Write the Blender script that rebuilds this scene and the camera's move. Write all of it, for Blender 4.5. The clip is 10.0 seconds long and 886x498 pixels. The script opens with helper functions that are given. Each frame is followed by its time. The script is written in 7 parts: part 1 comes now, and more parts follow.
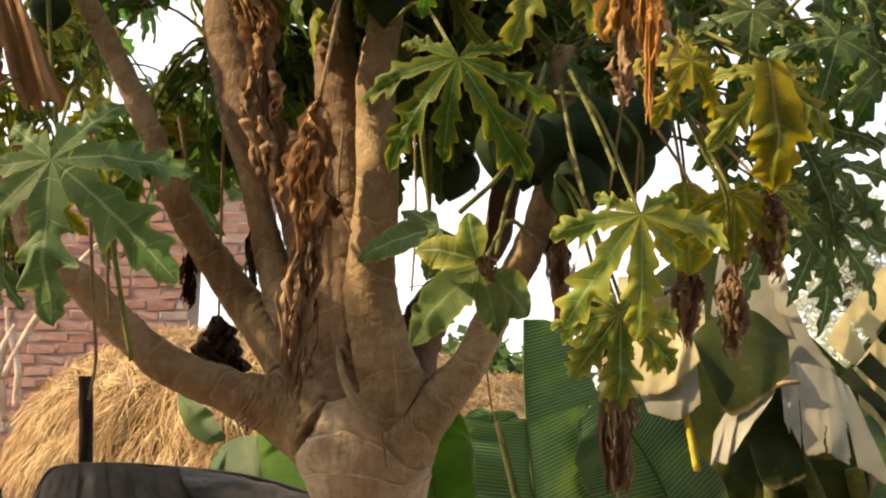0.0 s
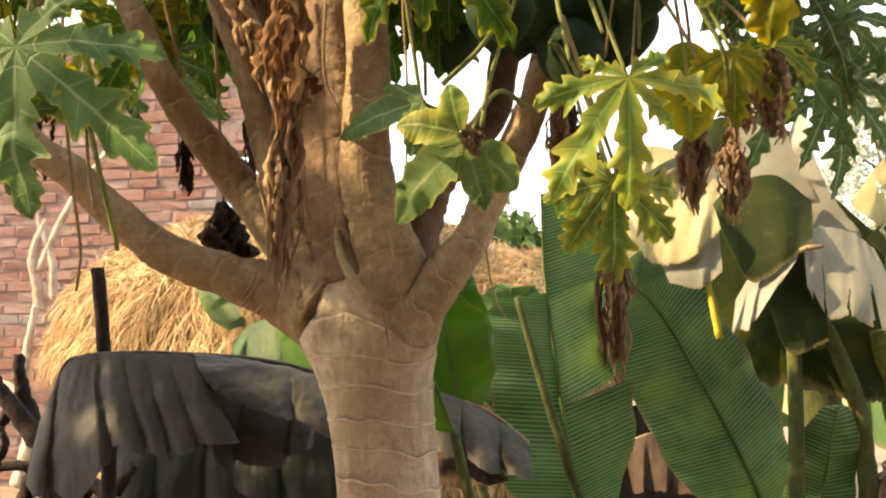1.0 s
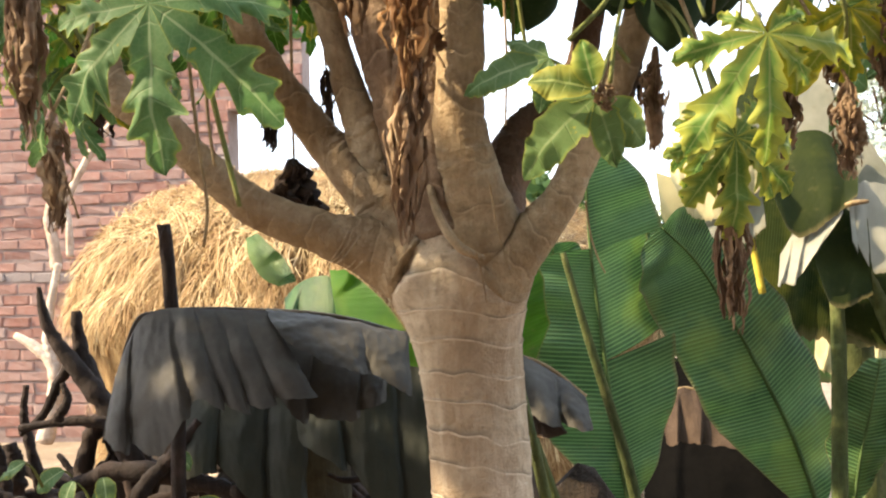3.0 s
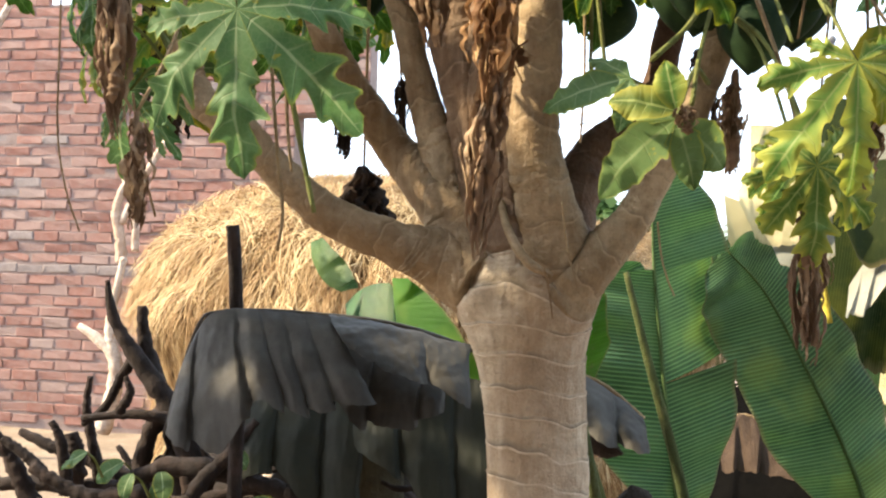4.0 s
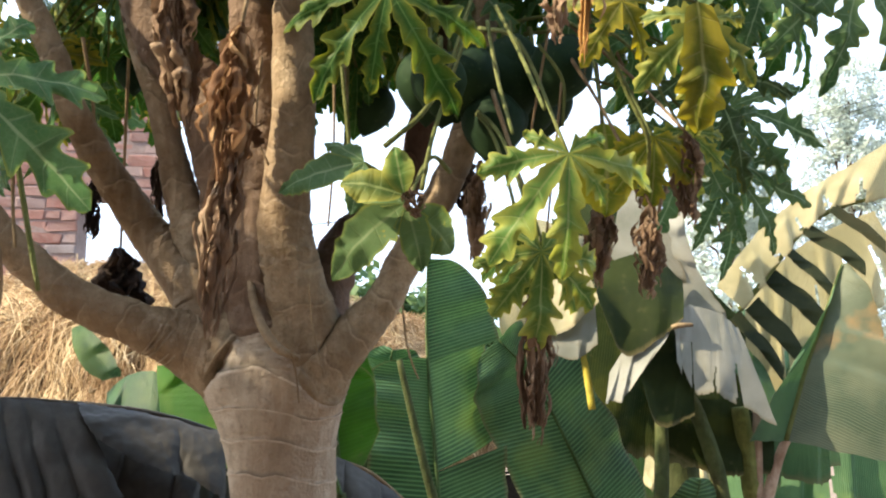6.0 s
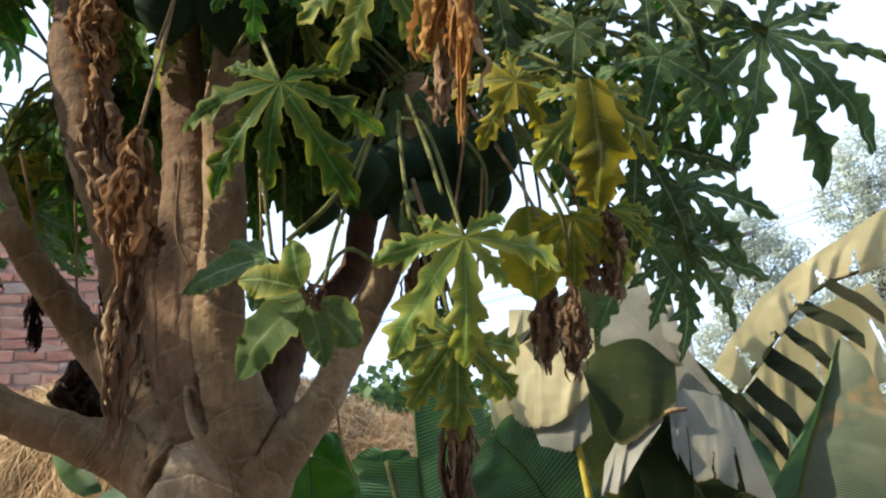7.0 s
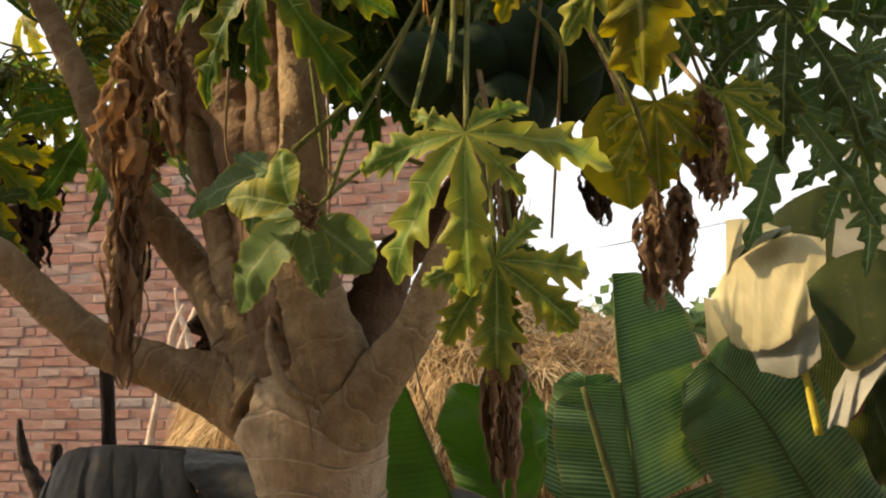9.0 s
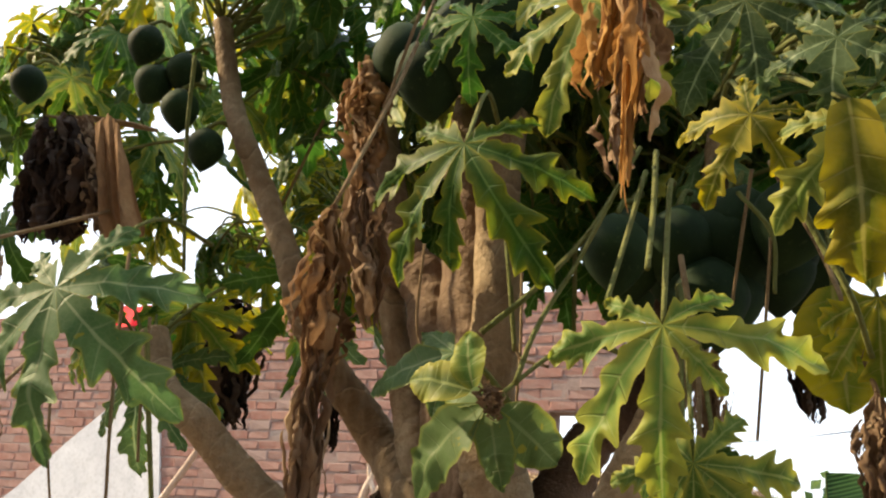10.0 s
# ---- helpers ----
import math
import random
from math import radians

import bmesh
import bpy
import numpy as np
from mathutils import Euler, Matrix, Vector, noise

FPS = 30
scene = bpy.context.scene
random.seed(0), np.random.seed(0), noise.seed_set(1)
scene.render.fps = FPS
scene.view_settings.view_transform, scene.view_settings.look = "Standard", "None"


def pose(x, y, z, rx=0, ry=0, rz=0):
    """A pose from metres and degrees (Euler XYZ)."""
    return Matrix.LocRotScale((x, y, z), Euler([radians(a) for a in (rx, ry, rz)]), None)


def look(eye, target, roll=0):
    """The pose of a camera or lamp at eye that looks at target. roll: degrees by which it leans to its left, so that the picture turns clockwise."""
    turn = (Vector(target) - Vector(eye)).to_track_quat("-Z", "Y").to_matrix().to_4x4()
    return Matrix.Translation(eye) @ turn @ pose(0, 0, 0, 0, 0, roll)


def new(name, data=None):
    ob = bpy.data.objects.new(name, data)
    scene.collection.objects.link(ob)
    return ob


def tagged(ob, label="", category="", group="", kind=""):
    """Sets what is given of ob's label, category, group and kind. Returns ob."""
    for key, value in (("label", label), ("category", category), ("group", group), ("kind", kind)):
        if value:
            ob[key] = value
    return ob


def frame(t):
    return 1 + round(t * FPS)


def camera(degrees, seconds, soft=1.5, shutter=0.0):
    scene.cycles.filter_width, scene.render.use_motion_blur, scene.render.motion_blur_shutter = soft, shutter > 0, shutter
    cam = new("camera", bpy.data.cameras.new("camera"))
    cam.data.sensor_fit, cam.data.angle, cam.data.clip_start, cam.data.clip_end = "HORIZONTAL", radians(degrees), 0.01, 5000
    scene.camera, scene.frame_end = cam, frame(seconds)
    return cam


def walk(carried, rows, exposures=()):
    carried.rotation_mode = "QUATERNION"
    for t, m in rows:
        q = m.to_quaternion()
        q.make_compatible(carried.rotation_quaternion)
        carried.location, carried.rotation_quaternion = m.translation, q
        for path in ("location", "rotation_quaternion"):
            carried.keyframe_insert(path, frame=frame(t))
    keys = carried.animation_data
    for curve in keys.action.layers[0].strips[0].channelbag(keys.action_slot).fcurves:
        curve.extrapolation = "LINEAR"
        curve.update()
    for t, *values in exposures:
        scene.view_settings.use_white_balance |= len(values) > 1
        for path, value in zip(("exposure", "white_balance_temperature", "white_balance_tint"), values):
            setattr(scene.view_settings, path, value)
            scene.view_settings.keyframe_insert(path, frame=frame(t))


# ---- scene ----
cam = camera(46.0, 10.0, soft=2.2, shutter=0.0)
PATH = [
    (0, (0.27, -1.782, 1.649), (0.104, 0.186, 1.959), 1.1),
    (0.5, (0.288, -1.758, 1.644), (0.1, 0.23, 1.749), -0.2),
    (1, (0.327, -1.735, 1.65), (0.094, 0.249, 1.729), -1.0),
    (1.5, (0.297, -1.72, 1.651), (0.083, 0.268, 1.662), -2.1),
    (2, (0.226, -1.743, 1.647), (0.084, 0.252, 1.632), -2.6),
    (2.5, (0.182, -1.759, 1.646), (0.065, 0.238, 1.634), -2.5),
    (3, (0.16, -1.77, 1.651), (-0.062, 0.217, 1.647), -1.2),
    (4.5, (0.139, -1.773, 1.655), (-0.197, 0.198, 1.699), 1.8),
    (5, (0.156, -1.769, 1.649), (-0.063, 0.217, 1.741), 3.8),
    (5.5, (0.169, -1.771, 1.646), (0.18, 0.222, 1.816), 3.5),
    (7, (0.387, -1.737, 1.637), (0.37, 0.225, 2.025), -1.2),
    (7.5, (0.417, -1.669, 1.655), (0.373, 0.247, 2.227), -1.8),
    (8, (0.472, -1.577, 1.648), (0.466, 0.37, 2.107), -0.7),
    (8.5, (0.597, -1.513, 1.635), (0.383, 0.447, 1.97), -0.3),
    (9, (0.65, -1.46, 1.664), (0.088, 0.445, 1.904), -0.9),
    (9.5, (0.625, -1.428, 1.681), (0.039, 0.438, 2.099), 1.6),
    (10, (0.642, -1.414, 1.69), (-0.254, 0.288, 2.238), 4.1),
]
EXPOSURE = [(0, 1.03, 7700, 16), (0.5, 1.28, 7850, 15.5), (1, 1.6, 7800, 14), (2.5, 1.78, 6650, 12), (3.2, 1.75, 6350, 11), (4.5, 1.7, 5950, 10), (5.5, 1.69, 5800, 11), (6.2, 1.22, 5700, 11), (7, 0.74, 5600, 11), (7.5, 0.5, 5850, 11), (8, 0.45, 6400, 12), (8.5, 0.34, 7200, 14), (9, 0.75, 7650, 14.5), (9.5, 0.98, 7450, 13), (10, 1.04, 6800, 11.5)]
walk(cam, [(t, look(eye, target, roll)) for t, eye, target, roll in PATH], EXPOSURE)

# ---------------------------------------------------------------- light
SUN_AZ, SUN_EL = radians(258), radians(36)
world = bpy.data.worlds.new("sky")
scene.world = world
world.use_nodes = True
wn = world.node_tree.nodes
sky = wn.new("ShaderNodeTexSky")
sky.sky_type = 'NISHITA'
sky.sun_disc = False
sky.sun_elevation = SUN_EL
sky.sun_rotation = SUN_AZ
sky.air_density, sky.dust_density, sky.ozone_density = 1.0, 4.0, 1.0
wn["Background"].inputs["Strength"].default_value = 0.15
haze = wn.new("ShaderNodeMix")
haze.data_type = 'RGBA'
haze.inputs[0].default_value = 0.7
haze.inputs[7].default_value = (6.3, 7.2, 8.2, 1)
world.node_tree.links.new(sky.outputs[0], haze.inputs[6])
world.node_tree.links.new(haze.outputs[2], wn["Background"].inputs["Color"])
sun = new("sun", bpy.data.lights.new("sun", 'SUN'))
sun.data.energy, sun.data.angle, sun.data.color = 5.0, radians(0.6), (1.0, 0.80, 0.52)
sun_from = Vector((math.sin(SUN_AZ) * math.cos(SUN_EL), math.cos(SUN_AZ) * math.cos(SUN_EL), math.sin(SUN_EL)))
sun.matrix_world = look(sun_from * 20, (0, 0, 0))


# ---------------------------------------------------------------- materials
class Mat:
    """A small builder for node materials."""

    def __init__(self, name, rough=0.7, spec=0.3):
        self.m = bpy.data.materials.new(name)
        self.m.use_nodes = True
        self.t = self.m.node_tree
        self.b = self.t.nodes["Principled BSDF"]
        self.b.inputs["Roughness"].default_value = rough
        self.b.inputs["Specular IOR Level"].default_value = spec

    def n(self, kind, **inputs):
        node = self.t.nodes.new(kind)
        for k, v in inputs.items():
            key = k.replace("_", " ")
            if key in node.inputs:
                self.put(node.inputs[key], v)
        return node

    def put(self, socket, v):
        if isinstance(v, bpy.types.NodeSocket):
            self.t.links.new(v, socket)
        elif isinstance(v, tuple) and len(v) == 3 and socket.type == 'RGBA':
            socket.default_value = (*v, 1)
        else:
            socket.default_value = v

    def coord(self, which="Object", scale=(1, 1, 1)):
        c = self.n("ShaderNodeTexCoord")
        mp = self.n("ShaderNodeMapping")
        self.put(mp.inputs["Vector"], c.outputs[which])
        mp.inputs["Scale"].default_value = scale
        return mp.outputs[0]

    def noise(self, vec, scale, detail=4.0, rough=0.6, distortion=0.0):
        nd = self.n("ShaderNodeTexNoise", Vector=vec, Scale=scale, Detail=detail, Roughness=rough, Distortion=distortion)
        return nd.outputs["Fac"]

    def ramp(self, fac, *stops):
        r = self.n("ShaderNodeValToRGB", Fac=fac)
        el = r.color_ramp.elements
        while len(el) < len(stops):
            el.new(0.5)
        for e, (p, c) in zip(el, stops):
            e.position, e.color = p, (*c, 1) if isinstance(c, tuple) else (c, c, c, 1)
        return r.outputs["Color"]

    def mix(self, fac, a, b, kind='MIX'):
        x = self.n("ShaderNodeMix")
        x.data_type, x.blend_type = 'RGBA', kind
        self.put(x.inputs[0], fac)
        self.put(x.inputs[6], a)
        self.put(x.inputs[7], b)
        return x.outputs[2]

    def math(self, op, a, b=0.0):
        x = self.n("ShaderNodeMath")
        x.operation = op
        self.put(x.inputs[0], a)
        self.put(x.inputs[1], b)
        return x.outputs[0]

    def uv(self):
        c = self.n("ShaderNodeUVMap")
        s = self.n("ShaderNodeSeparateXYZ", Vector=c.outputs[0])
        return s.outputs[0], s.outputs[1]

    def random(self):
        return self.n("ShaderNodeObjectInfo").outputs["Random"]

    def bump(self, height, strength=0.4, dist=0.01):
        bp = self.n("ShaderNodeBump", Height=height, Strength=strength, Distance=dist)
        self.put(self.b.inputs["Normal"], bp.outputs[0])
        return bp.outputs[0]

    def colour(self, c):
        self.put(self.b.inputs["Base Color"], c)

    def through_light(self, colour, amount, normal=None):
        """Lets part of the light shine through a thin blade."""
        tr = self.n("ShaderNodeBsdfTranslucent", Color=colour)
        if normal is not None:
            self.put(tr.inputs["Normal"], normal)
        mx = self.n("ShaderNodeMixShader", Fac=amount)
        self.put(mx.inputs[1], self.b.outputs[0])
        self.put(mx.inputs[2], tr.outputs[0])
        self.put(self.t.nodes["Material Output"].inputs["Surface"], mx.outputs[0])


def mat_leaf(name, dark, light, vein, yellow=0.0, yellow_col=(0.45, 0.40, 0.04)):
    k = Mat(name, 0.55, 0.14)
    v = k.coord("Object")
    big, fine = k.noise(v, 9, 3), k.noise(v, 90, 4)
    base = k.mix(k.ramp(big, (0.3, 0.0), (0.7, 1.0)), dark, light)
    base = k.mix(k.math('MULTIPLY', fine, 0.35), base, tuple(c * 0.55 for c in dark))
    hue = k.n("ShaderNodeHueSaturation", Color=base, Hue=k.math('ADD', k.math('MULTIPLY', k.random(), 0.03), 0.485),
              Value=k.math('ADD', k.math('MULTIPLY', k.random(), 0.5), 0.75))
    base = hue.outputs[0]
    u, w = k.uv()
    au = k.math('ABSOLUTE', u)
    if yellow:
        patch = k.math('ADD', k.math('MULTIPLY', au, 0.55), k.noise(v, 14, 4))
        base = k.mix(k.math('MULTIPLY', k.ramp(patch, (0.62, 0.0), (0.95, 1.0)), yellow), base, yellow_col)
    base = k.mix(k.math('MULTIPLY', k.ramp(au, (0.82, 0.0), (1.0, 0.8 if yellow else 0.4)), k.ramp(big, (0.38, 0.1), (0.6, 1.0))), base, yellow_col)
    spots = k.ramp(k.noise(v, 45, 2), (0.68, 0.0), (0.72, 0.6))
    base = k.mix(spots, base, tuple(x * 0.6 for x in yellow_col))
    mid = k.ramp(au, (0.035, 0.9), (0.10, 0.0))
    off = k.math('ABSOLUTE', k.math('SUBTRACT', k.math('FRACT', k.math('ADD', w, 0.5)), 0.5))
    side = k.ramp(k.math('ADD', off, k.math('MULTIPLY', au, 0.03)), (0.02, 0.42), (0.055, 0.0))
    net = k.n("ShaderNodeTexVoronoi", Vector=v, Scale=110.0)
    net.feature = 'DISTANCE_TO_EDGE'
    base = k.mix(k.ramp(net.outputs["Distance"], (0.03, 0.10), (0.10, 0.0)), base, vein)
    base = k.mix(k.math('MAXIMUM', mid, side), base, vein)
    k.colour(base)
    nrm = k.bump(k.math('ADD', k.math('MULTIPLY', big, 0.7), k.math('MULTIPLY', side, -0.5)), 0.5, 0.006)
    k.put(k.b.inputs["Roughness"], k.ramp(fine, (0.3, 0.45), (0.8, 0.7)))
    bright = k.n("ShaderNodeHueSaturation", Color=base, Saturation=1.1, Value=1.55)
    k.through_light(bright.outputs[0], 0.36, nrm)
    return k.m


def mat_banana(name, dark, light, stripes=0.35, patches=0.5, patch_col=(0.30, 0.34, 0.05), gloss=0.32):
    k = Mat(name, 0.45, gloss)
    v = k.coord("Object")
    u, w = k.uv()
    big = k.noise(v, 5, 4)
    comb = k.n("ShaderNodeCombineXYZ", X=k.math('MULTIPLY', w, 2.5), Y=k.math('MULTIPLY', u, 0.5), Z=k.math('MULTIPLY', big, 0.5))
    wave = k.n("ShaderNodeTexWave", Vector=comb.outputs[0], Scale=1.0, Distortion=1.6, Detail=2.0)
    wave.inputs["Detail Scale"].default_value = 2.0
    base = k.mix(k.ramp(big, (0.35, 0.0), (0.65, 1.0)), dark, light)
    base = k.mix(k.math('MULTIPLY', k.ramp(wave.outputs["Fac"], (0.5, 0.0), (0.95, 1.0)), stripes), base, tuple(min(1, c * 1.9 + 0.015) for c in light))
    pz = k.math('MULTIPLY', k.ramp(k.noise(v, 3.3, 4, 0.55), (0.54, 0.0), (0.66, 1.0)), patches)
    base = k.mix(pz, base, patch_col)
    base = k.mix(k.math('MULTIPLY', k.ramp(k.noise(v, 40, 3), (0.62, 0.0), (0.75, 1.0)), 0.35), base, (0.10, 0.09, 0.04))
    base = k.mix(k.ramp(k.math('ABSOLUTE', u), (0.94, 0.0), (1.0, 0.6)), base, (0.16, 0.13, 0.06))
    k.colour(base)
    k.put(k.b.inputs["Roughness"], k.ramp(big, (0.3, 0.45), (0.7, 0.62)))
    nrm = k.bump(k.math('ADD', wave.outputs["Fac"], k.math('MULTIPLY', k.noise(v, 30, 4), 0.8)), 0.14 + 0.35 * stripes, 0.004)
    bright = k.n("ShaderNodeHueSaturation", Color=base, Saturation=1.1, Value=1.5)
    k.through_light(bright.outputs[0], 0.2, nrm)
    return k.m


def mat_dry(name, a, b, c, light=0.2):
    k = Mat(name, 0.85, 0.15)
    v = k.coord("Object", (1, 1, 0.35))
    f1, f2 = k.noise(v, 26, 6, 0.7, 0.6), k.noise(v, 160, 3)
    isl = k.n("ShaderNodeNewGeometry").outputs["Random Per Island"]
    base = k.ramp(k.math('ADD', k.math('MULTIPLY', f1, 0.6), k.math('MULTIPLY', isl, 0.42)), (0.25, a), (0.5, b), (0.78, c))
    base = k.mix(k.math('MULTIPLY', f2, 0.5), base, tuple(x * 0.45 for x in a))
    k.colour(base)
    nrm = k.bump(k.math('ADD', f1, k.math('MULTIPLY', f2, 0.4)), 0.7, 0.008)
    k.through_light(base, light, nrm)
    return k.m


def mat_bark(name, a, b, c, ring=0.0, scale=1.0):
    k = Mat(name, 0.88, 0.2)
    v = k.coord("Object")
    big, mid, fine = k.noise(v, 7 * scale, 5, 0.6), k.noise(v, 34 * scale, 5, 0.65), k.noise(v, 190 * scale, 3)
    vs = k.coord("Object", (1, 1, 0.12))
    streak = k.noise(vs, 55 * scale, 4)
    base = k.ramp(big, (0.3, a), (0.55, b), (0.75, c))
    base = k.mix(k.math('MULTIPLY', k.ramp(mid, (0.45, 0.0), (0.7, 1.0)), 0.5), base, tuple(x * 0.45 for x in a))
    base = k.mix(k.math('MULTIPLY', k.ramp(k.noise(v, 2.6 * scale, 5, 0.7, 1.0), (0.44, 0.0), (0.60, 1.0)), 0.55), base, (a[0] * 0.8, a[1] * 0.66, a[2] * 0.55))
    base = k.mix(k.math('MULTIPLY', k.ramp(streak, (0.5, 0.0), (0.75, 1.0)), 0.3), base, c)
    base = k.mix(k.math('MULTIPLY', k.ramp(fine, (0.55, 0.0), (0.7, 1.0)), 0.25), base, tuple(x * 0.4 for x in a))
    if ring:
        _, w = k.uv()
        ph = k.math('FRACT', w)
        lip = k.ramp(ph, (0.44, 0.0), (0.475, 1.0), (0.5, 1.0), (0.52, 0.0))
        under = k.ramp(ph, (0.50, 0.0), (0.53, 1.0), (0.56, 0.6), (0.66, 0.0))
        base = k.mix(k.math('MULTIPLY', under, k.math('MULTIPLY', k.ramp(k.noise(v, 11, 2), (0.42, 0.0), (0.56, 1.0)), ring * 0.85)), base, tuple(x * 0.36 for x in a))
        base = k.mix(k.math('MULTIPLY', lip, k.math('MULTIPLY', k.ramp(mid, (0.35, 0.0), (0.6, 1.0)), ring * 0.5)), base, tuple(min(1, x * 1.3) for x in c))
    k.colour(base)
    k.bump(k.math('ADD', k.math('ADD', mid, k.math('MULTIPLY', streak, 0.5)), k.math('MULTIPLY', fine, 0.35)), 0.9, 0.009)
    return k.m


def mat_limp(name, a, b2):
    k = Mat(name, 0.7, 0.3)
    v = k.coord("Object")
    u, w = k.uv()
    f1, f2 = k.noise(v, 6, 5, 0.6), k.noise(v, 45, 4)
    base = k.mix(k.ramp(f1, (0.3, 0.0), (0.7, 1.0)), a, b2)
    base = k.mix(k.math('MULTIPLY', k.ramp(f2, (0.5, 0.0), (0.75, 1.0)), 0.3), base, tuple(x * 0.5 for x in a))
    k.colour(base)
    k.bump(k.math('ADD', f1, k.math('MULTIPLY', f2, 0.25)), 0.4, 0.008)
    return k.m


GREY_LIMP = mat_limp("limp_grey_leaf", (0.019, 0.017, 0.0135), (0.058, 0.053, 0.043))
# near-black leaf colour that stands in for deep shade
LIMP_SHADED = mat_limp("limp_leaf_shaded", (0.007, 0.009, 0.006), (0.018, 0.022, 0.013))
LEAF = mat_leaf("leaf_green", (0.024, 0.068, 0.012), (0.062, 0.140, 0.024), (0.13, 0.21, 0.06))
LEAF_RIMMED = mat_leaf("leaf_dark_rimmed", (0.018, 0.060, 0.010), (0.048, 0.120, 0.020), (0.11, 0.19, 0.05), 0.22, (0.36, 0.34, 0.04))
LEAF_YELLOW = mat_leaf("leaf_yellowing", (0.058, 0.115, 0.022), (0.14, 0.215, 0.05), (0.24, 0.29, 0.10), 0.55, (0.40, 0.38, 0.07))
LEAF_OLD = mat_leaf("leaf_old", (0.075, 0.115, 0.014), (0.17, 0.19, 0.025), (0.24, 0.23, 0.07), 0.75, (0.38, 0.32, 0.035))
LEAF_SOFT = mat_leaf("leaf_soft", (0.075, 0.125, 0.04), (0.125, 0.185, 0.065), (0.17, 0.225, 0.095))
LEAF_BLUE = mat_leaf("leaf_bluish", (0.046, 0.094, 0.034), (0.112, 0.178, 0.070), (0.22, 0.29, 0.15))
PETIOLE = mat_bark("petiole_green", (0.10, 0.125, 0.035), (0.15, 0.165, 0.05), (0.21, 0.20, 0.075))
PETIOLE_DRY = mat_bark("petiole_dry", (0.16, 0.11, 0.06), (0.26, 0.19, 0.10), (0.36, 0.27, 0.15))
DRY = mat_dry("dry_leaf_brown", (0.115, 0.07, 0.042), (0.27, 0.18, 0.11), (0.47, 0.35, 0.225))
DRY_GOLD = mat_dry("dry_leaf_gold", (0.22, 0.09, 0.03), (0.48, 0.25, 0.07), (0.66, 0.42, 0.14), 0.3)
DRY_TAN = mat_dry("dry_leaf_tan", (0.13, 0.065, 0.03), (0.34, 0.20, 0.095), (0.54, 0.37, 0.19))
DRY_DARK = mat_dry("dry_leaf_dark", (0.018, 0.013, 0.011), (0.045, 0.03, 0.022), (0.09, 0.06, 0.04), 0.05)
BARK = mat_bark("papaya_bark", (0.175, 0.127, 0.072), (0.30, 0.228, 0.138), (0.44, 0.355, 0.235), 0.5)
BARK_TRUNK = mat_bark("papaya_trunk_bark", (0.25, 0.195, 0.13), (0.41, 0.335, 0.235), (0.55, 0.465, 0.35), 1.0)
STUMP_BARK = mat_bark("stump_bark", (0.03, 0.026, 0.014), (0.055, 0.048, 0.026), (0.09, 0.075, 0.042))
# darker copies of the papaya bark, with the inner limbs' shade in the colour
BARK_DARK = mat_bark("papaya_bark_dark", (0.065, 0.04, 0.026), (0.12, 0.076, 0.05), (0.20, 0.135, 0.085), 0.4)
BARK_SHADED = mat_bark("papaya_bark_shaded", (0.12, 0.08, 0.05), (0.20, 0.14, 0.09), (0.30, 0.22, 0.145), 0.5)
SCAR = mat_bark("leaf_scar", (0.20, 0.15, 0.09), (0.40, 0.32, 0.21), (0.52, 0.43, 0.30), 0, 2)
WOOD_BURNT = mat_bark("dark_wood", (0.012, 0.009, 0.008), (0.03, 0.021, 0.017), (0.075, 0.05, 0.04))
WOOD_PALE = mat_bark("pale_wood", (0.36, 0.28, 0.22), (0.52, 0.43, 0.35), (0.66, 0.57, 0.48))
# the yellow patches paint sun flecks onto the green
BAN = mat_banana("banana_green", (0.018, 0.052, 0.017), (0.055, 0.112, 0.038), 0.7, 0.4, (0.17, 0.24, 0.05))
BAN_BRIGHT = mat_banana("banana_bright", (0.022, 0.075, 0.007), (0.042, 0.12, 0.012), 0.08, patches=0.15)
BAN_PALE = mat_banana("banana_pale", (0.22, 0.20, 0.09), (0.42, 0.37, 0.20), 0.5, patches=0.5, patch_col=(0.42, 0.33, 0.15))
# olive taken down to near black for the shade these leaves hang in
BAN_OLIVE_SHADED = mat_banana("banana_olive_shaded", (0.008, 0.014, 0.004), (0.024, 0.033, 0.007), 0.3, patches=0.35, patch_col=(0.10, 0.10, 0.015), gloss=0.06)
BAN_SCORCHED = mat_banana("banana_scorched", (0.055, 0.08, 0.048), (0.12, 0.135, 0.08), 0.3, patches=0.9, patch_col=(0.36, 0.20, 0.07))
# shaded undersides and strips: their shade is in the base colour
BAN_SHADED = mat_banana("banana_shaded", (0.012, 0.017, 0.008), (0.032, 0.038, 0.018), 0.1, patches=0.4, patch_col=(0.07, 0.055, 0.025), gloss=0.06)
BAN_WHITE = mat_banana("banana_underside", (0.16, 0.165, 0.125), (0.28, 0.275, 0.225), 0.15, patches=0.35, patch_col=(0.30, 0.25, 0.17))
RIB = mat_bark("leaf_rib", (0.05, 0.095, 0.03), (0.08, 0.135, 0.045), (0.12, 0.175, 0.065))
STEM_YELLOW = mat_bark("banana_stem_yellow", (0.09, 0.11, 0.03), (0.19, 0.20, 0.05), (0.32, 0.30, 0.09))
STEM = mat_bark("banana_stem", (0.03, 0.045, 0.015), (0.07, 0.085, 0.025), (0.14, 0.13, 0.055))
SHEATH = mat_bark("dry_sheath", (0.24, 0.155, 0.095), (0.42, 0.30, 0.20), (0.58, 0.45, 0.32))


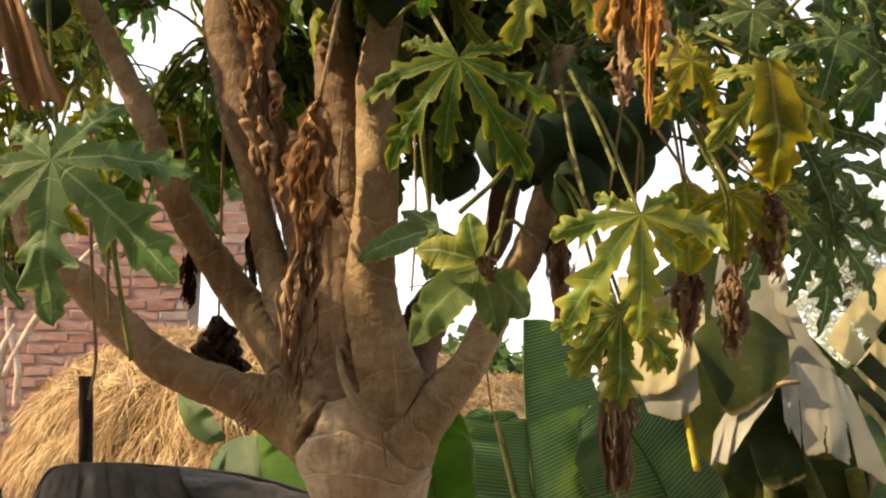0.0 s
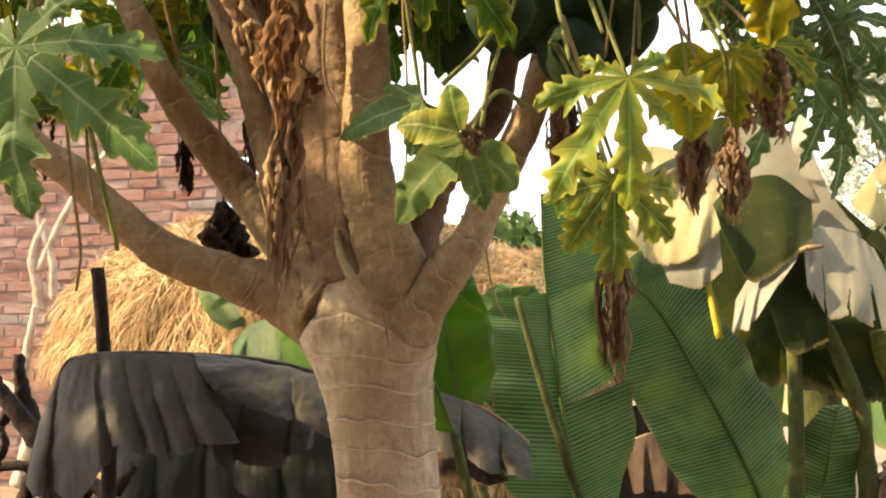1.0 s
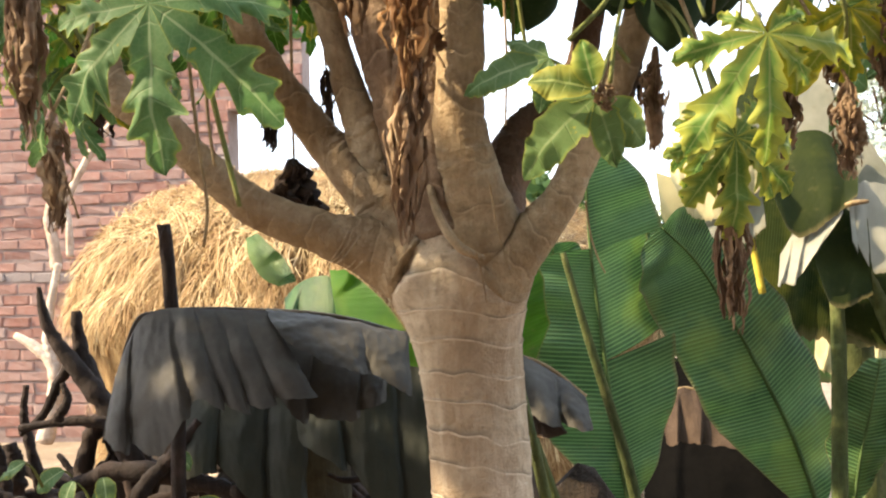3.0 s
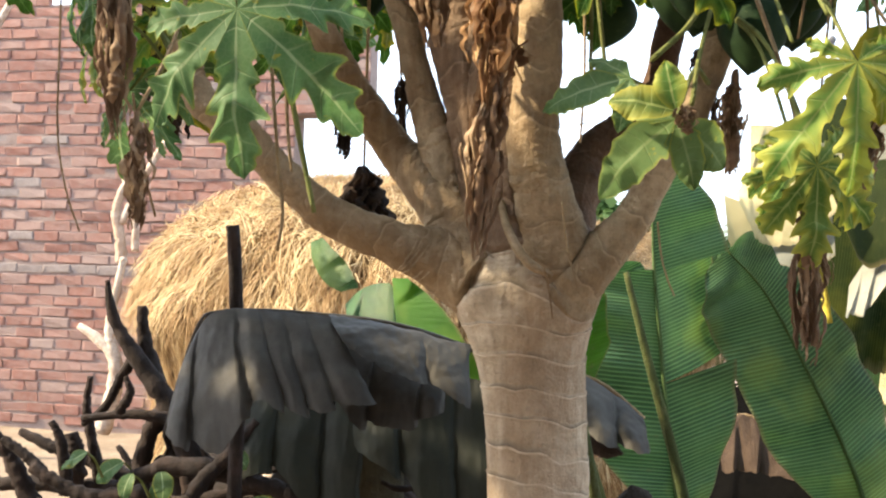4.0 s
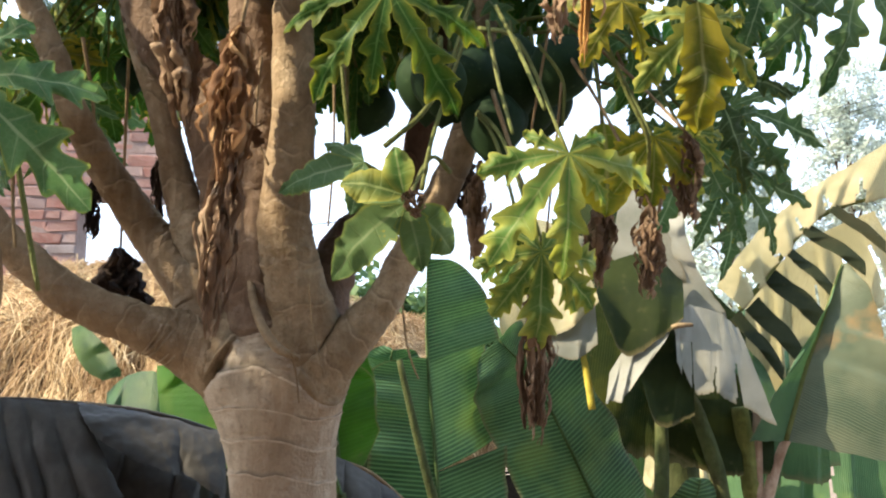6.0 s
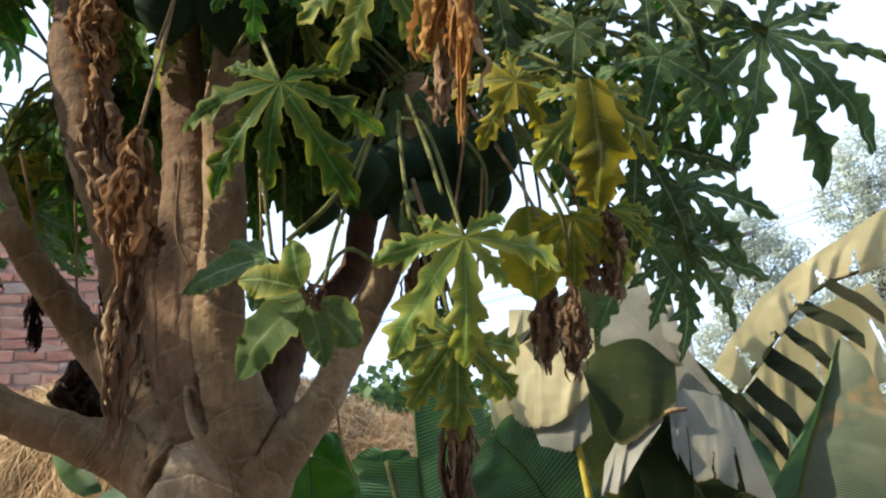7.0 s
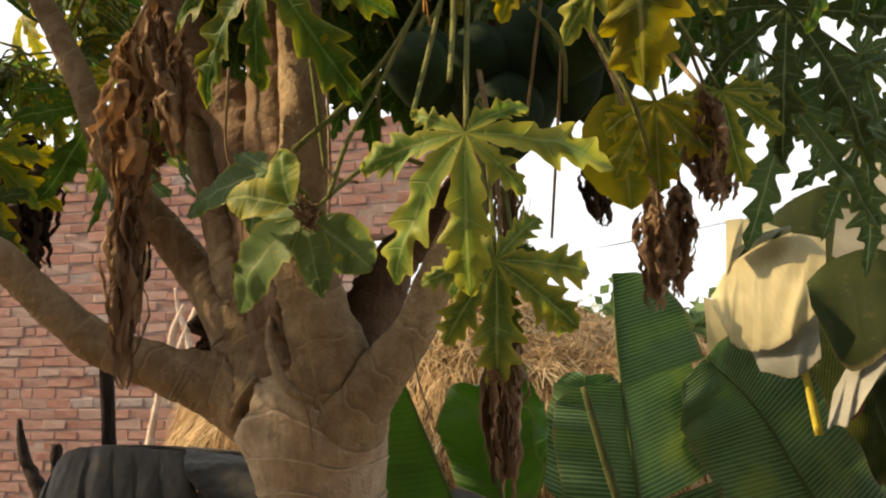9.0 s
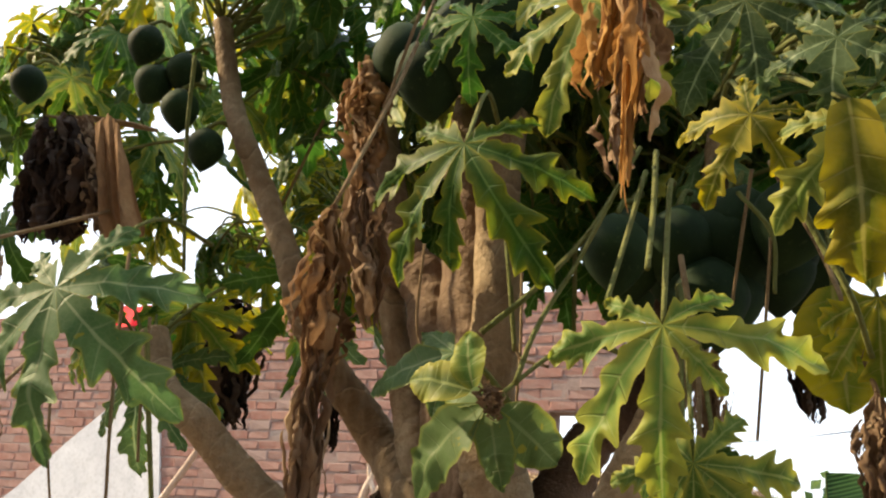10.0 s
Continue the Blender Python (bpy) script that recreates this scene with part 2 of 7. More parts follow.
def mat_fruit():
    k = Mat("papaya_skin", 0.75, 0.12)
    v = k.coord("Object")
    big, fine = k.noise(v, 12, 4), k.noise(v, 120, 3)
    base = k.mix(k.ramp(big, (0.35, 0.0), (0.7, 1.0)), (0.007, 0.018, 0.008), (0.020, 0.042, 0.014))
    base = k.mix(k.math('MULTIPLY', k.ramp(fine, (0.6, 0.0), (0.72, 1.0)), 0.4), base, (0.05, 0.075, 0.03))
    k.colour(base)
    k.bump(k.math('ADD', big, k.math('MULTIPLY', fine, 0.2)), 0.25, 0.004)
    return k.m


def mat_brick():
    k = Mat("brick", 0.9, 0.2)
    v = k.coord("Generated")
    p = k.n("ShaderNodeNewGeometry").outputs["Position"]
    rnd = k.random()
    island = k.n("ShaderNodeNewGeometry").outputs["Random Per Island"]
    r = k.math('FRACT', k.math('ADD', k.math('MULTIPLY', rnd, 7.31), island))
    base = k.ramp(r, (0.0, (0.205, 0.10, 0.078)), (0.35, (0.25, 0.125, 0.098)), (0.6, (0.265, 0.145, 0.115)), (0.82, (0.23, 0.135, 0.112)), (1.0, (0.27, 0.20, 0.175)))
    f1, f2, f3 = k.noise(p, 14, 5, 0.65), k.noise(p, 70, 4), k.noise(p, 1.1, 4)
    base = k.mix(k.math('MULTIPLY', k.ramp(f1, (0.4, 0.0), (0.75, 1.0)), 0.45), base, (0.29, 0.22, 0.19))
    base = k.mix(k.math('MULTIPLY', k.ramp(f2, (0.5, 0.0), (0.8, 1.0)), 0.4), base, (0.17, 0.08, 0.06))
    base = k.mix(k.math('MULTIPLY', k.ramp(f3, (0.5, 0.0), (0.72, 1.0)), 0.35), base, (0.27, 0.215, 0.195))
    k.colour(base)
    k.bump(k.math('ADD', f1, k.math('MULTIPLY', f2, 0.5)), 0.6, 0.012)
    return k.m


def mat_simple(name, a, b, scale, rough=0.9, bump=0.4, dist=0.01, spec=0.2):
    k = Mat(name, rough, spec)
    p = k.n("ShaderNodeNewGeometry").outputs["Position"]
    f1, f2 = k.noise(p, scale, 5, 0.65), k.noise(p, scale * 9, 4)
    base = k.mix(k.ramp(f1, (0.3, 0.0), (0.7, 1.0)), a, b)
    base = k.mix(k.math('MULTIPLY', k.ramp(f2, (0.45, 0.0), (0.75, 1.0)), 0.4), base, tuple(x * 0.55 for x in a))
    k.colour(base)
    k.bump(k.math('ADD', f1, k.math('MULTIPLY', f2, 0.5)), bump, dist)
    return k.m


FRUIT = mat_fruit()
BRICK = mat_brick()
MORTAR = mat_simple("mortar", (0.20, 0.145, 0.125), (0.275, 0.215, 0.19), 5)
GREY_MORTAR = mat_simple("grey_mortar", (0.215, 0.175, 0.158), (0.28, 0.24, 0.225), 7)
PLASTER = mat_simple("white_plaster", (0.43, 0.44, 0.46), (0.56, 0.57, 0.585), 3, 0.85, 0.25, 0.006)
SOIL = mat_simple("soil", (0.16, 0.12, 0.085), (0.27, 0.21, 0.15), 2.5, 0.95, 0.6, 0.03)
CLOTH_RED = mat_simple("red_cloth", (0.62, 0.02, 0.03), (0.78, 0.045, 0.05), 9, 0.8, 0.3, 0.01)
CONCRETE = mat_simple("concrete", (0.34, 0.33, 0.32), (0.48, 0.47, 0.45), 6)
METAL = mat_simple("dark_metal", (0.05, 0.05, 0.055), (0.12, 0.12, 0.12), 20, 0.55)


def mat_straw():
    k = Mat("straw", 0.75, 0.25)
    isl = k.n("ShaderNodeNewGeometry").outputs["Random Per Island"]
    p = k.n("ShaderNodeNewGeometry").outputs["Position"]
    base = k.ramp(isl, (0.0, (0.12, 0.066, 0.027)), (0.4, (0.28, 0.18, 0.078)), (0.75, (0.44, 0.315, 0.15)), (1.0, (0.63, 0.50, 0.29)))
    base = k.mix(k.math('MULTIPLY', k.ramp(k.noise(p, 3.0, 5, 0.7), (0.42, 0.0), (0.62, 1.0)), 0.6), base, (0.20, 0.105, 0.036))
    k.colour(base)
    return k.m


STRAW = mat_straw()
# core colour darkened to paint the shade in gaps between straws
STRAW_CORE_SHADED = mat_simple("straw_core_shaded", (0.09, 0.05, 0.018), (0.20, 0.12, 0.045), 12, 0.9, 0.8, 0.03)


# ---------------------------------------------------------------- building helpers
def part(name, bm, material, parent=None, label="", smooth=True):
    me = bpy.data.meshes.new(name)
    bm.to_mesh(me)
    bm.free()
    for m in material if isinstance(material, (list, tuple)) else (material,):
        me.materials.append(m)
    if smooth:
        me.polygons.foreach_set("use_smooth", [True] * len(me.polygons))
    ob = new(name, me)
    if parent is not None:
        ob.parent = parent
    return tagged(ob, label)


def mesh_part(name, verts, faces, material, parent=None, label="", smooth=False):
    me = bpy.data.meshes.new(name)
    me.from_pydata([tuple(v) for v in verts], [], [tuple(f) for f in faces])
    for m in material if isinstance(material, (list, tuple)) else (material,):
        me.materials.append(m)
    if smooth:
        me.polygons.foreach_set("use_smooth", [True] * len(me.polygons))
    me.update()
    ob = new(name, me)
    if parent is not None:
        ob.parent = parent
    return tagged(ob, label)


def thing(name, label, category, group="", kind=""):
    """The root of a thing. Its parts are built in world places, so the root stays at the origin of its children."""
    return tagged(new(name), label, category, group, kind)


def spline(pts, n):
    """n + 1 points on a smooth line through the given points."""
    P = [Vector(p) for p in pts]
    P = [2 * P[0] - P[1], *P, 2 * P[-1] - P[-2]]
    out = []
    m = len(P) - 3
    for i in range(n + 1):
        f = i / n * m
        k = min(int(f), m - 1)
        t = f - k
        a, b, c, d = P[k:k + 4]
        out.append(0.5 * (2 * b + (c - a) * t + (2 * a - 5 * b + 4 * c - d) * t * t + (3 * b - a - 3 * c + d) * t ** 3))
    return out


def lerp_list(v, f):
    x = f * (len(v) - 1)
    k = min(int(x), len(v) - 2) if len(v) > 1 else 0
    return v[k] + (v[k + 1] - v[k]) * (x - k) if len(v) > 1 else v[0]


def tube_bm(pts, radii, n=24, segs=12, rough=0.0, rings=0, ring_amp=0.0, cap=True, seed=0.0, bm=None, groove=0.0):
    """A tapering limb along a smooth line, with an uneven skin and raised, slightly slanting leaf-scar rings."""
    bm = bm or bmesh.new()
    uvl = bm.loops.layers.uv.verify() if rings else None
    uvs = {}
    line = spline(pts, n)
    up = Vector((0.13, -1, 0.07)).normalized()
    loops = []
    way, total = 0.0, sum((q - p).length for p, q in zip(line, line[1:]))
    for i, p in enumerate(line):
        way += (p - line[i - 1]).length if i else 0.0
        d = (line[min(i + 1, n)] - line[max(i - 1, 0)]).normalized()
        side = d.cross(up)
        if side.length < 0.2:
            side = d.cross(Vector((1, 0, 0)))
        side.normalize()
        front = side.cross(d)
        base = lerp_list(radii, i / n)
        f = way / total
        row = []
        for k in range(segs):
            a = 2 * math.pi * k / segs
            o = side * math.cos(a) + front * math.sin(a)
            r, x = base, 0.0
            if rings:
                slant = (0.2 if groove else 0.5) * noise.noise(Vector((math.cos(a) * 0.9 + seed, math.sin(a) * 0.9, f * rings * 0.23)))
                x = f * rings + slant + 0.25 * noise.noise(Vector((seed, f * rings * 0.8, 3)))
                if groove:
                    x += 0.4 / (1 + math.exp(-9 * math.cos(a + 0.25))) + 0.12 * noise.noise(Vector((math.cos(a) * 2.5, math.sin(a) * 2.5, f * rings)))
                ph = x % 1.0
                amp = ring_amp * (0.5 + 0.9 * abs(noise.noise(Vector((math.floor(x) * 1.7, math.cos(a), math.sin(a) + seed)))))
                near = min(ph, 1 - ph)
                r *= 1 + amp * math.exp(-(near / 0.05) ** 2) - 0.5 * amp * math.exp(-((ph - 0.14) / 0.08) ** 2)
            if groove:
                g = math.atan2(math.sin(a + math.pi / 2 + 0.25), math.cos(a + math.pi / 2 + 0.25))
                r *= 1 - groove * math.exp(-(g / 0.2) ** 2)
            q = p + o * r
            if rough:
                q = p + o * r * (1 + rough * noise.noise(q * (0.45 / max(base, 0.004)) + Vector((seed, 0, 0))) + rough * 0.5 * noise.noise(q * (1.6 / max(base, 0.004))))
            row.append(bm.verts.new(q))
            uvs[row[-1]] = (k / segs, x + 0.5)
        loops.append(row)
    for a, b in zip(loops, loops[1:]):
        for k in range(segs):
            face = bm.faces.new((a[k], a[(k + 1) % segs], b[(k + 1) % segs], b[k]))
            if rings:
                for lp in face.loops:
                    lp[uvl].uv = uvs[lp.vert]
    if cap:
        bm.faces.new(loops[0][::-1])
        bm.faces.new(loops[-1])
    return bm


def papaya_blade(size, seed, lobes=7, spread=135, droop=0.3, wide=1.0, cup=0.12, sizes=None, plain=0.0):
    """A palmate blade: lobes webbed together round the end of the stalk, each cut into forward-pointing side lobes with a
    vein to each. Middle lobe along +y, face to +z."""
    rng = random.Random(seed)
    bm = bmesh.new()
    uvl = bm.loops.layers.uv.new("UVMap")
    narrow = wide < 0.7
    N, shear = 44, 0.34 if narrow else 0.55
    across = (-1, -0.68, -0.34, 0, 0.34, 0.68, 1)
    half = (lobes - 1) / 2
    angles = [radians((L - half) / max(1, half) * spread + rng.uniform(-6, 6)) for L in range(lobes)]
    web_end = 0.16 if narrow else rng.uniform(0.18, 0.25)
    for L, ang in enumerate(angles):
        far = abs(L - half) / max(1, half)
        ln = size * (sizes[L] if sizes else (1.0 - 0.40 * far ** 1.5) * rng.uniform(0.9, 1.1))
        dirv, sd = Vector((math.sin(ang), math.cos(ang), 0)), Vector((math.cos(ang), -math.sin(ang), 0))
        tipfall = rng.uniform(0.0, 0.28)
        own, sway, twist = rng.uniform(-0.5, 0.5), rng.uniform(-0.10, 0.10), rng.uniform(-0.55, 0.55)
        sides = []
        for k in (0, 1):
            other = L - 1 if k == 0 else L + 1
            gap = abs(angles[other] - ang) / 2 if 0 <= other < lobes else radians(34)
            if narrow:
                peaks = [(p + rng.uniform(-0.025, 0.025), w * rng.uniform(0.8, 1.2)) for p, w in ((0.30, 0.07), (0.45, 0.17), (0.60, 0.18), (0.75, 0.12), (0.88, 0.06))]
            else:
                shift = rng.uniform(-0.04, 0.05)
                peaks = [(p + shift + rng.uniform(-0.02, 0.02), w * rng.uniform(0.75, 1.2)) for p, w in ((0.37, 0.06), (0.56, 0.16), (0.75, 0.11), (0.90, 0.035))]
            sides.append((min(gap, radians(40)), peaks))
        rows = []
        for i in range(N + 1):
            s = i / N
            bend = min(1.0, max(0.0, (s - 0.3) / 0.3))
            row = []
            for u in across:
                gap, peaks = sides[0 if u < 0 else 1]
                body = (0.055 if narrow else 0.098) * (1 - 0.3 * s)
                w = body
                for p, amp in peaks:
                    x = s - p
                    w += amp * math.exp(-(x / ((0.06 if narrow else 0.085) if x < 0 else 0.042)) ** 2)
                ripple = 1 + 0.09 * noise.noise((s * 24, seed + L * 3.1, u))
                w = min(w * ripple * (1 + 0.1 * noise.noise((s * 6, seed + L, u * 2))), (1 - s) * 0.95 + 0.004)
                if plain:
                    oval = (0.30 + 0.03 * noise.noise((s * 9, seed, u))) * math.sin(math.pi * min(1.0, 0.03 + s * 0.97) ** 0.8) ** 0.75
                    w = w * (1 - plain) + oval * plain
                w *= wide
                if lobes > 1:
                    bound = s * math.tan(gap) / max(0.2, 1 - shear * math.tan(gap))
                    web = bound * min(1.0, max(0.0, 1 - (s - web_end) / 0.13))
                    w = min(max(w, web), bound)
                x = u * w * ln
                out = s * ln + shear * abs(x) * (1 - 0.6 * plain)
                q = out / max(size, 1e-6)
                z = -droop * (1 + own * bend) * size * q ** 1.8 + cup * abs(x) * 1.5 + bend * twist * x * s
                z += bend * ln * (0.09 * noise.noise((s * 4, u * 1.5, seed + L)) + 0.06 * abs(u) * noise.noise((s * 15, u * 3, seed + L)))
                z -= (0.07 * abs(u) ** 2 * w / 0.2 * bend + tipfall * s ** 4) * ln
                row.append(bm.verts.new(dirv * out * (1 - 0.12 * droop * s) + sd * (x + sway * ln * s * s) + Vector((0, 0, z))))
            rows.append(row)

        def vein(s, k):
            """Side veins lie where this is whole."""
            marks = [0.12] + [p for p, _ in sides[k][1]] + [1.05]
            for n in range(len(marks) - 1):
                if s < marks[n + 1]:
                    return n + (s - marks[n]) / (marks[n + 1] - marks[n])
            return len(marks) - 1
        for i, (a, b) in enumerate(zip(rows, rows[1:])):
            for j in range(len(across) - 1):
                k = 0 if j < 3 else 1
                face = bm.faces.new((a[j], a[j + 1], b[j + 1], b[j]))
                for lp, (jj, ii) in zip(face.loops, ((j, i), (j + 1, i), (j + 1, i + 1), (j, i + 1))):
                    lp[uvl].uv = (across[jj], vein(ii / N, k))
    return bm


def turn_to(centre, down, face):
    y = Vector(down).normalized()
    z = Vector(face)
    z = (z - y * z.dot(y)).normalized()
    x = y.cross(z)
    return Matrix.Translation(centre) @ Matrix((x, y, z)).transposed().to_4x4()


def papaya_leaf(tree, centre, down, face, size, stalk_to=None, material=None, seed=0, lobes=7, droop=0.5, label="", sizes=None, spread=135, stalk_mat=None, wide=1.0, sag=0.0, plain=0.0):
    """A leaf of the tree: its blade, and the stalk from the blade to the stem as a piece of it."""
    bm = papaya_blade(size * 1.12, seed, lobes, spread, droop * 0.8, wide * 0.88, 0.12, sizes, plain)
    m = turn_to(centre, down, face)
    bmesh.ops.transform(bm, matrix=m, verts=bm.verts)
    leaf = part("leaf", bm, material or LEAF, tree, label)
    if stalk_to is not None:
        a, b = Vector(centre), Vector(stalk_to)
        mid = (a + b) / 2 + Vector((0, 0, 0.12 * (a - b).length - sag))
        part("petiole", tube_bm([a - m.to_3x3() @ Vector((0, 0, 0.003)), mid, b], [0.0026, 0.0031, 0.0042], 10, 6), stalk_mat or PETIOLE, leaf)
    return leaf


def dry_bm(top, bottom, width, seed, shreds=8, bm=None):
    """A dead leaf that hangs folded like a closed umbrella: deep sharp pleats, a twist, a torn hem, and loose shreds."""
    rng = random.Random(seed)
    bm = bm or bmesh.new()
    top, bottom = Vector(top), Vector(bottom)
    ln = (bottom - top).length
    segs, n = 44, 36
    for layer in range(2):
        pleats = rng.choice((5, 6, 7))
        twist, t0 = rng.uniform(-2.2, 2.2), rng.uniform(0, 6)
        g0, g1 = (0.0, 1.0) if layer == 0 else (rng.uniform(0.0, 0.35), rng.uniform(0.6, 1.0))
        R0 = width * (0.5 if layer == 0 else rng.uniform(0.25, 0.45))
        shift = Vector((rng.uniform(-0.2, 0.2), rng.uniform(-0.2, 0.2), 0)) * width * (0 if layer == 0 else 1)
        grid = []
        for i in range(n + 1):
            f = i / n
            g = g0 + (g1 - g0) * f
            prof = 0.12 + 0.88 * math.sin(math.pi * min(1.0, 0.04 + f * 0.62)) ** 0.9
            prof *= 1 + 0.35 * noise.noise((f * 4.5, seed, layer))
            c = top.lerp(bottom, g) + shift * f + Vector((noise.noise((seed, g * 5, 1)), noise.noise((seed + 9, g * 5, 2)), 0)) * width * 0.25
            row = []
            for k in range(segs):
                a = 2 * math.pi * k / segs
                x = (a * pleats / (2 * math.pi) + 0.55 * noise.noise((math.cos(a) * 1.5 + seed, math.sin(a) * 1.5, f * 2.5)) + 0.3 * f) % 1.0
                fold = abs(2 * x - 1)
                r = R0 * prof * (0.28 + 0.78 * fold ** 1.2) * (1 + 0.3 * noise.noise((math.cos(a) * 2, math.sin(a) * 2, f * 6 + seed)))
                aa = a + twist * f + t0
                hem = -0.14 * ln * f * f * noise.noise((math.cos(a) * 2.6 + layer, math.sin(a) * 2.6, seed)) if f > 0.5 else 0
                v = c + Vector((math.cos(aa) * r, math.sin(aa) * r, hem))
                v += 0.05 * width * Vector(noise.noise_vector(v * (4.5 / width)))
                row.append(bm.verts.new(v))
            grid.append(row)
        for i in range(n):
            f = i / n
            for k in range(segs):
                a = 2 * math.pi * k / segs
                gap = noise.noise((math.cos(a) * 3.2 + seed, math.sin(a) * 3.2, f * 1.6 + layer * 7))
                if f > 0.45 and gap > 0.42 - 0.5 * (f - 0.45):
                    continue
                bm.faces.new((grid[i][k], grid[i][(k + 1) % segs], grid[i + 1][(k + 1) % segs], grid[i + 1][k]))
    for s in range(shreds):
        a, r = rng.uniform(0, 2 * math.pi), width * rng.uniform(0.15, 0.5)
        start = rng.uniform(0.1, 0.6)
        end = min(1.05, start + rng.uniform(0.2, 0.5))
        wd, tw, t0 = width * rng.uniform(0.04, 0.12), rng.uniform(-4, 4), rng.uniform(0, 6)
        rows = []
        for i in range(15):
            f = i / 14
            g = start + (end - start) * f
            c = top.lerp(bottom, g) + Vector((math.cos(a), math.sin(a), 0)) * r * (0.6 + 0.5 * f) + Vector((noise.noise((seed, g * 7, s)), noise.noise((seed + 9, g * 7, s)), 0)) * width * 0.25
            th = t0 + tw * f
            w = wd * math.sin(math.pi * min(1, 0.15 + f * 0.85)) * (1 + 0.6 * noise.noise((s * 3.1, f * 8, seed)))
            o = Vector((math.cos(th), math.sin(th), 0.2)) * w
            rows.append([bm.verts.new(c - o), bm.verts.new(c + Vector((-o.y, o.x, 0)) * 0.4), bm.verts.new(c + o)])
        for p, q in zip(rows, rows[1:]):
            for j in range(2):
                bm.faces.new((p[j], p[j + 1], q[j + 1], q[j]))
    for v in [v for v in bm.verts if not v.link_faces]:
        bm.verts.remove(v)
    return bm


def strands(bm, top, bottom, width, count, seed, broad=1.0):
    """Long curled shreds that hang down together from one stalk."""
    rng = random.Random(seed)
    for s in range(count):
        a, r = rng.uniform(0, 2 * math.pi), width * 0.5 * math.sqrt(rng.random())
        f0 = rng.uniform(0.0, 0.75) ** 1.3
        f1 = min(1.04, f0 + rng.uniform(0.15, 0.62))
        w0, curl = width * rng.uniform(0.04, 0.16) * broad, rng.uniform(1.2, 4.0) / broad
        th0, tw = rng.uniform(0, 6.28), rng.uniform(-2.5, 2.5)
        rows, n = [], 26
        for i in range(n + 1):
            f = i / n
            g = f0 + (f1 - f0) * f
            spread = min(1.0, (g * 2.6) ** 0.7) * (1.0 - 0.55 * max(0.0, g - 0.55) / 0.45)
            c = top.lerp(bottom, g) + Vector((math.cos(a) * r, math.sin(a) * r * 0.8, 0)) * spread
            c += Vector((noise.noise((seed, g * 5, s * 0.7)), noise.noise((seed + 9, g * 5, s * 0.7)), 0)) * width * 0.22
            c += Vector((noise.noise((seed, g * 17, s)), noise.noise((seed + 9, g * 17, s)), 0)) * width * 0.07
            w = w0 * math.sin(math.pi * min(1.0, 0.10 + f * 0.87)) ** 0.7 * (1 + 0.7 * noise.noise((s * 3.1, f * 6, seed)))
            th = th0 + tw * f + 0.8 * noise.noise((s * 1.9, f * 4, seed + 5))
            row = []
            for k in range(5):
                q = th + (k / 4 - 0.5) * curl
                rr = w * (1 + 0.25 * noise.noise((s, k * 1.3, f * 9)))
                row.append(bm.verts.new(c + Vector((math.cos(q) * rr, math.sin(q) * rr, 0.1 * w * math.sin(f * 30 + k + s)))))
            rows.append(row)
        for p, q in zip(rows, rows[1:]):
            for k in range(4):
                bm.faces.new((p[k], p[k + 1], q[k + 1], q[k]))
    return bm


def dead_leaf(tree, top, bottom, width, seed, material=None, shreds=8, hang=None, label="", stalk=None, broad=1.0):
    T, B = Vector(top), Vector(bottom)
    bm = dry_bm(T, T.lerp(B, 0.9), width * 0.42, seed, 2)
    bm = strands(bm, T, B, width, round((shreds * 3 + 14) / broad ** 1.5), seed + 500, broad)
    leaf = part("dead_leaf", bm, material or DRY, tree, label)
    if hang is not None:
        a, b = Vector(top), Vector(hang)
        mid = (a + b) / 2 + Vector((0.01, 0, 0.0))
        part("petiole", tube_bm([a, mid, b], [0.0028, 0.003, 0.0038], 10, 6), stalk or PETIOLE_DRY, leaf)
    return leaf


def fruit_bm(r, length, seed):
    bm = bmesh.new()
    rng = random.Random(seed)
    segs, n = 16, 14
    rows = []
    for i in range(1, n):
        f = i / n
        z = length * (0.5 - f)
        rad = r * math.sin(math.pi * f ** 0.86) ** 0.72 * (1 + 0.10 * math.sin(math.pi * f))
        rows.append([bm.verts.new((rad * (1 + 0.015 * math.cos(5 * (2 * math.pi * k / segs) + seed)) * math.cos(2 * math.pi * k / segs),
                                   rad * (1 + 0.015 * math.cos(5 * (2 * math.pi * k / segs) + seed)) * math.sin(2 * math.pi * k / segs), z)) for k in range(segs)])
    a, b = bm.verts.new((0, 0, length * 0.5)), bm.verts.new((0, 0, -length * 0.53))
    for p, q in zip(rows, rows[1:]):
        for k in range(segs):
            bm.faces.new((p[k], q[k], q[(k + 1) % segs], p[(k + 1) % segs]))
    for k in range(segs):
        bm.faces.new((a, rows[0][k], rows[0][(k + 1) % segs]))
        bm.faces.new((b, rows[-1][(k + 1) % segs], rows[-1][k]))
    bmesh.ops.rotate(bm, matrix=Euler((rng.uniform(-0.3, 0.3), rng.uniform(-0.3, 0.3), rng.uniform(0, 6))).to_matrix(), verts=bm.verts)
    return bm


def fruit(tree, place, r, seed, stem=None):
    bm = fruit_bm(r, r * 2.7, seed)
    bmesh.ops.translate(bm, vec=Vector(place), verts=bm.verts)
    ob = part("fruit", bm, FRUIT, tree, "unripe dark green papaya")
    if stem is not None:
        top = Vector(place) + Vector((0, 0, r * 1.3))
        part("fruit_stalk", tube_bm([top, (top + Vector(stem)) / 2 + Vector((0, 0, 0.01)), stem], [0.0045, 0.004, 0.0055], 6, 6), PETIOLE, ob)
    return ob


